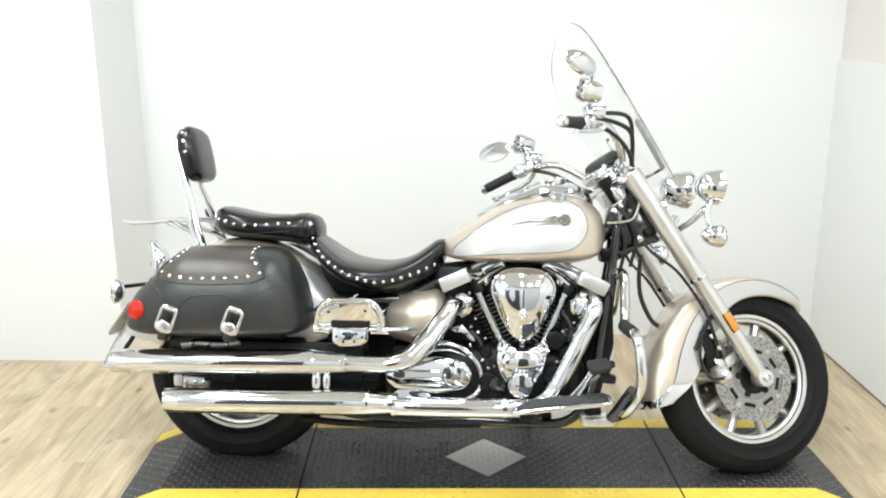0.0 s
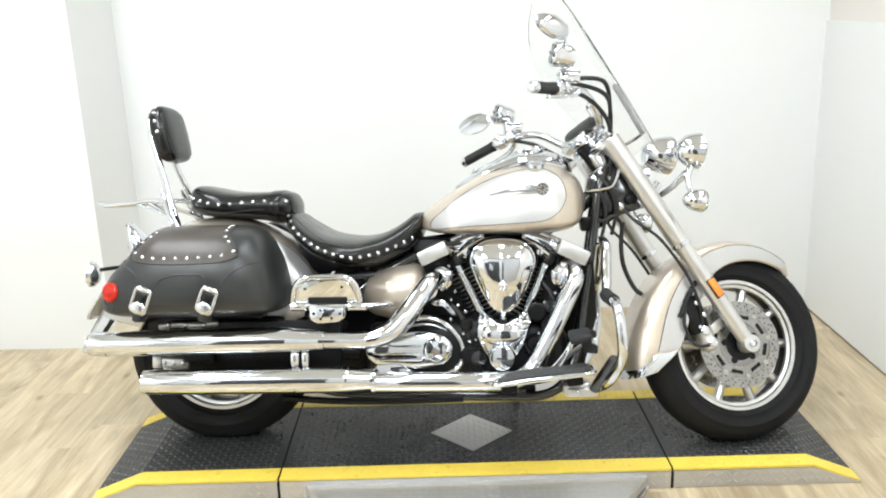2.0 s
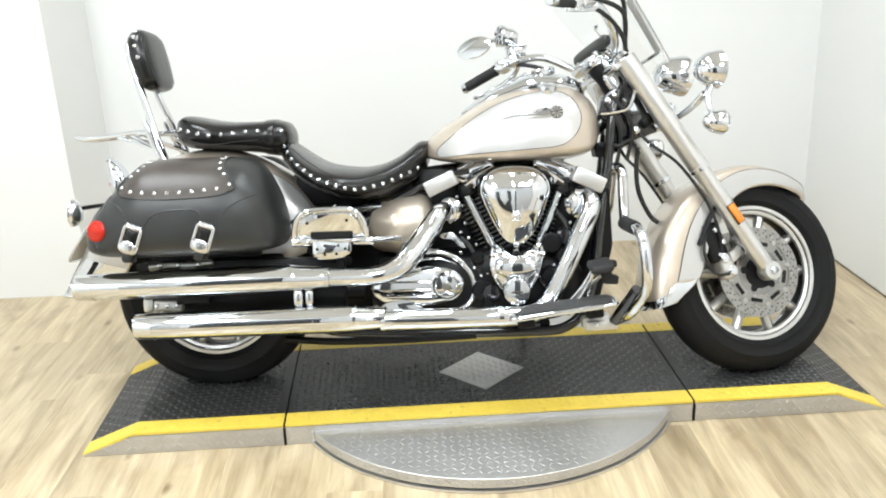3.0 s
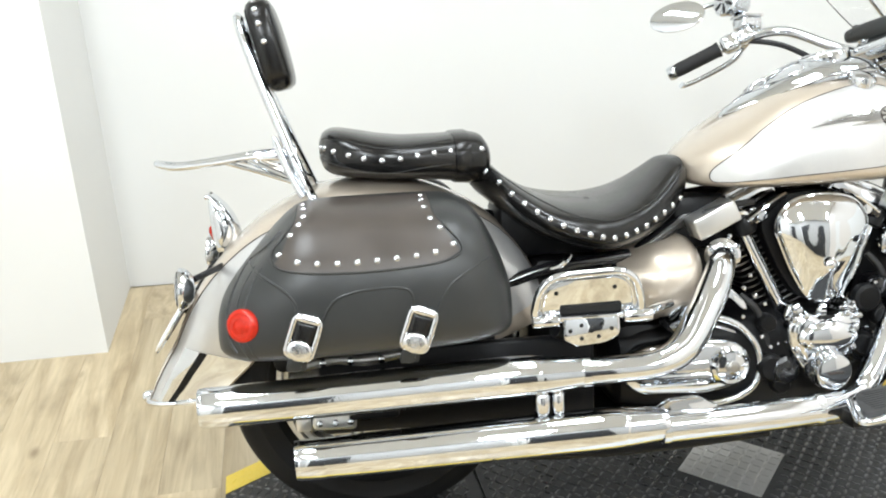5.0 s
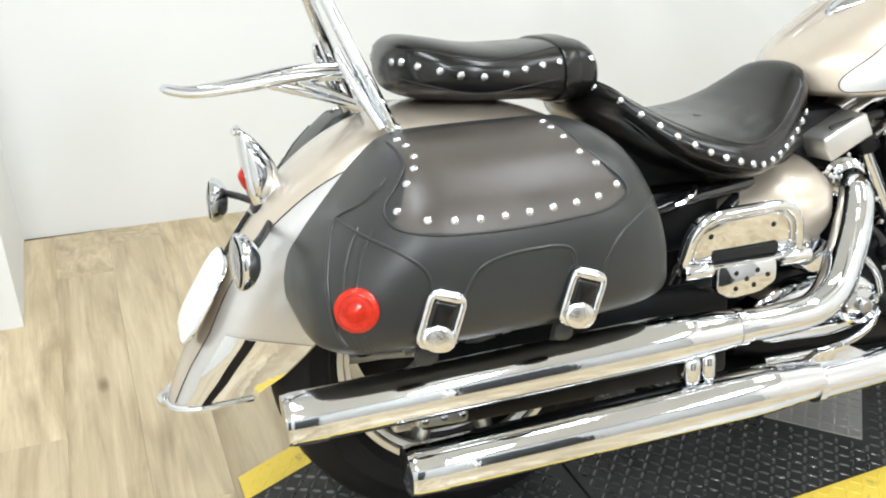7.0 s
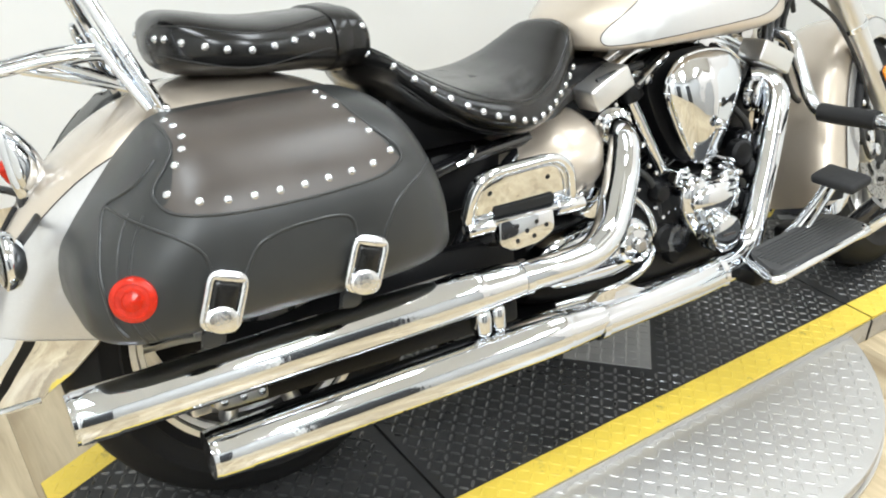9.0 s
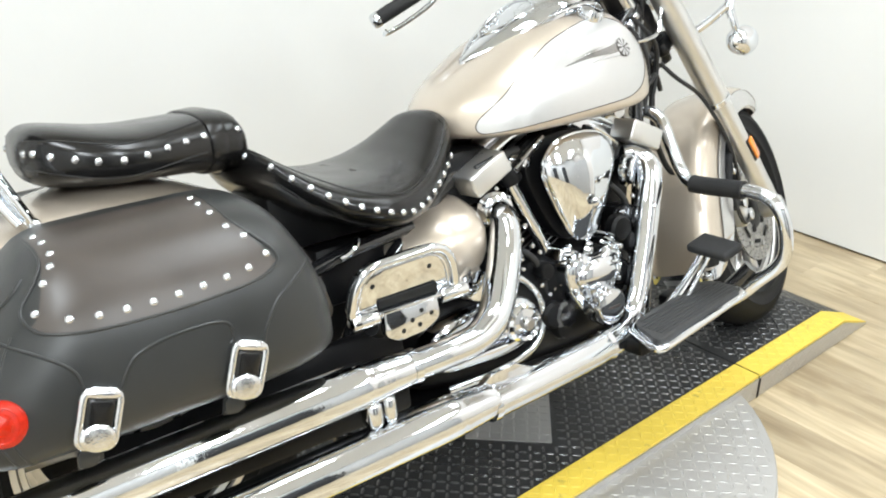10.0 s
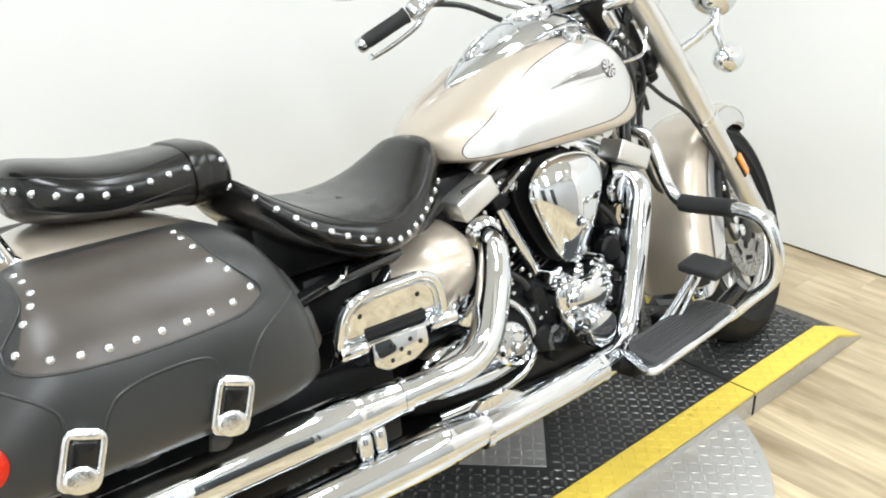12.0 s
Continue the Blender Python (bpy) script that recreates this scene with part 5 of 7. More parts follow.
# frame
frame_main = part("frame", tube([(-0.53, -0.13, 0.205), (-0.40, -0.15, 0.176), (0.10, -0.15, 0.168), (0.27, -0.14, 0.185), (0.340, -0.115, 0.30), (0.372, -0.085, 0.50), (0.395, -0.062, 0.64), (0.418, -0.052, 0.82), (0.445, -0.03, 0.90)], 0.0155, 14), GLOSSB, bike, "black tubular frame")
part("frame_tube", tube([(-0.53, 0.13, 0.205), (-0.40, 0.15, 0.176), (0.10, 0.15, 0.168), (0.27, 0.14, 0.185), (0.340, 0.115, 0.30), (0.372, 0.085, 0.50), (0.395, 0.062, 0.64), (0.418, 0.052, 0.82), (0.445, 0.03, 0.90)], 0.0155, 14), GLOSSB, frame_main)
part("frame_tube", tube([(0.45, 0, 0.86), (0.25, 0, 0.70), (-0.10, 0, 0.66), (-0.45, 0, 0.62), (-0.60, 0, 0.64)], 0.024, 14), GLOSSB, frame_main)
for sgn in (-1, 1):
    part("frame_tube", tube([(-0.08, sgn * 0.05, 0.66), (-0.30, sgn * 0.115, 0.55), (-0.46, sgn * 0.125, 0.40), (-0.52, sgn * 0.13, 0.25)], 0.0155, 12), GLOSSB, frame_main)
    part("frame_tube", tube([(-0.30, sgn * 0.12, 0.56), (-0.48, sgn * 0.135, 0.545), (-0.66, sgn * 0.145, 0.50), (-0.95, sgn * 0.15, 0.47)], 0.014, 12), GLOSSB, frame_main)
    part("swingarm", tube([(-0.36, sgn * 0.115, 0.30), (-0.60, sgn * 0.115, 0.305), (-0.849, sgn * 0.105, 0.311)], [0.027, 0.022, 0.020], 14), BLACKM, bike, "black swingarm leg")
part("steering_head", lathe([(0.034, -0.11), (0.038, -0.10), (0.032, -0.07), (0.032, 0.07), (0.038, 0.10), (0.034, 0.11)], 28, along((0.441, 0, 0.884), STEM)), BLACKM, bike, "black steering head")
part("axle_nut", lathe([(0.022, 0.0), (0.022, 0.012), (0.013, 0.016), (0.013, 0.024), (0.002, 0.026)], 24, axis_y(-0.849, -0.122, 0.311)), CHROME, bike, "chrome rear axle nut")
part("under_tray", rbox(0.22, 0.17, 0.12, 0.02, pose(-0.46, 0, 0.62)), BLACKM, bike, "black seat base", angle=40)
part("seat_bracket", tube([(-0.478, -0.158, 0.548), (-0.463, -0.160, 0.552), (-0.447, -0.160, 0.563), (-0.436, -0.150, 0.574)], 0.006, 8), CHROME, bike, "chrome seat rail")

# engine
crank = Body([(-0.34, 0, 0.10, 0.24, 0.36), (-0.32, 0, 0.135, 0.215, 0.39), (-0.15, 0, 0.15, 0.195, 0.41), (0.05, 0, 0.155, 0.185, 0.425), (0.20, 0, 0.15, 0.19, 0.42), (0.29, 0, 0.13, 0.215, 0.39), (0.315, 0, 0.09, 0.25, 0.35)], e=4.5)
engine = part("crankcase", crank.mesh(20, 36), BLACKM, bike, "black engine case")
BASE = Vector((0.108, -0.005, 0.345))
for tilt, back in ((radians(-25), True), (radians(25), False)):
    d = Vector((math.sin(tilt), 0, math.cos(tilt)))
    e = Vector((math.cos(tilt), 0, -math.sin(tilt)))
    fm = Matrix((( e.x, 0, d.x, BASE.x), (0, 1, 0, BASE.y), (e.z, 0, d.z, BASE.z), (0, 0, 0, 1)))
    cyl = part("cylinder", lathe([(0.060, 0.05), (0.060, 0.27)], 28, fm), BLACKM, engine, "black finned cylinder")
    for k in range(13):
        h = 0.082 + 0.0145 * k
        w = 0.070 if k < 9 else 0.076
        bm = rbox(2 * w, 0.180, 0.0042, 0.0, fm @ Matrix.Translation((0, 0.014, h)))
        ed = [x for x in bm.edges if abs((fm.inverted() @ x.verts[0].co).z - (fm.inverted() @ x.verts[1].co).z) > 0.003]
        bmesh.ops.bevel(bm, geom=ed, offset=0.022, segments=3, profile=0.5, affect="EDGES")
        for f2 in bm.faces:
            f2.material_index = 1 if abs(f2.normal.dot(d)) < 0.5 else 0
        part("cooling_fin", bm, [BLACKM, FIN], cyl, angle=30)
    head = part("cylinder_head", rbox(0.155, 0.17, 0.055, 0.012, fm @ Matrix.Translation((0, 0.015, 0.295))), BLACKM, engine, "black cylinder head")
    rock = part("rocker_cover", rbox(0.172, 0.165, 0.042, 0.010, fm @ Matrix.Translation((0, 0.010, 0.335)), seg=3), CHROME, engine, "chrome rocker cover")
    part("rocker_top", rbox(0.125, 0.14, 0.020, 0.008, fm @ Matrix.Translation((0, 0.010, 0.362)), seg=3), CHROME, rock)
    sx = -1 if back else 1
    part("rocker_end", rbox(0.100, 0.068, 0.047, 0.005, fm @ Matrix.Translation((sx * 0.084, -0.112, 0.350)), seg=3), SATIN, rock, "satin rocker end cap")
    part("head_block", rbox(0.060, 0.05, 0.05, 0.008, fm @ Matrix.Translation((-sx * 0.040, -0.080, 0.282))), BLACKM, head)
    port = Vector((-0.092, -0.118, 0.545)) if back else Vector((0.298, -0.118, 0.550))
    flange = part("exhaust_flange", lathe([(0.030, -0.016), (0.038, -0.010), (0.038, -0.002), (0.031, 0.002), (0.033, 0.008), (0.033, 0.014), (0.026, 0.018)], 24, along(port, (sx * 0.45, -1, -0.05))), CHROME, engine, "chrome exhaust flange")
    for a in (0.6, 2.7, 4.8):
        bolt(flange, port.x + 0.036 * math.cos(a), port.y - 0.010, port.z + 0.036 * math.sin(a), (sx * 0.45, -1, 0), None, "bolt", 0.9)
    for a in (0.3, 1.2):
        q = fm @ Vector((sx * 0.060, -0.092, 0.300 - 0.034 * a))
        bolt(engine, q.x, q.y, q.z, (0, -1, 0), None, "bolt", 0.9)
    tops = (Vector((-0.042, -0.104, 0.594)),) if back else (Vector((0.244, -0.104, 0.594)),)
    feet = (Vector((0.048, -0.112, 0.408)),) if back else (Vector((0.172, -0.112, 0.408)),)
    for tp, ft in zip(tops[:1], feet[:1]):
        rod = part("pushrod_tube", tube([ft, ft.lerp(tp, 0.2), ft.lerp(tp, 0.8), tp], 0.0155, 16, smooth=False), CHROME, engine, "chrome pushrod tube")
        part("collar", lathe([(0.0125, -0.014), (0.017, -0.009), (0.017, 0.005), (0.0125, 0.012)], 20, along(ft.lerp(tp, 0.06), tp - ft)), CHROME, rod)
        part("collar", lathe([(0.0115, -0.009), (0.0135, 0), (0.0115, 0.009)], 20, along(ft.lerp(tp, 0.90), tp - ft)), CHROME, rod)

# air cleaner
ac_line = rounded([(0.000, 0.612), (0.036, 0.662), (0.104, 0.673), (0.178, 0.662), (0.214, 0.612), (0.178, 0.510), (0.136, 0.442), (0.084, 0.441), (0.040, 0.512)], 0.035, 5)
ac_line = [(p.x, p.z) for p in spline([(x, 0, z) for x, z in ac_line[::2]], 3, True)]


def air_shell():
    """A bulging shell, creased across its lower third and keeled down the middle."""
    cx, cz = 0.106, 0.560
    rings = []
    for sc, y in ((0.965, 0.150), (1.0, 0.158), (1.0, 0.166)):
        rings.append([Vector((cx + (x - cx) * sc, -y, cz + (z - cz) * sc)) for x, z in ac_line])
    for k in range(1, 15):
        sc = 1 - k / 14.5
        row = []
        for x, z in ac_line:
            px, pz = cx + (x - cx) * sc, cz + (z - cz) * sc
            rise = 0.030 * (1 - sc ** 3.4)
            keel = 0.005 * math.exp(-((px - cx) / 0.022) ** 2) * (1 - sc ** 2)
            drop = 0.545 - pz
            fall = 0.20 * (drop if drop > 0.03 else 0.03 * math.exp(drop / 0.03 - 1)) * (1 - sc ** 4)
            row.append(Vector((px, -(0.166 + rise + keel - fall), pz)))
        rings.append(row)
    bm = skin(bmesh.new(), rings)
    bmesh.ops.recalc_face_normals(bm, faces=bm.faces)
    return bm


air = part("air_cleaner", air_shell(), CHROME, bike, "chrome teardrop air cleaner", angle=60)
part("rim", tube([(x, -0.160, z) for x, z in ac_line], 0.0045, 8, smooth=False, loop=True), CHROME, air)
part("badge", lathe([(0.013, 0), (0.014, 0.004), (0.010, 0.007), (0.0095, 0.004), (0.006, 0.006), (0.001, 0.007)], 24, axis_y(0.108, -0.204, 0.528)), CHROME, air, "round chrome centre bolt")
# Widened past the shell so the V between the cylinders reads black.
part("backing", slab([(0.107 + (x - 0.107) * 1.13, 0.565 + (z - 0.565) * 1.04) for x, z in ac_line], -0.085, -0.120, 0.004), BLACKM, air, "black backing plate")
for x, z in ((-0.010, 0.629), (0.226, 0.629)):
    part("mount_cap", lathe([(0.014, -0.03), (0.014, 0.004), (0.010, 0.009), (0.001, 0.010)], 20, axis_y(x, -0.125, z)), CHROME, air)
part("air_bracket", tube([(-0.012, -0.11, 0.615), (-0.05, -0.11, 0.635), (-0.10, -0.10, 0.655)], 0.008, 8), CHROME, air)
# Plain black filler, added to darken the opening between the cylinders.
part("v_gap_fill", rbox(0.20, 0.12, 0.20, 0.03, pose(0.104, 0.0, 0.56)), BLACKM, engine, "black block filling the dark gap between the cylinders")
part("breather", rbox(0.05, 0.06, 0.055, 0.012, pose(0.262, -0.115, 0.452)), BLACKM, engine, "black ignition cover")

# cam cover
cam_line = rounded([(0.022, 0.402), (0.058, 0.428), (0.108, 0.405), (0.155, 0.428), (0.190, 0.402), (0.176, 0.345), (0.140, 0.285), (0.070, 0.285), (0.030, 0.345)], 0.018, 4)
cover = part("cam_cover", slab(cam_line, -0.14, -0.192, 0.010, seg=4, dome=-0.010), CHROME, bike, "chrome cam cover", angle=45)
part("cover_lid", slab([(0.106 + 0.066 * math.cos(a), 0.372 + 0.034 * math.sin(a)) for a in (2 * math.pi * k / 32 for k in range(32))], -0.19, -0.206, 0.006, dome=-0.010, seg=3), CHROME, cover, angle=45)
part("oil_filter", lathe([(0.044, 0.0), (0.044, 0.032), (0.038, 0.045), (0.036, 0.046)], 36, axis_y(0.104, -0.19, 0.304)), CHROME, cover, "chrome oil filter cover")
part("filter_cap", lathe([(0.035, 0.043), (0.034, 0.0475), (0.020, 0.050), (0.001, 0.0505)], 36, axis_y(0.104, -0.19, 0.304)), CHROME, cover, "polished filter cap")
part("cap_mark", rbox(0.034, 0.001, 0.005, 0.0, pose(0.104, -0.2412, 0.304)), LINE, cover, "pale bar of unreadable lettering")
for x, z in ((0.035, 0.412), (0.178, 0.412), (0.060, 0.418), (0.152, 0.418), (0.043, 0.345), (0.166, 0.345), (0.105, 0.395)):
    bolt(cover, x, -0.192, z, (0, -1, 0), cap_mesh, "cap", 0.75)
for x, z, r, tilt in ((0.052, 0.425, 0.0135, -25), (0.070, 0.408, 0.011, -25), (0.036, 0.398, 0.010, -25), (0.168, 0.425, 0.0135, 25), (0.150, 0.408, 0.011, 25), (0.184, 0.398, 0.010, 25), (0.108, 0.420, 0.012, 0)):
    part("lifter_nut", lathe([(r, -0.016), (r, 0.004), (r * 0.75, 0.007), (r * 0.75, 0.016), (r * 0.4, 0.018)], 6, along((x, -0.168, z), (math.sin(radians(tilt)), -0.35, math.cos(radians(tilt))))), CHROME, cover, angle=25)
part("gasket", tube([(0.106 + 0.070 * math.cos(a), -0.189, 0.374 + 0.038 * math.sin(a)) for a in (math.pi * k / 16 for k in range(17))], 0.0035, 8, smooth=False), GROOVE, cover, "dark gasket line")
for x in (0.050, 0.172):
    part("lifter_block", rbox(0.046, 0.06, 0.040, 0.010, pose(x, -0.140, 0.415, 0, 22 if x < 0.1 else -22, 0), seg=3), CHROME, cover)
for x, z, r in ((0.0, 0.30, 0.030), (0.022, 0.262, 0.022), (0.205, 0.34, 0.026), (0.215, 0.44, 0.03), (-0.01, 0.40, 0.02), (0.25, 0.40, 0.024)):
    part("case_boss", lathe([(r, 0), (r, 0.020), (r * 0.8, 0.027), (r * 0.3, 0.028)], 24, axis_y(x, -0.145, z)), BLACKM, engine)

# transmission cover
tr_line = rounded([(-0.335, 0.33), (-0.300, 0.368), (-0.160, 0.382), (-0.075, 0.368), (-0.045, 0.325), (-0.070, 0.275), (-0.16, 0.258), (-0.300, 0.266), (-0.335, 0.298)], 0.03, 4)
trans = part("clutch_cover", slab(tr_line, -0.13, -0.182, 0.014, seg=4, dome=-0.010), CHROME, bike, "chrome transmission cover", angle=45)
part("cover_ring", lathe([(0.040, 0), (0.042, 0.010), (0.036, 0.016), (0.030, 0.012), (0.020, 0.014), (0.001, 0.016)], 36, axis_y(-0.105, -0.186, 0.322)), CHROME, trans)
part("cover_hub", lathe([(0.014, 0), (0.014, 0.012), (0.009, 0.016), (0.001, 0.016)], 24, axis_y(-0.105, -0.198, 0.322)), STEEL, trans)
for i in range(6):
    a = 2 * math.pi * i / 6
    bolt(trans, -0.105 + 0.032 * math.cos(a), -0.199, 0.322 + 0.032 * math.sin(a), (0, -1, 0), cap_mesh, "cap", 0.4)
for z in (0.29, 0.31, 0.335):
    part("cover_rib", tube([(-0.300, -0.188, z), (-0.22, -0.194, z), (-0.155, -0.194, z)], 0.003, 8), CHROME, trans)
part("chrome_hoop", tube([(-0.20, -0.150, 0.412), (-0.14, -0.152, 0.421), (-0.078, -0.155, 0.402), (-0.038, -0.155, 0.362), (-0.022, -0.155, 0.318), (-0.026, -0.155, 0.281), (-0.05, -0.158, 0.252), (-0.10, -0.165, 0.236), (-0.20, -0.180, 0.234), (-0.30, -0.180, 0.236)], 0.0085, 12), CHROME, bike, "chrome hose hoop")
part("chrome_hoop", tube([(-0.185, -0.140, 0.394), (-0.125, -0.142, 0.398), (-0.068, -0.142, 0.376), (-0.040, -0.142, 0.340), (-0.036, -0.142, 0.302), (-0.056, -0.146, 0.272)], 0.0045, 10), CHROME, bike, "thin chrome pipe inside the hoop")
part("ignition_box", lathe([(0.031, 0.0), (0.033, 0.004), (0.033, 0.030), (0.026, 0.038), (0.010, 0.040)], 8, axis_y(0.030, -0.140, 0.293)), GLOSSB, engine, "glossy black cover beside the filter", angle=30)
part("round_cover", lathe([(0.026, 0), (0.026, 0.018), (0.020, 0.026), (0.001, 0.028)], 28, axis_y(0.257, -0.125, 0.456)), GLOSSB, engine, "glossy black round cover")
part("round_cover", lathe([(0.040, 0), (0.040, 0.012), (0.034, 0.020), (0.001, 0.022)], 32, axis_y(0.212, -0.140, 0.331)), GLOSSB, engine, "glossy black round cover")
for pts in ([(-0.06, -0.135, 0.46), (-0.03, -0.150, 0.43), (-0.01, -0.150, 0.38), (0.0, -0.145, 0.33)], [(0.235, -0.120, 0.53), (0.262, -0.135, 0.49), (0.275, -0.135, 0.42), (0.262, -0.130, 0.36)], [(-0.14, -0.13, 0.64), (-0.09, -0.14, 0.655), (-0.03, -0.13, 0.66)]):
    part("hose", tube(pts, 0.0075, 10), PLASTIC, engine, "black rubber hose")
for x, z in ((-0.045, 0.505), (-0.058, 0.478), (-0.012, 0.440), (0.020, 0.350), (0.012, 0.318), (0.222, 0.372), (0.250, 0.330), (0.196, 0.300), (0.285, 0.410), (0.272, 0.500), (0.238, 0.470), (-0.06, 0.415)):
    bolt(engine, x, -0.150, z, (0, -1, 0), None, "bolt", 0.8)
# Black sheet added behind the cylinders in place of the engine's deep shade.
part("engine_backing", slab(rounded([(-0.50, 0.24), (-0.50, 0.44), (-0.30, 0.47), (-0.15, 0.455), (-0.12, 0.47), (-0.10, 0.60), (0.30, 0.62), (0.385, 0.56), (0.375, 0.36), (0.34, 0.20), (-0.30, 0.20)], 0.02, 3), 0.10, 0.0, 0.01), BLACKM, engine, "black slab behind the engine that keeps its gaps dark")
# Added black box: hides the floor and keeps this gap dark.
part("front_gap_fill", rbox(0.11, 0.10, 0.24, 0.02, pose(0.285, -0.035, 0.515, 0, 12, 0)), BLACKM, engine, "black block filling the gap behind the front cylinder")
part("belly_pan", rbox(0.62, 0.26, 0.03, 0.010, pose(-0.10, 0, 0.186)), BLACKM, engine, "black underside of the engine")
for k in range(5):
    part("belly_lug", rbox(0.035, 0.02, 0.014, 0.003, pose(-0.36 + 0.13 * k, -0.145, 0.186)), GLOSSB, engine)
# Two more black fillers, added where the background would show through.
part("rear_block", rbox(0.13, 0.15, 0.12, 0.02, pose(-0.125, -0.01, 0.615)), BLACKM, engine, "black block under the tank")
part("case_fill", rbox(0.26, 0.24, 0.16, 0.03, pose(-0.20, 0, 0.33)), BLACKM, engine)
part("starter", lathe([(0.034, 0), (0.036, 0.06), (0.030, 0.075), (0.012, 0.078)], 28, axis_y(-0.21, -0.12, 0.43)), CHROME, engine, "chrome starter cover")
part("header_bracket", slab(rounded([(-0.125, 0.470), (-0.085, 0.480), (-0.050, 0.445), (-0.045, 0.425), (-0.060, 0.432), (-0.085, 0.458), (-0.12, 0.460)], 0.008, 3), -0.13, -0.145, 0.003), CHROME, engine, "chrome header bracket")
for sx, x0 in ((-1, -0.034), (1, 0.251)):
    part("rocker_arm_cover", tube([(x0 - sx * -0.004, -0.118, 0.614), (x0 - sx * 0.040, -0.122, 0.646), (x0 - sx * 0.082, -0.118, 0.670)], [0.013, 0.011, 0.007], 12, 6), GLOSSB, engine, "black rocker arm cover")
    part("arm_trim", tube([(x0 - sx * -0.004, -0.130, 0.620), (x0 - sx * 0.040, -0.132, 0.653), (x0 - sx * 0.078, -0.126, 0.673)], 0.004, 8), CHROME, engine)
    part("rod_boot", lathe([(0.018, -0.020), (0.024, -0.016), (0.025, 0.012), (0.018, 0.022)], 20, along((x0 + sx * 0.004, -0.104, 0.606), (sx * 0.42, 0, 0.9))), BLACKM, engine, "black pushrod boot")
for i, (x, z) in enumerate(((-0.02, 0.37), (0.0, 0.345), (0.235, 0.447), (0.234, 0.395), (0.225, 0.33), (-0.036, 0.461), (0.245, 0.30), (0.015, 0.245), (0.26, 0.36), (0.205, 0.28))):
    bolt(engine, x, -0.156, z, (0, -1, 0), cap_mesh, "cap", 0.55)

# side cover
sc = Body([(-0.356, 0, 0.09, 0.45, 0.55), (-0.342, 0, 0.130, 0.430, 0.572), (-0.30, 0, 0.172, 0.410, 0.590), (-0.24, 0, 0.196, 0.402, 0.600), (-0.185, 0, 0.190, 0.418, 0.600), (-0.154, 0, 0.160, 0.452, 0.588), (-0.142, 0, 0.10, 0.49, 0.560)], e=2.5, et=2.2)
part("side_cover", sc.mesh(26, 40), GOLD, bike, "champagne side cover")
# Black box stands in for the shade behind the side cover.
part("cover_shadow_box", rbox(0.16, 0.20, 0.12, 0.02, pose(-0.42, 0, 0.50)), BLACKM, bike, "black box filling the dark space behind the side cover")

# passenger floorboard, folded up
def folded_board(sgn):
    """A tray-shaped board turned up on its hinge, with its underside to the outside."""
    y = sgn * 0.284
    tilt = Matrix.Translation((-0.43, y, 0.470)) @ Matrix.Rotation(radians(-12 * sgn), 4, "X") @ Matrix.Translation((0.43, -y, -0.470))
    line = rounded([(-0.545, 0.474), (-0.534, 0.538), (-0.505, 0.566), (-0.368, 0.570), (-0.340, 0.544), (-0.326, 0.478)], 0.024, 6)
    b = part("passenger_floorboard", slab(line, y - sgn * 0.020, y, 0.003, tilt), CHROME, bike, "folded chrome passenger floorboard")
    part("rim", tube([tilt @ Vector((x, y + sgn * 0.001, z)) for x, z in line], 0.0085, 12, smooth=False, loop=True), CHROME, b)
    inset = [(-0.436 + (x + 0.436) * 0.86, 0.524 + (z - 0.524) * 0.76) for x, z in line]
    part("inner_bead", tube([tilt @ Vector((x, y + sgn * 0.001, z)) for x, z in inset], 0.0022, 8, smooth=False, loop=True), CHROME, b)
    part("board_slot", rbox(0.122, 0.006, 0.017, 0.002, tilt @ pose(-0.431, y + sgn * 0.002, 0.494)), GROOVE, b, "dark slot above the hinge")
    part("slot_lip", rbox(0.130, 0.016, 0.007, 0.003, tilt @ pose(-0.431, y + sgn * 0.008, 0.482)), CHROME, b)
    for x0, x1 in ((-0.548, -0.494), (-0.368, -0.308)):
        rod = lathe([(0.002, 0), (0.0125, 0.002), (0.0135, 0.006), (0.0135, x1 - x0 - 0.006), (0.0125, x1 - x0 - 0.002), (0.002, x1 - x0)], 18, along((x0, y + sgn * 0.006, 0.473), (1, 0, 0)))
        part("hinge_rod", rod, CHROME, b)
    br = part("hinge_bracket", slab(rounded([(-0.488, 0.436), (-0.486, 0.479), (-0.376, 0.479), (-0.374, 0.440), (-0.405, 0.424), (-0.462, 0.420)], 0.010, 4), y, y + sgn * 0.014, 0.003), CHROME, b)
    for x, z in ((-0.474, 0.452), (-0.452, 0.462), (-0.432, 0.450), (-0.412, 0.462), (-0.392, 0.452), (-0.452, 0.436), (-0.418, 0.438)):
        part("hole", lathe([(0.0042, 0), (0.0042, 0.0006), (0.001, 0.0006)], 12, axis_y(x, y + sgn * 0.014, z, sgn)), GROOVE, br)
    part("pivot", tube([(-0.320, y, 0.474), (-0.285, y + sgn * -0.03, 0.476), (-0.24, y + sgn * -0.08, 0.47)], 0.009, 10), CHROME, b)
    part("stay", tube([(-0.50, y - sgn * 0.01, 0.45), (-0.46, y - sgn * 0.05, 0.425), (-0.40, y - sgn * 0.12, 0.40)], 0.013, 10), BLACKM, b, "black mounting arm")
    for x, z in ((-0.500, 0.530), (-0.385, 0.536)):
        part("hole", lathe([(0.0045, 0), (0.0045, 0.0006), (0.001, 0.0006)], 12, tilt @ axis_y(x, y, z, sgn)), GROOVE, b)
    return b


folded_board(-1)


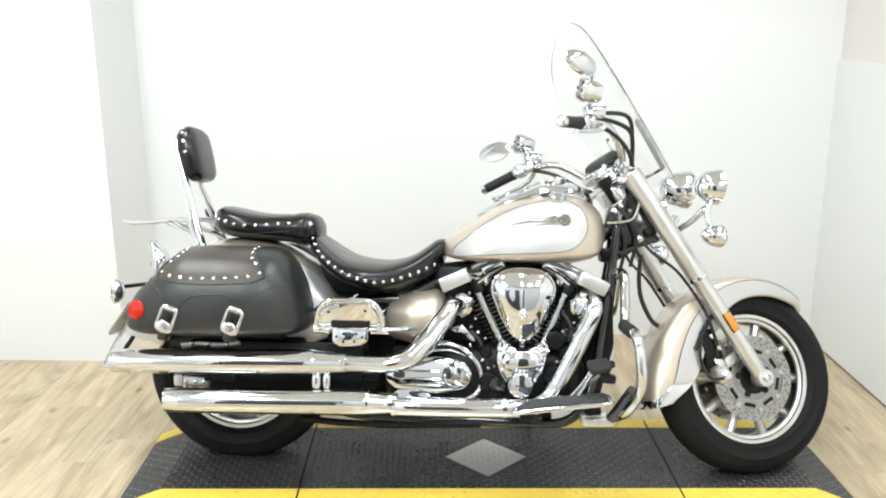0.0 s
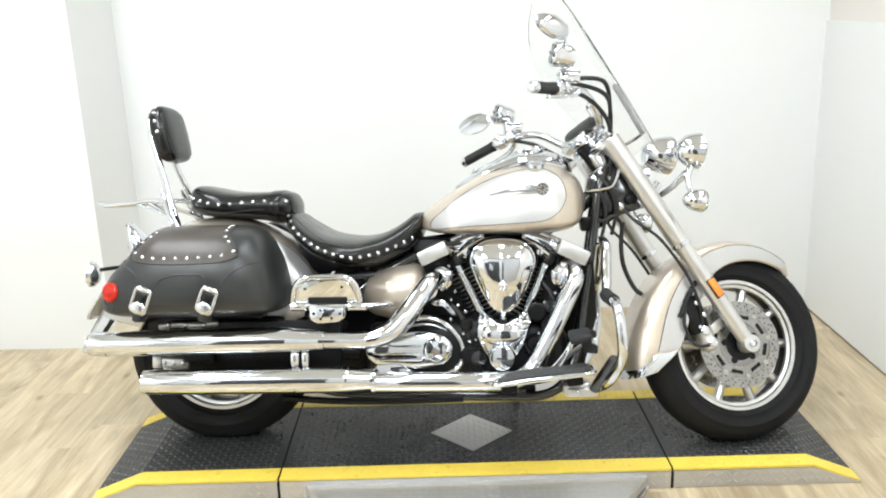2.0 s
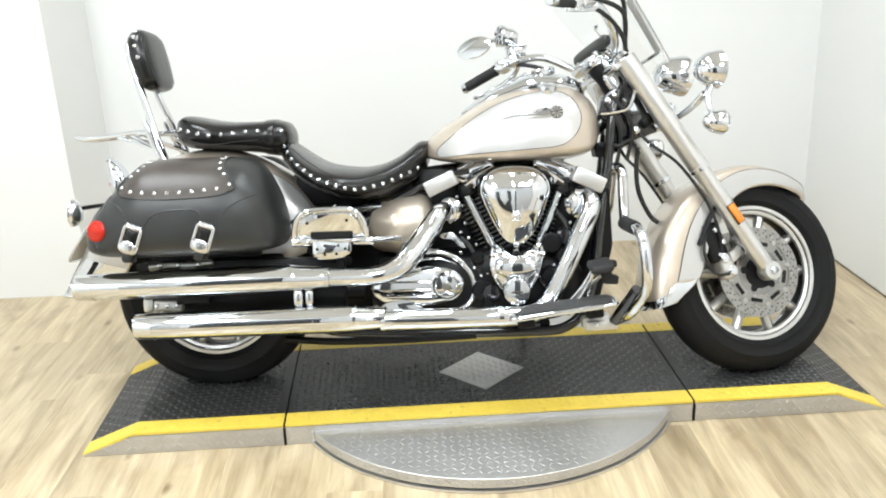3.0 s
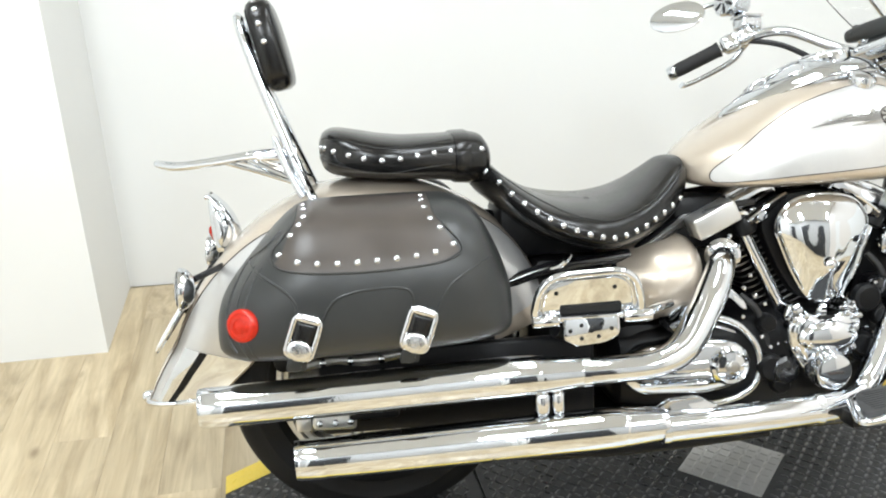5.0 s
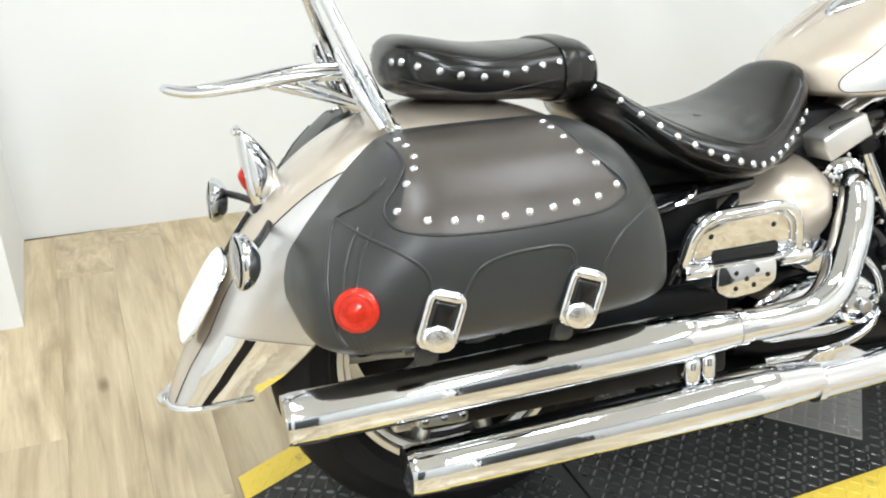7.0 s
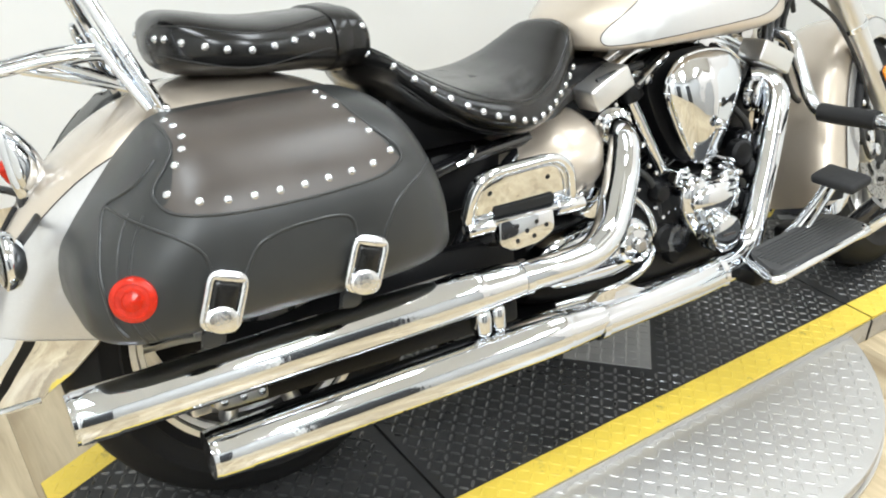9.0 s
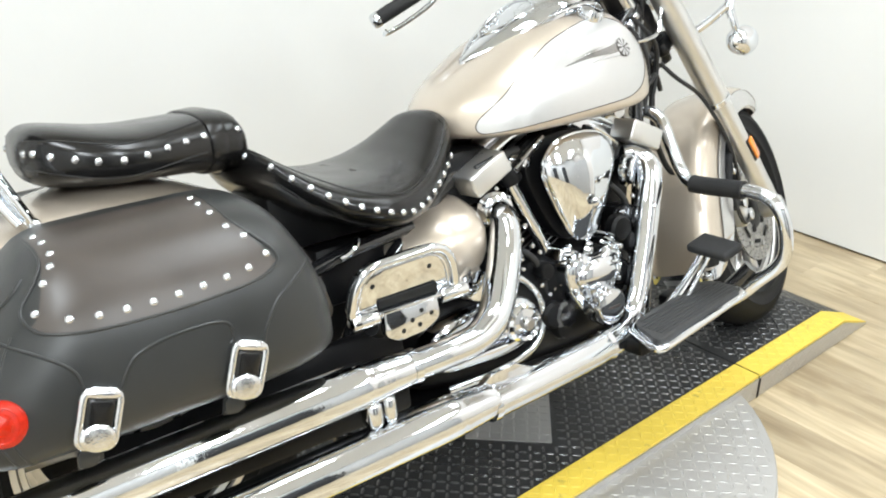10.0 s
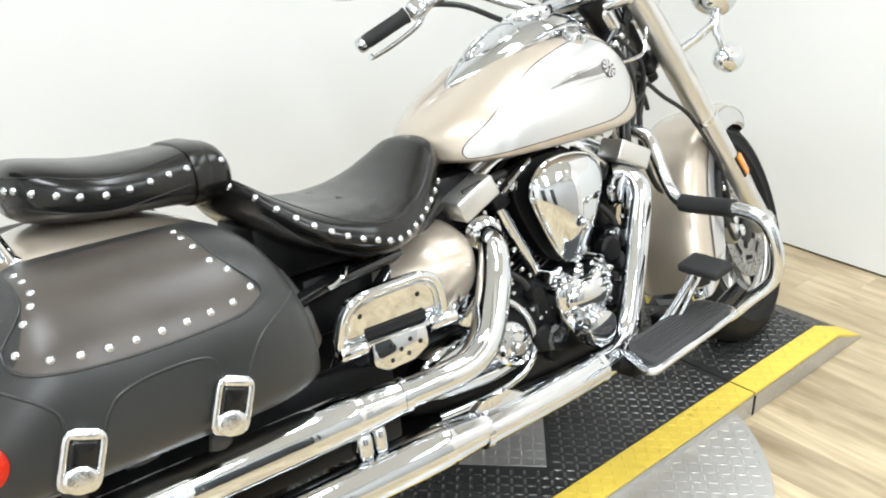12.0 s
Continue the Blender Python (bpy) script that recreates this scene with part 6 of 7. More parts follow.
# rider floorboard, brake pedal and engine guard
def floorboard(sgn):
    m = Matrix.Translation((0.222, sgn * 0.318, 0.266)) @ Matrix.Rotation(radians(-7.0), 4, "Y")
    line = rounded([(-0.150, -0.068), (0.158, -0.052), (0.158, 0.060), (-0.100, 0.060)], 0.03, 5)
    flip = [(x, -z) for x, z in reversed(line)]
    b = part("floorboard", slab(flip, -0.006, 0.006, 0.003, m @ Matrix.Rotation(math.pi / 2, 4, "X")), CHROME, bike, "chrome floorboard with a ribbed rubber mat")
    part("rim", tube([m @ Vector((x, z, 0.0)) for x, z in line], 0.0075, 10, smooth=False, loop=True), CHROME, b)
    part("mat", slab([(x * 0.93 + 0.002, z * 0.88) for x, z in flip], 0.004, 0.015, 0.003, m @ Matrix.Rotation(math.pi / 2, 4, "X")), MAT, b, "worn ribbed rubber mat")
    for k in range(9):
        part("mat_rib", rbox(0.205 if k > 6 else 0.245, 0.0050, 0.0030, 0.001, m @ Matrix.Translation((0.018, -0.044 + 0.01 * k, 0.0155))), MAT, b)
    for x in (-0.10, 0.10):
        part("board_bracket", rbox(0.05, 0.13, 0.035, 0.008, m @ Matrix.Translation((x, -sgn * 0.07, -0.028))), BLACKM, b, "black board bracket")
    return b


floorboard(-1)
part("board_mount", rbox(0.085, 0.05, 0.036, 0.008, pose(0.335, -0.232, 0.212, 0, -8, 0)), SATIN, bike, "bare aluminium board mount")
ped = part("brake_pedal", tube([(0.16, -0.225, 0.215), (0.24, -0.250, 0.262), (0.29, -0.275, 0.320), (0.325, -0.300, 0.384)], [0.008, 0.008, 0.008, 0.009], 10, 8, flat=0.7), CHROME, bike, "chrome brake pedal with a black pad")
pm0 = pose(0.338, -0.318, 0.388, 6, -12, 0)
part("pad", rbox(0.066, 0.104, 0.022, 0.009, pm0, seg=3), GRIP, ped, "black rubber pedal pad")
part("pedal_link", tube([(0.25, -0.275, 0.240), (0.295, -0.295, 0.31), (0.325, -0.318, 0.380)], 0.005, 8), CHROME, ped)
guard_pts = [(0.425, -0.020, 0.658), (0.432, -0.060, 0.660), (0.438, -0.096, 0.640), (0.436, -0.125, 0.580), (0.434, -0.155, 0.522), (0.430, -0.200, 0.497), (0.436, -0.330, 0.494), (0.443, -0.392, 0.475), (0.450, -0.415, 0.420), (0.455, -0.405, 0.345), (0.445, -0.350, 0.290), (0.418, -0.285, 0.236), (0.370, -0.16, 0.190)]
guard = part("engine_guard", tube(guard_pts, 0.0155, 16), CHROME, bike, "chrome engine guard with a black foot rest")
part("guard_peg", tube([(0.4285, -0.190, 0.498), (0.431, -0.225, 0.4955), (0.434, -0.290, 0.495), (0.436, -0.325, 0.494)], 0.0205, 16), GRIP, guard, "black rubber foot rest sleeve")
part("guard_foot", rbox(0.098, 0.04, 0.030, 0.008, pose(0.350, -0.245, 0.204, 0, -2, 0), seg=3), SATIN, guard, "bare aluminium clamp")
bolt(guard, 0.335, -0.266, 0.204, (0, -1, 0), cap_mesh, "cap", 0.7)
part("guard_strut", tube([(0.384, -0.262, 0.214), (0.412, -0.290, 0.262), (0.440, -0.335, 0.320)], [0.015, 0.018, 0.017], 12, 5), GLOSSB, guard, "black lower strut")
part("guard_tube", tube([(p[0], -p[1], p[2]) for p in guard_pts], 0.0155, 16), CHROME, guard)
part("engine_mount", slab(rounded([(0.30, 0.22), (0.36, 0.22), (0.41, 0.42), (0.40, 0.60), (0.37, 0.60), (0.345, 0.42)], 0.012, 3), -0.07, -0.085, 0.003), BLACKM, bike, "black front engine mount")
part("neck_cover", slab(rounded([(0.402, 0.702), (0.422, 0.698), (0.488, 0.741), (0.560, 0.765), (0.484, 0.905), (0.440, 0.918), (0.385, 0.875), (0.378, 0.815), (0.402, 0.800)], 0.010, 3), 0.040, -0.040, 0.008), GLOSSB, bike, "black steering neck cover")
for pts in ([(0.395, -0.055, 0.86), (0.43, -0.066, 0.80), (0.44, -0.062, 0.74), (0.425, -0.058, 0.66)], [(0.41, -0.05, 0.88), (0.46, -0.068, 0.82), (0.475, -0.060, 0.76), (0.46, -0.052, 0.68)], [(0.40, -0.05, 0.74), (0.43, -0.070, 0.725), (0.47, -0.06, 0.74), (0.50, -0.045, 0.70)]):
    part("cable", tube(pts, 0.006, 8), PLASTIC, bike, "black wiring sleeve")
part("neck_rod", tube([(0.378, -0.070, 0.823), (0.43, -0.080, 0.828), (0.463, -0.080, 0.842), (0.484, -0.074, 0.896)], 0.0045, 8), CHROME, bike, "thin chrome rod at the steering neck")
for x, z, r in ((0.405, 0.862, 0.012), (0.425, 0.880, 0.009), (0.415, 0.845, 0.008), (0.490, 0.772, 0.012)):
    part("neck_bolt", lathe([(r, 0), (r, 0.012), (r * 0.6, 0.016), (r * 0.1, 0.017)], 14, axis_y(x, -0.040, z)), CHROME, bike, "small chrome bolt at the steering neck")
part("neck_plate", slab(rounded([(0.365, 0.690), (0.425, 0.700), (0.425, 0.735), (0.360, 0.738)], 0.008, 3), 0.05, -0.05, 0.004), BLACKM, bike, "black bracket under the tank nose")
teeth = part("pedal_rest", slab(rounded([(0.352, 0.330), (0.394, 0.328), (0.396, 0.352), (0.376, 0.356), (0.378, 0.376), (0.392, 0.380), (0.390, 0.398), (0.360, 0.400), (0.350, 0.38)], 0.006, 3), -0.285, -0.262, 0.003), GRIP, bike, "black rubber rest behind the pedal")
part("rest_arm", tube([(0.262, -0.255, 0.262), (0.300, -0.268, 0.312), (0.345, -0.274, 0.352)], [0.010, 0.013, 0.010], 10, 5, flat=0.5), SATIN, teeth, "bare metal arm")
stand = part("side_stand", tube([(0.10, 0.17, 0.17), (0.14, 0.26, 0.10), (0.17, 0.345, 0.075 - 0.022)], 0.011, 10), GLOSSB, bike, "black side stand")
part("stand_foot", rbox(0.07, 0.05, 0.008, 0.002, pose(0.175, 0.352, 0.078, 12, 0, 0)), GLOSSB, stand)

# ---- steered front end ----
F0 = FW
perp = Vector((math.cos(RAKE), 0, math.sin(RAKE)))


def on_fork(s, off=0.0, y=0.0):
    """A place s metres up the fork from the axle, off ahead of its line."""
    return F0 + STEM * s + perp * off + Vector((0, y, 0))


for sgn in (-1, 1):
    y = sgn * 0.122
    leg = part("fork_leg", tube([on_fork(-0.02, 0, y), on_fork(0.02, 0, y), on_fork(0.06, 0, y), on_fork(0.36, 0, y), on_fork(0.385, 0, y)], [0.016, 0.025, 0.026, 0.028, 0.0285], 24, 6, smooth=False), SATIN, bike, "satin aluminium fork leg", STEER)
    part("fork_cover", tube([on_fork(0.385, 0, y), on_fork(0.40, 0, y), on_fork(0.80, 0, y)], [0.031, 0.032, 0.032], 24, 6, smooth=False), SATIN, leg, "satin metal fork cover")
    part("cover_ring", lathe([(0.029, -0.008), (0.0335, -0.006), (0.0335, 0.006), (0.029, 0.008)], 28, along(on_fork(0.39, 0, y), STEM), close=True), CHROME, leg)
    part("axle_clamp", lathe([(0.026, -0.028), (0.029, -0.024), (0.029, 0.020), (0.027, 0.0235), (0.018, 0.0245)], 24, axis_y(F0.x, y, F0.z, sgn)), SATIN, leg)
    part("axle_bolt", lathe([(0.015, 0.0), (0.015, 0.008), (0.011, 0.010), (0.009, 0.003), (0.001, 0.002)], 6 if sgn < 0 else 16, axis_y(F0.x, y + sgn * 0.024, F0.z, sgn)), CHROME, leg)
    rfl = part("fork_reflector", rbox(0.024, 0.008, 0.064, 0.004, Matrix.Translation(on_fork(0.215, 0.0, y + sgn * 0.030)) @ Matrix.Rotation(-RAKE, 4, "Y")), AMBER, leg, "amber side reflector")
    part("reflector_backing", rbox(0.030, 0.008, 0.070, 0.003, Matrix.Translation(on_fork(0.215, 0.0, y + sgn * 0.0245)) @ Matrix.Rotation(-RAKE, 4, "Y")), PLASTIC, rfl)
    cal = part("brake_caliper", rbox(0.050, 0.050, 0.092, 0.014, Matrix.Translation(on_fork(0.092, -0.092, sgn * 0.076)) @ Matrix.Rotation(-RAKE + radians(14), 4, "Y"), seg=3), SATIN, bike, "cast aluminium brake caliper", STEER)
    for s in (0.070, 0.115):
        part("piston_cap", lathe([(0.016, 0), (0.016, 0.008), (0.012, 0.011), (0.001, 0.011)], 24, along(on_fork(s, -0.092, sgn * 0.100), (0, sgn, 0))), CHROME, cal)
    part("caliper_bracket", rbox(0.075, 0.018, 0.034, 0.006, Matrix.Translation(on_fork(0.10, -0.055, sgn * 0.085)) @ Matrix.Rotation(-RAKE, 4, "Y")), SATIN, cal)
    part("caliper_rear", rbox(0.070, 0.046, 0.130, 0.014, Matrix.Translation(on_fork(0.175, -0.085, sgn * 0.080)) @ Matrix.Rotation(-RAKE + radians(16), 4, "Y"), seg=3), BLACKM, cal, "black caliper body")
    for s in (0.160, 0.205):
        part("cap", cap_mesh, None, cal, m=along(on_fork(s, -0.066, sgn * 0.103), (0, sgn, 0)))
    bolt(cal, *on_fork(0.135, -0.10, sgn * 0.103), (0, sgn, 0))
    part("fender_stay", tube([on_fork(0.26, -0.02, sgn * 0.104), on_fork(0.24, -0.07, sgn * 0.106), on_fork(0.20, -0.14, sgn * 0.104)], [0.010, 0.013, 0.010], 10, 5, flat=0.6), BLACKM, cal, "black fender stay")
    part("caliper_hose", tube([on_fork(0.22, -0.10, sgn * 0.108), on_fork(0.17, -0.145, sgn * 0.112), on_fork(0.10, -0.150, sgn * 0.108), on_fork(0.07, -0.11, sgn * 0.104)], 0.0055, 8), PLASTIC, cal, "black hose loop")
    part("brake_hose", tube([on_fork(0.13, -0.09, sgn * 0.10), on_fork(0.20, -0.060, sgn * 0.112), on_fork(0.30, -0.042, sgn * 0.118), on_fork(0.44, -0.046, sgn * 0.112), on_fork(0.54, -0.075, sgn * 0.09), on_fork(0.62, -0.07, sgn * 0.06)], 0.0052, 8), PLASTIC, bike, "black brake hose", STEER)

for s, th in ((0.60, 0.034), (0.795, 0.030)):
    part("fork_clamp", rbox(0.075, 0.27 if s > 0.7 else 0.19, th, 0.012, Matrix.Translation(on_fork(s, -0.02, 0)) @ Matrix.Rotation(-RAKE, 4, "Y"), seg=3), CHROME if s > 0.7 else BLACKM, bike, "fork clamp", STEER)
for sgn in (-1, 1):
    part("clamp_cap", lathe([(0.024, 0), (0.024, 0.010), (0.016, 0.016), (0.001, 0.017)], 24, along(on_fork(0.808, 0, sgn * 0.122), STEM)), CHROME, bike, "chrome fork cap", STEER)

part("bar_clamp", rbox(0.085, 0.155, 0.040, 0.016, Matrix.Translation(on_fork(0.845, -0.035, 0)) @ Matrix.Rotation(-RAKE, 4, "Y"), seg=3), CHROME, bike, "chrome handlebar clamp", STEER)
part("stem_cover", rbox(0.070, 0.150, 0.130, 0.020, Matrix.Translation(on_fork(0.735, -0.030, 0)) @ Matrix.Rotation(-RAKE, 4, "Y"), seg=3), CHROME, bike, "chrome cover between the fork clamps", STEER)
# handlebar and its fittings
def mirror_pose(c, n):
    n = n.normalized()
    side = Vector((0, 0, 1)).cross(n).normalized()
    up2 = n.cross(side)
    return Matrix(((side.x * 1.85, up2.x, n.x, c.x), (side.y * 1.85, up2.y, n.y, c.y), (side.z * 1.85, up2.z, n.z, c.z), (0, 0, 0, 1)))


bar_pts = [(0.078, -0.406, 1.034), (0.165, -0.325, 1.060), (0.215, -0.288, 1.076), (0.300, -0.238, 1.078), (0.372, -0.165, 1.022), (0.395, -0.09, 0.985), (0.400, 0, 0.980), (0.395, 0.09, 0.985), (0.372, 0.165, 1.022), (0.300, 0.238, 1.078), (0.215, 0.288, 1.074), (0.165, 0.325, 1.055), (0.080, 0.409, 1.015)]
hb = part("handlebar", tube(bar_pts, 0.0125, 14, 10), CHROME, bike, "wide chrome handlebar", STEER)
for y in (-0.06, 0.06):
    part("riser", tube([on_fork(0.80, -0.03, y), on_fork(0.86, -0.03, y), (0.402, y, 0.985)], [0.020, 0.018, 0.020], 16, 4, smooth=False), CHROME, hb)
for sgn in (-1, 1):
    g0, g1 = Vector((0.080, 0.409, 1.015)) if sgn > 0 else Vector((0.078, -0.406, 1.034)), Vector((0.165, sgn * 0.325, 1.055 if sgn > 0 else 1.060))
    d = (g1 - g0).normalized()
    grip = part("grip", tube([g0 + d * 0.004, g0.lerp(g1, 0.15), g0.lerp(g1, 0.9), g1], [0.0165, 0.0178, 0.0178, 0.0205], 18, 6, smooth=False), GRIP, hb, "ribbed black rubber grip")
    part("grip_end", lathe([(0.0185, 0), (0.0185, 0.014), (0.014, 0.020), (0.006, 0.022), (0.001, 0.022)], 20, along(g0 + d * 0.006, -d)), CHROME, grip, "chrome grip end")
    c1 = g1 + d * 0.028
    sw = part("switch_box", rbox(0.048, 0.044, 0.046, 0.012, along(c1, d), seg=3), CHROME, hb, "chrome switch housing")
    part("button", rbox(0.014, 0.012, 0.006, 0.002, along(c1 + Vector((-0.022, 0, 0.010)), (-1, 0, 0.3))), PLASTIC, sw)
    part("button", rbox(0.010, 0.010, 0.006, 0.002, along(c1 + Vector((-0.020, 0, -0.012)), (-1, 0, -0.2))), REDLENS if sgn < 0 else PLASTIC, sw)
    c2 = c1 + d * 0.034
    per = part("lever_perch", rbox(0.040, 0.038, 0.040, 0.010, along(c2 + Vector((0.008, 0, 0.004)), d), seg=3), CHROME, hb, "chrome lever perch")
    part("reservoir", rbox(0.062, 0.046, 0.030, 0.008, Matrix.Translation(c2 + Vector((0.020, sgn * 0.004, 0.034))), seg=3), CHROME, per, "chrome fluid reservoir")
    part("reservoir_cap", rbox(0.066, 0.050, 0.008, 0.003, Matrix.Translation(c2 + Vector((0.020, sgn * 0.004, 0.052)))), CHROME, per)
    lv = c2 + Vector((0.030, sgn * 0.010, -0.006))
    part("lever", tube([lv, lv + Vector((0.005, sgn * 0.035, -0.010)), g1 + Vector((0.058, sgn * 0.020, -0.022)), g0.lerp(g1, 0.45) + Vector((0.062, sgn * 0.010, -0.026)), g0 + Vector((0.048, sgn * 0.012, -0.030)), g0 + Vector((0.030, sgn * 0.012, -0.030))], [0.009, 0.009, 0.0085, 0.0075, 0.0065, 0.009], 12, 6, flat=0.65), CHROME, hb, "chrome hand lever")
    # mirror
    st = c2 + Vector((0.022, 0, 0.05))
    mc = Vector((0.122, 0.425, 1.164)) if sgn > 0 else Vector((0.145, -0.405, 1.226))
    fc = Vector((0.178, 0.298, 1.168)) if sgn > 0 else Vector((0.166, -0.355, 1.155))
    mirr = part("mirror", tube([st, st.lerp(fc, 0.5) + Vector((0.012, 0, 0)), fc + Vector((0.03, 0, 0.0)), fc.lerp(mc, 0.5) + Vector((0.03, 0, 0.012)), mc + Vector((0.012, 0, 0))], [0.0075, 0.0075, 0.008, 0.006, 0.008], 10, 8), CHROME, hb, "chrome oval mirror")
    mc = mc + (Vector((-0.004, 0, -0.006)) if sgn < 0 else Vector((0, 0, 0)))
    mm = mirror_pose(mc, Vector((-1, -0.75, 0.16)) if sgn > 0 else Vector((-0.5, 0.85, -0.12)))
    mm = mm @ (Matrix.Scale(0.88, 4) if sgn < 0 else Matrix.Diagonal((0.90, 0.90, 0.9, 1)))
    back = lathe([(0.004, -0.030), (0.022, -0.026), (0.038, -0.014), (0.044, 0.0), (0.0435, 0.004), (0.0415, 0.005)], 36, mm)
    part("mirror_shell", back, CHROME, mirr)
    part("mirror_glass", lathe([(0.0415, 0.0035), (0.0410, 0.0046), (0.001, 0.0046)], 36, mm), MIRROR, mirr, "mirror glass")
    fn = (-1, -0.12, 0.12) if sgn > 0 else (-1, 0, 0.15)
    fan = part("bar_ornament", lathe([(0.010, -0.062), (0.026, -0.056), (0.034, -0.036), (0.032, -0.022), (0.037, -0.010), (0.038, 0.006), (0.033, 0.010)], 32, along(fc, fn)), CHROME, hb, "round chrome fan-faced cover on the bar")
    for k in range(12):
        a = 2 * math.pi * k / 12
        blade = rbox(0.026, 0.008, 0.004, 0.001, along(fc, fn) @ Matrix.Rotation(a, 4, "Z") @ Matrix.Translation((0.0185, 0, 0.0095)))
        part("blade", blade, PLASTIC if k % 2 else CHROME, fan)

for pts in ([(0.200, -0.305, 1.085), (0.27, -0.262, 1.118), (0.375, -0.22, 1.125), (0.428, -0.13, 1.06), (0.445, -0.085, 0.97), (0.465, -0.075, 0.86)],
            [(0.205, -0.300, 1.08), (0.29, -0.245, 1.103), (0.395, -0.19, 1.086), (0.428, -0.12, 1.00), (0.440, -0.09, 0.90)],
            [(0.21, -0.295, 1.07), (0.31, -0.235, 1.065), (0.40, -0.17, 1.015), (0.435, -0.10, 0.94), (0.44, -0.07, 0.86)],
            [(0.21, 0.295, 1.07), (0.29, 0.245, 1.045), (0.37, 0.19, 0.985), (0.42, 0.10, 0.935), (0.44, 0.06, 0.86)]):
    part("cable", tube(pts, 0.0072, 8), PLASTIC, hb, "black control cable")
part("cable", tube([(0.50, -0.02, 0.72), (0.495, -0.02, 0.64), (0.505, -0.02, 0.57), (0.54, -0.02, 0.50), (0.575, -0.02, 0.475)], 0.0075, 8), PLASTIC, bike, "black control cable")

# lamps
hm = along((0.682, 0, 0.955), (1, 0, -0.05)) @ Matrix.Scale(0.76, 4)
lamp = part("headlamp", lathe([(0.010, -0.115), (0.045, -0.105), (0.072, -0.065), (0.083, -0.015), (0.086, 0.0), (0.086, 0.012), (0.078, 0.016)], 40, hm), CHROME, bike, "chrome round headlamp", STEER)
part("reflector_bowl", lathe([(0.077, 0.012), (0.060, -0.02), (0.03, -0.04), (0.005, -0.045)], 36, hm), CHROME, lamp)
part("lens", lathe([(0.079, 0.012), (0.076, 0.019), (0.045, 0.027), (0.001, 0.030)], 40, hm), LENS, lamp, "clear lamp glass")
part("lamp_bracket", tube([on_fork(0.60, 0.02, 0), (0.60, 0, 0.81), (0.645, 0, 0.855)], 0.016, 12), CHROME, bike, "chrome headlamp bracket", STEER)
part("light_bar", tube([(0.640, -0.20, 0.845), (0.625, -0.14, 0.815), (0.600, -0.06, 0.790), (0.598, 0, 0.785), (0.600, 0.06, 0.790), (0.625, 0.14, 0.815), (0.640, 0.20, 0.845)], 0.0105, 12), CHROME, bike, "chrome bar carrying lamps and signals", STEER)
for sgn in (-1, 1):
    pm = along((0.676, sgn * 0.208, 0.918), (1, sgn * 0.05, -0.03)) @ Matrix.Diagonal((1.12, 1.12, 1.0, 1))
    pl = part("passing_lamp", lathe([(0.006, -0.062), (0.026, -0.056), (0.043, -0.032), (0.050, 0.0), (0.052, 0.010), (0.047, 0.014)], 36, pm), CHROME, bike, "chrome passing lamp", STEER)
    part("lens", lathe([(0.048, 0.010), (0.044, 0.017), (0.02, 0.022), (0.001, 0.023)], 36, pm), LENS, pl, "clear lamp glass")
    part("lamp_stem", tube([(0.660, sgn * 0.205, 0.865), (0.650, sgn * 0.203, 0.845), (0.648, sgn * 0.202, 0.815)], [0.013, 0.011, 0.010], 12), CHROME, pl)
    sm = along((0.678, sgn * 0.203, 0.757), (1, sgn * 0.05, -0.03))
    sg = part("front_signal", lathe([(0.004, -0.052), (0.018, -0.044), (0.031, -0.022), (0.037, 0.002), (0.037, 0.014), (0.033, 0.017)], 32, sm), CHROME, bike, "chrome bullet turn signal", STEER)
    part("lens", lathe([(0.034, 0.014), (0.031, 0.022), (0.016, 0.028), (0.001, 0.029)], 32, sm), LENS, sg, "clear lens")
    part("signal_stem", tube([(0.648, sgn * 0.204, 0.825), (0.650, sgn * 0.205, 0.80), (0.655, sgn * 0.205, 0.785)], 0.009, 10), CHROME, sg)

# windscreen
rows_w = []
for i in range(15):
    v = i / 14
    lo, hi = Vector((0.590, 0, 0.968)), Vector((0.252, 0, 1.500))
    c = lo.lerp(hi, v)
    w = 0.145 + 0.075 * math.sin(min(1, v * 1.6) * math.pi / 2)
    if v > 0.6:
        w *= math.sqrt(max(0.02, 1 - ((v - 0.6) / 0.42) ** 2))
    row = []
    for j in range(21):
        u = -1 + j / 10
        row.append(c + Vector((-0.055 * (u * w / 0.22) ** 2, u * w, -0.02 * (u * w / 0.22) ** 2)))
    rows_w.append(row)
nrm = Vector((0.84, 0, 0.54))
bm = bmesh.new()
loops = [r + [p - nrm * 0.004 for p in reversed(r)] for r in rows_w]
skin(bm, loops)
bmesh.ops.recalc_face_normals(bm, faces=bm.faces)
screen = part("windscreen", bm, SHIELD, bike, "clear acrylic windscreen on chrome brackets", STEER)
screen.visible_shadow = False
for sgn in (-1, 1):
    col = 4 if sgn < 0 else 16
    part("screen_bracket", tube([rows_w[1][col] - nrm * 0.008, rows_w[3][col] - nrm * 0.008, rows_w[5][col] - nrm * 0.008], 0.0055, 10, flat=0.6), CHROME, screen, "chrome screen bracket")
    for r in (1, 3, 5):
        bolt(screen, *(rows_w[r][col] + nrm * 0.002), nrm, cap_mesh, "cap", 0.7)
pouch = Body([(-0.135, 0, 0.010, -0.012, 0.012), (-0.127, 0, 0.019, -0.023, 0.023), (-0.05, 0, 0.025, -0.030, 0.030), (0.05, 0, 0.025, -0.030, 0.030), (0.127, 0, 0.019, -0.023, 0.023), (0.135, 0, 0.010, -0.012, 0.012)], e=2.8)
bm = pouch.mesh(24, 28)
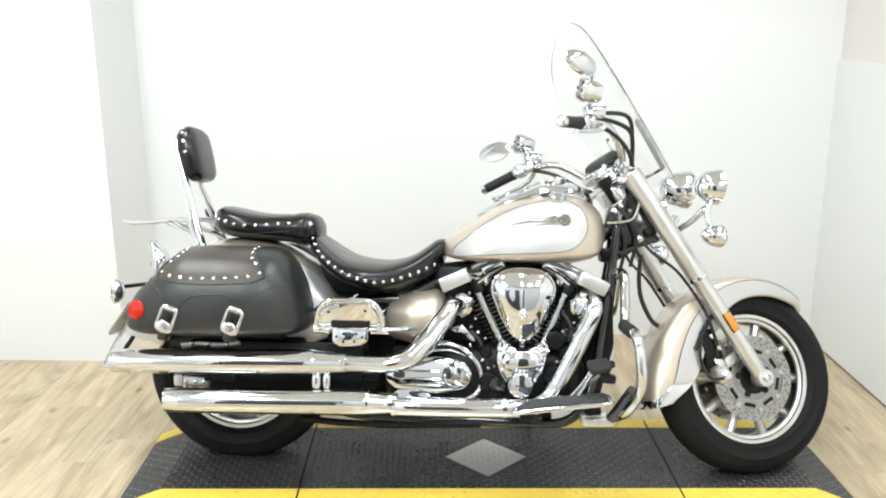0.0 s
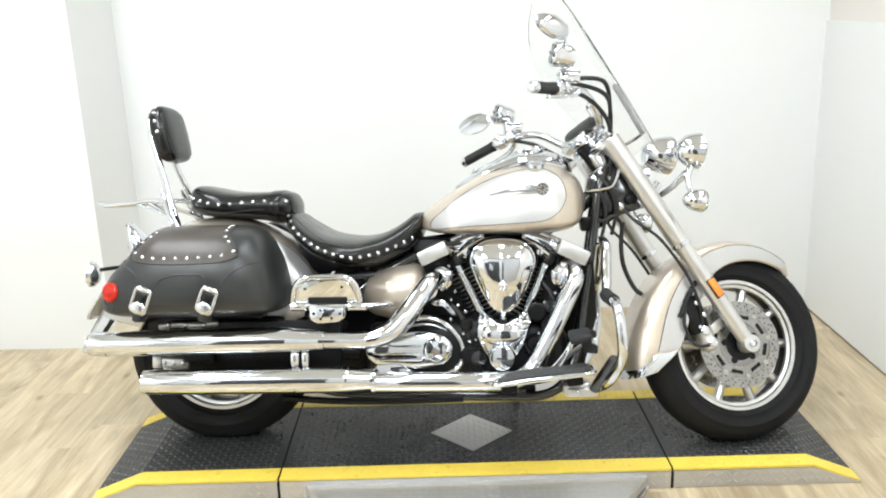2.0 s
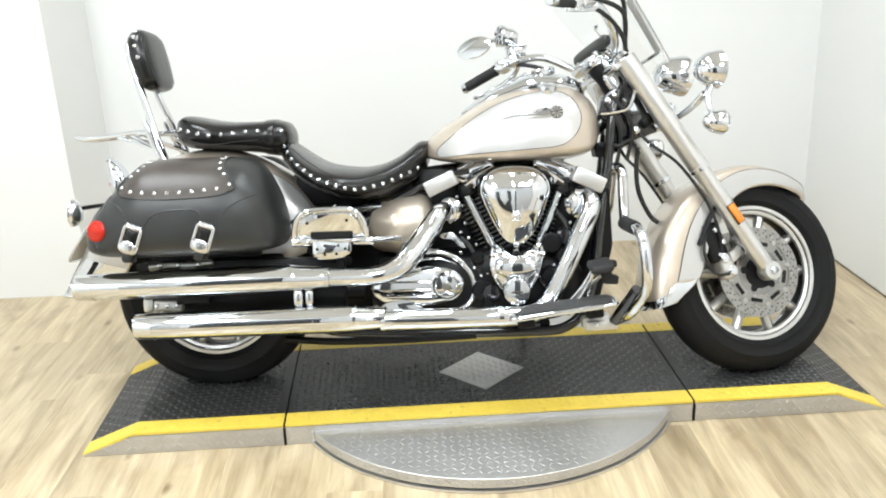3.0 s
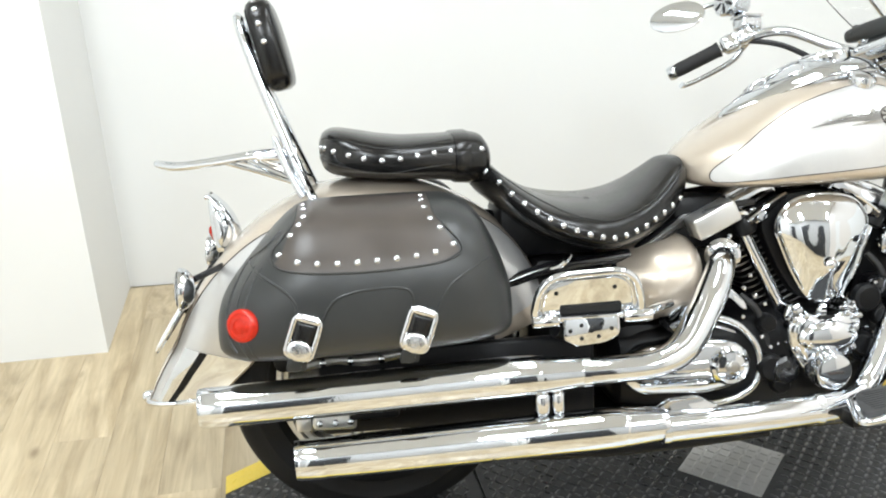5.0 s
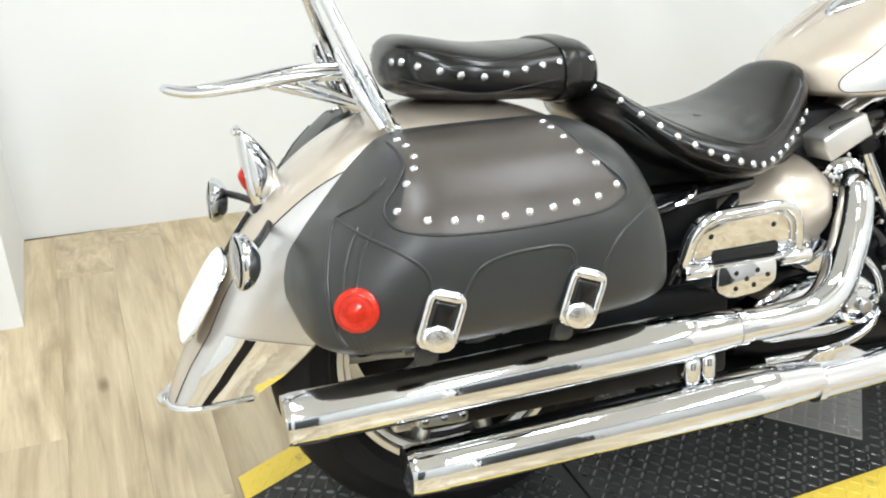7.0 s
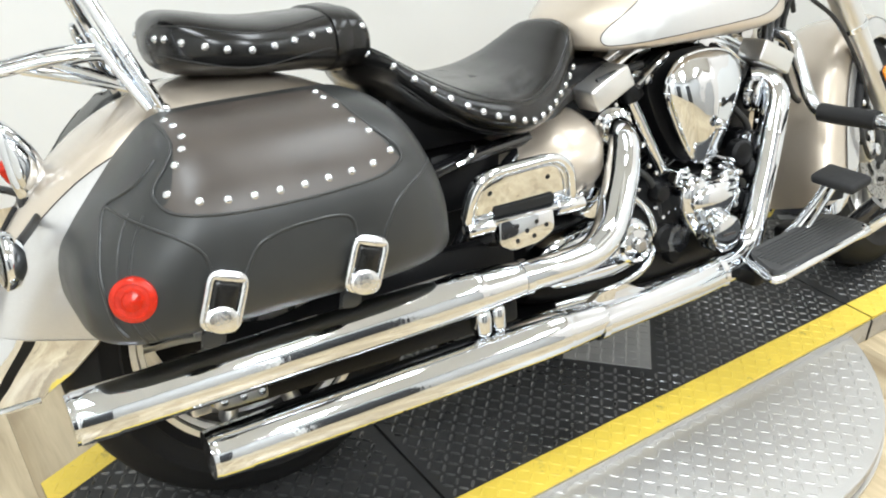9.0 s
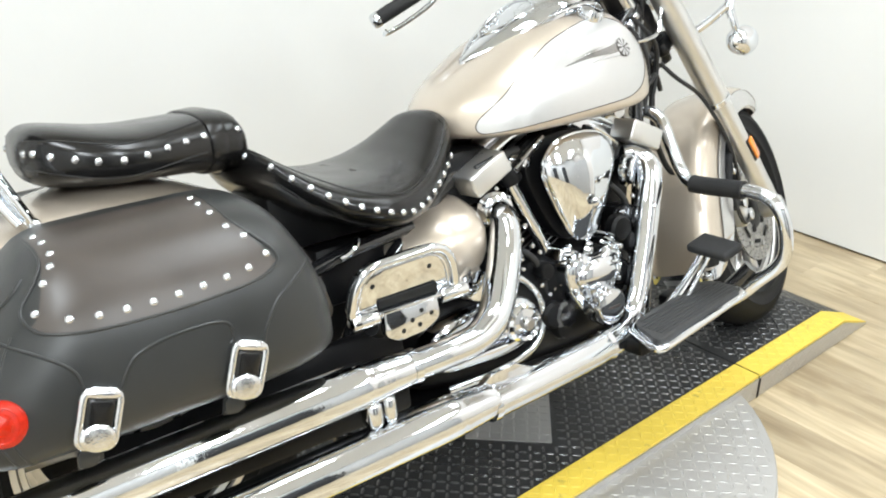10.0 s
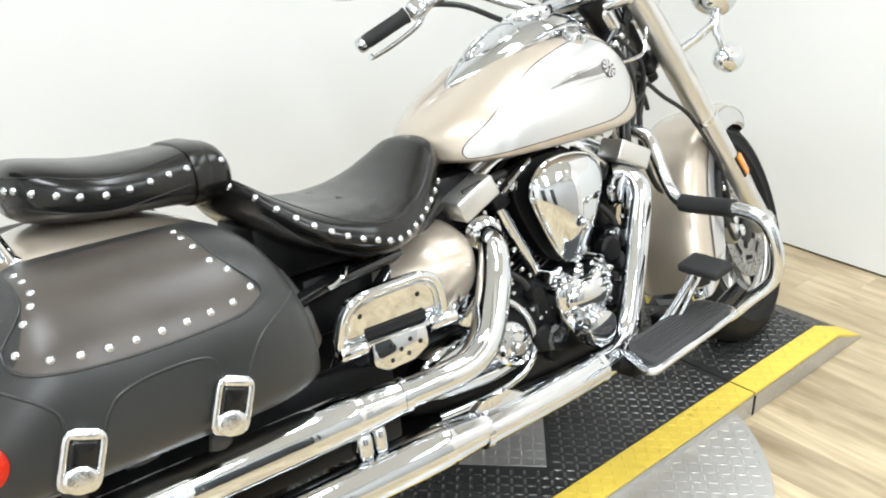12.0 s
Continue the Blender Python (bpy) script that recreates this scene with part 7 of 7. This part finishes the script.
bmesh.ops.transform(bm, matrix=Matrix.Translation((0.374, 0, 1.030)) @ Matrix.Diagonal((0.72, 0.9, 0.66, 1)) @ Matrix.Rotation(math.pi / 2, 4, "Z"), verts=bm.verts)
bag2 = part("screen_pouch", bm, BAGL, screen, "black leather screen pouch")
for y in (-0.09, 0.09):
    part("pouch_strap", tube([(0.354, y, 1.03), (0.374, y, 1.052), (0.394, y, 1.03)], 0.004, 8, flat=0.4), PIPING, bag2)
for c0, c1 in ((1, 4),):
    strip = []
    for i in range(1, 6):
        o = [rows_w[i][c] - nrm * 0.009 for c in range(c0, c1 + 1)]
        strip.append(o + [p - nrm * 0.003 for p in reversed(o)])
    bm = skin(bmesh.new(), strip)
    bmesh.ops.recalc_face_normals(bm, faces=bm.faces)
    part("screen_strut", bm, DARKCHROME, screen, "smoked metal strut behind the screen")
part("screen_cross", tube([rows_w[1][4] + nrm * 0.004, rows_w[1][10] + nrm * 0.004, rows_w[1][16] + nrm * 0.004], 0.006, 8), CHROME, screen, "chrome cross strip")

# ---- floor planks, last ----
PW, PL = 0.152, 1.22
plank_meshes = []
for k in range(4):
    b = bmesh.new()
    bmesh.ops.create_cube(b, size=1.0, matrix=Matrix.Diagonal((PW - 0.0003, PL - 0.0003, 0.005, 1)))
    bmesh.ops.bevel(b, geom=[e for e in b.edges if e.verts[0].co.z > 0 and e.verts[1].co.z > 0], offset=0.0004, segments=1, affect="EDGES")
    plank_meshes.append(shape("plank", b, OAK, 30))
rnd = random.Random(5)
nx = int((RIGHT - LEFT) / PW) + 1
count = 0
for i in range(nx):
    x = RIGHT - PW * (i + 0.5)
    y = BACK + PL * (rnd.random() - 0.45)
    while y > FRONT - PL:
        lo, hi = max(y - PL / 2, FRONT - 0.05), min(y + PL / 2, (COLY if x < COLX - 0.2 else BACK) + 0.06)
        if hi - lo > 0.02:
            count += 1
            part("plank", plank_meshes[count % 4], None, floor, m=pose(x, (lo + hi) / 2, -0.0025) @ Matrix.Diagonal((1, (hi - lo) / PL, 1, 1)))
        y -= PL
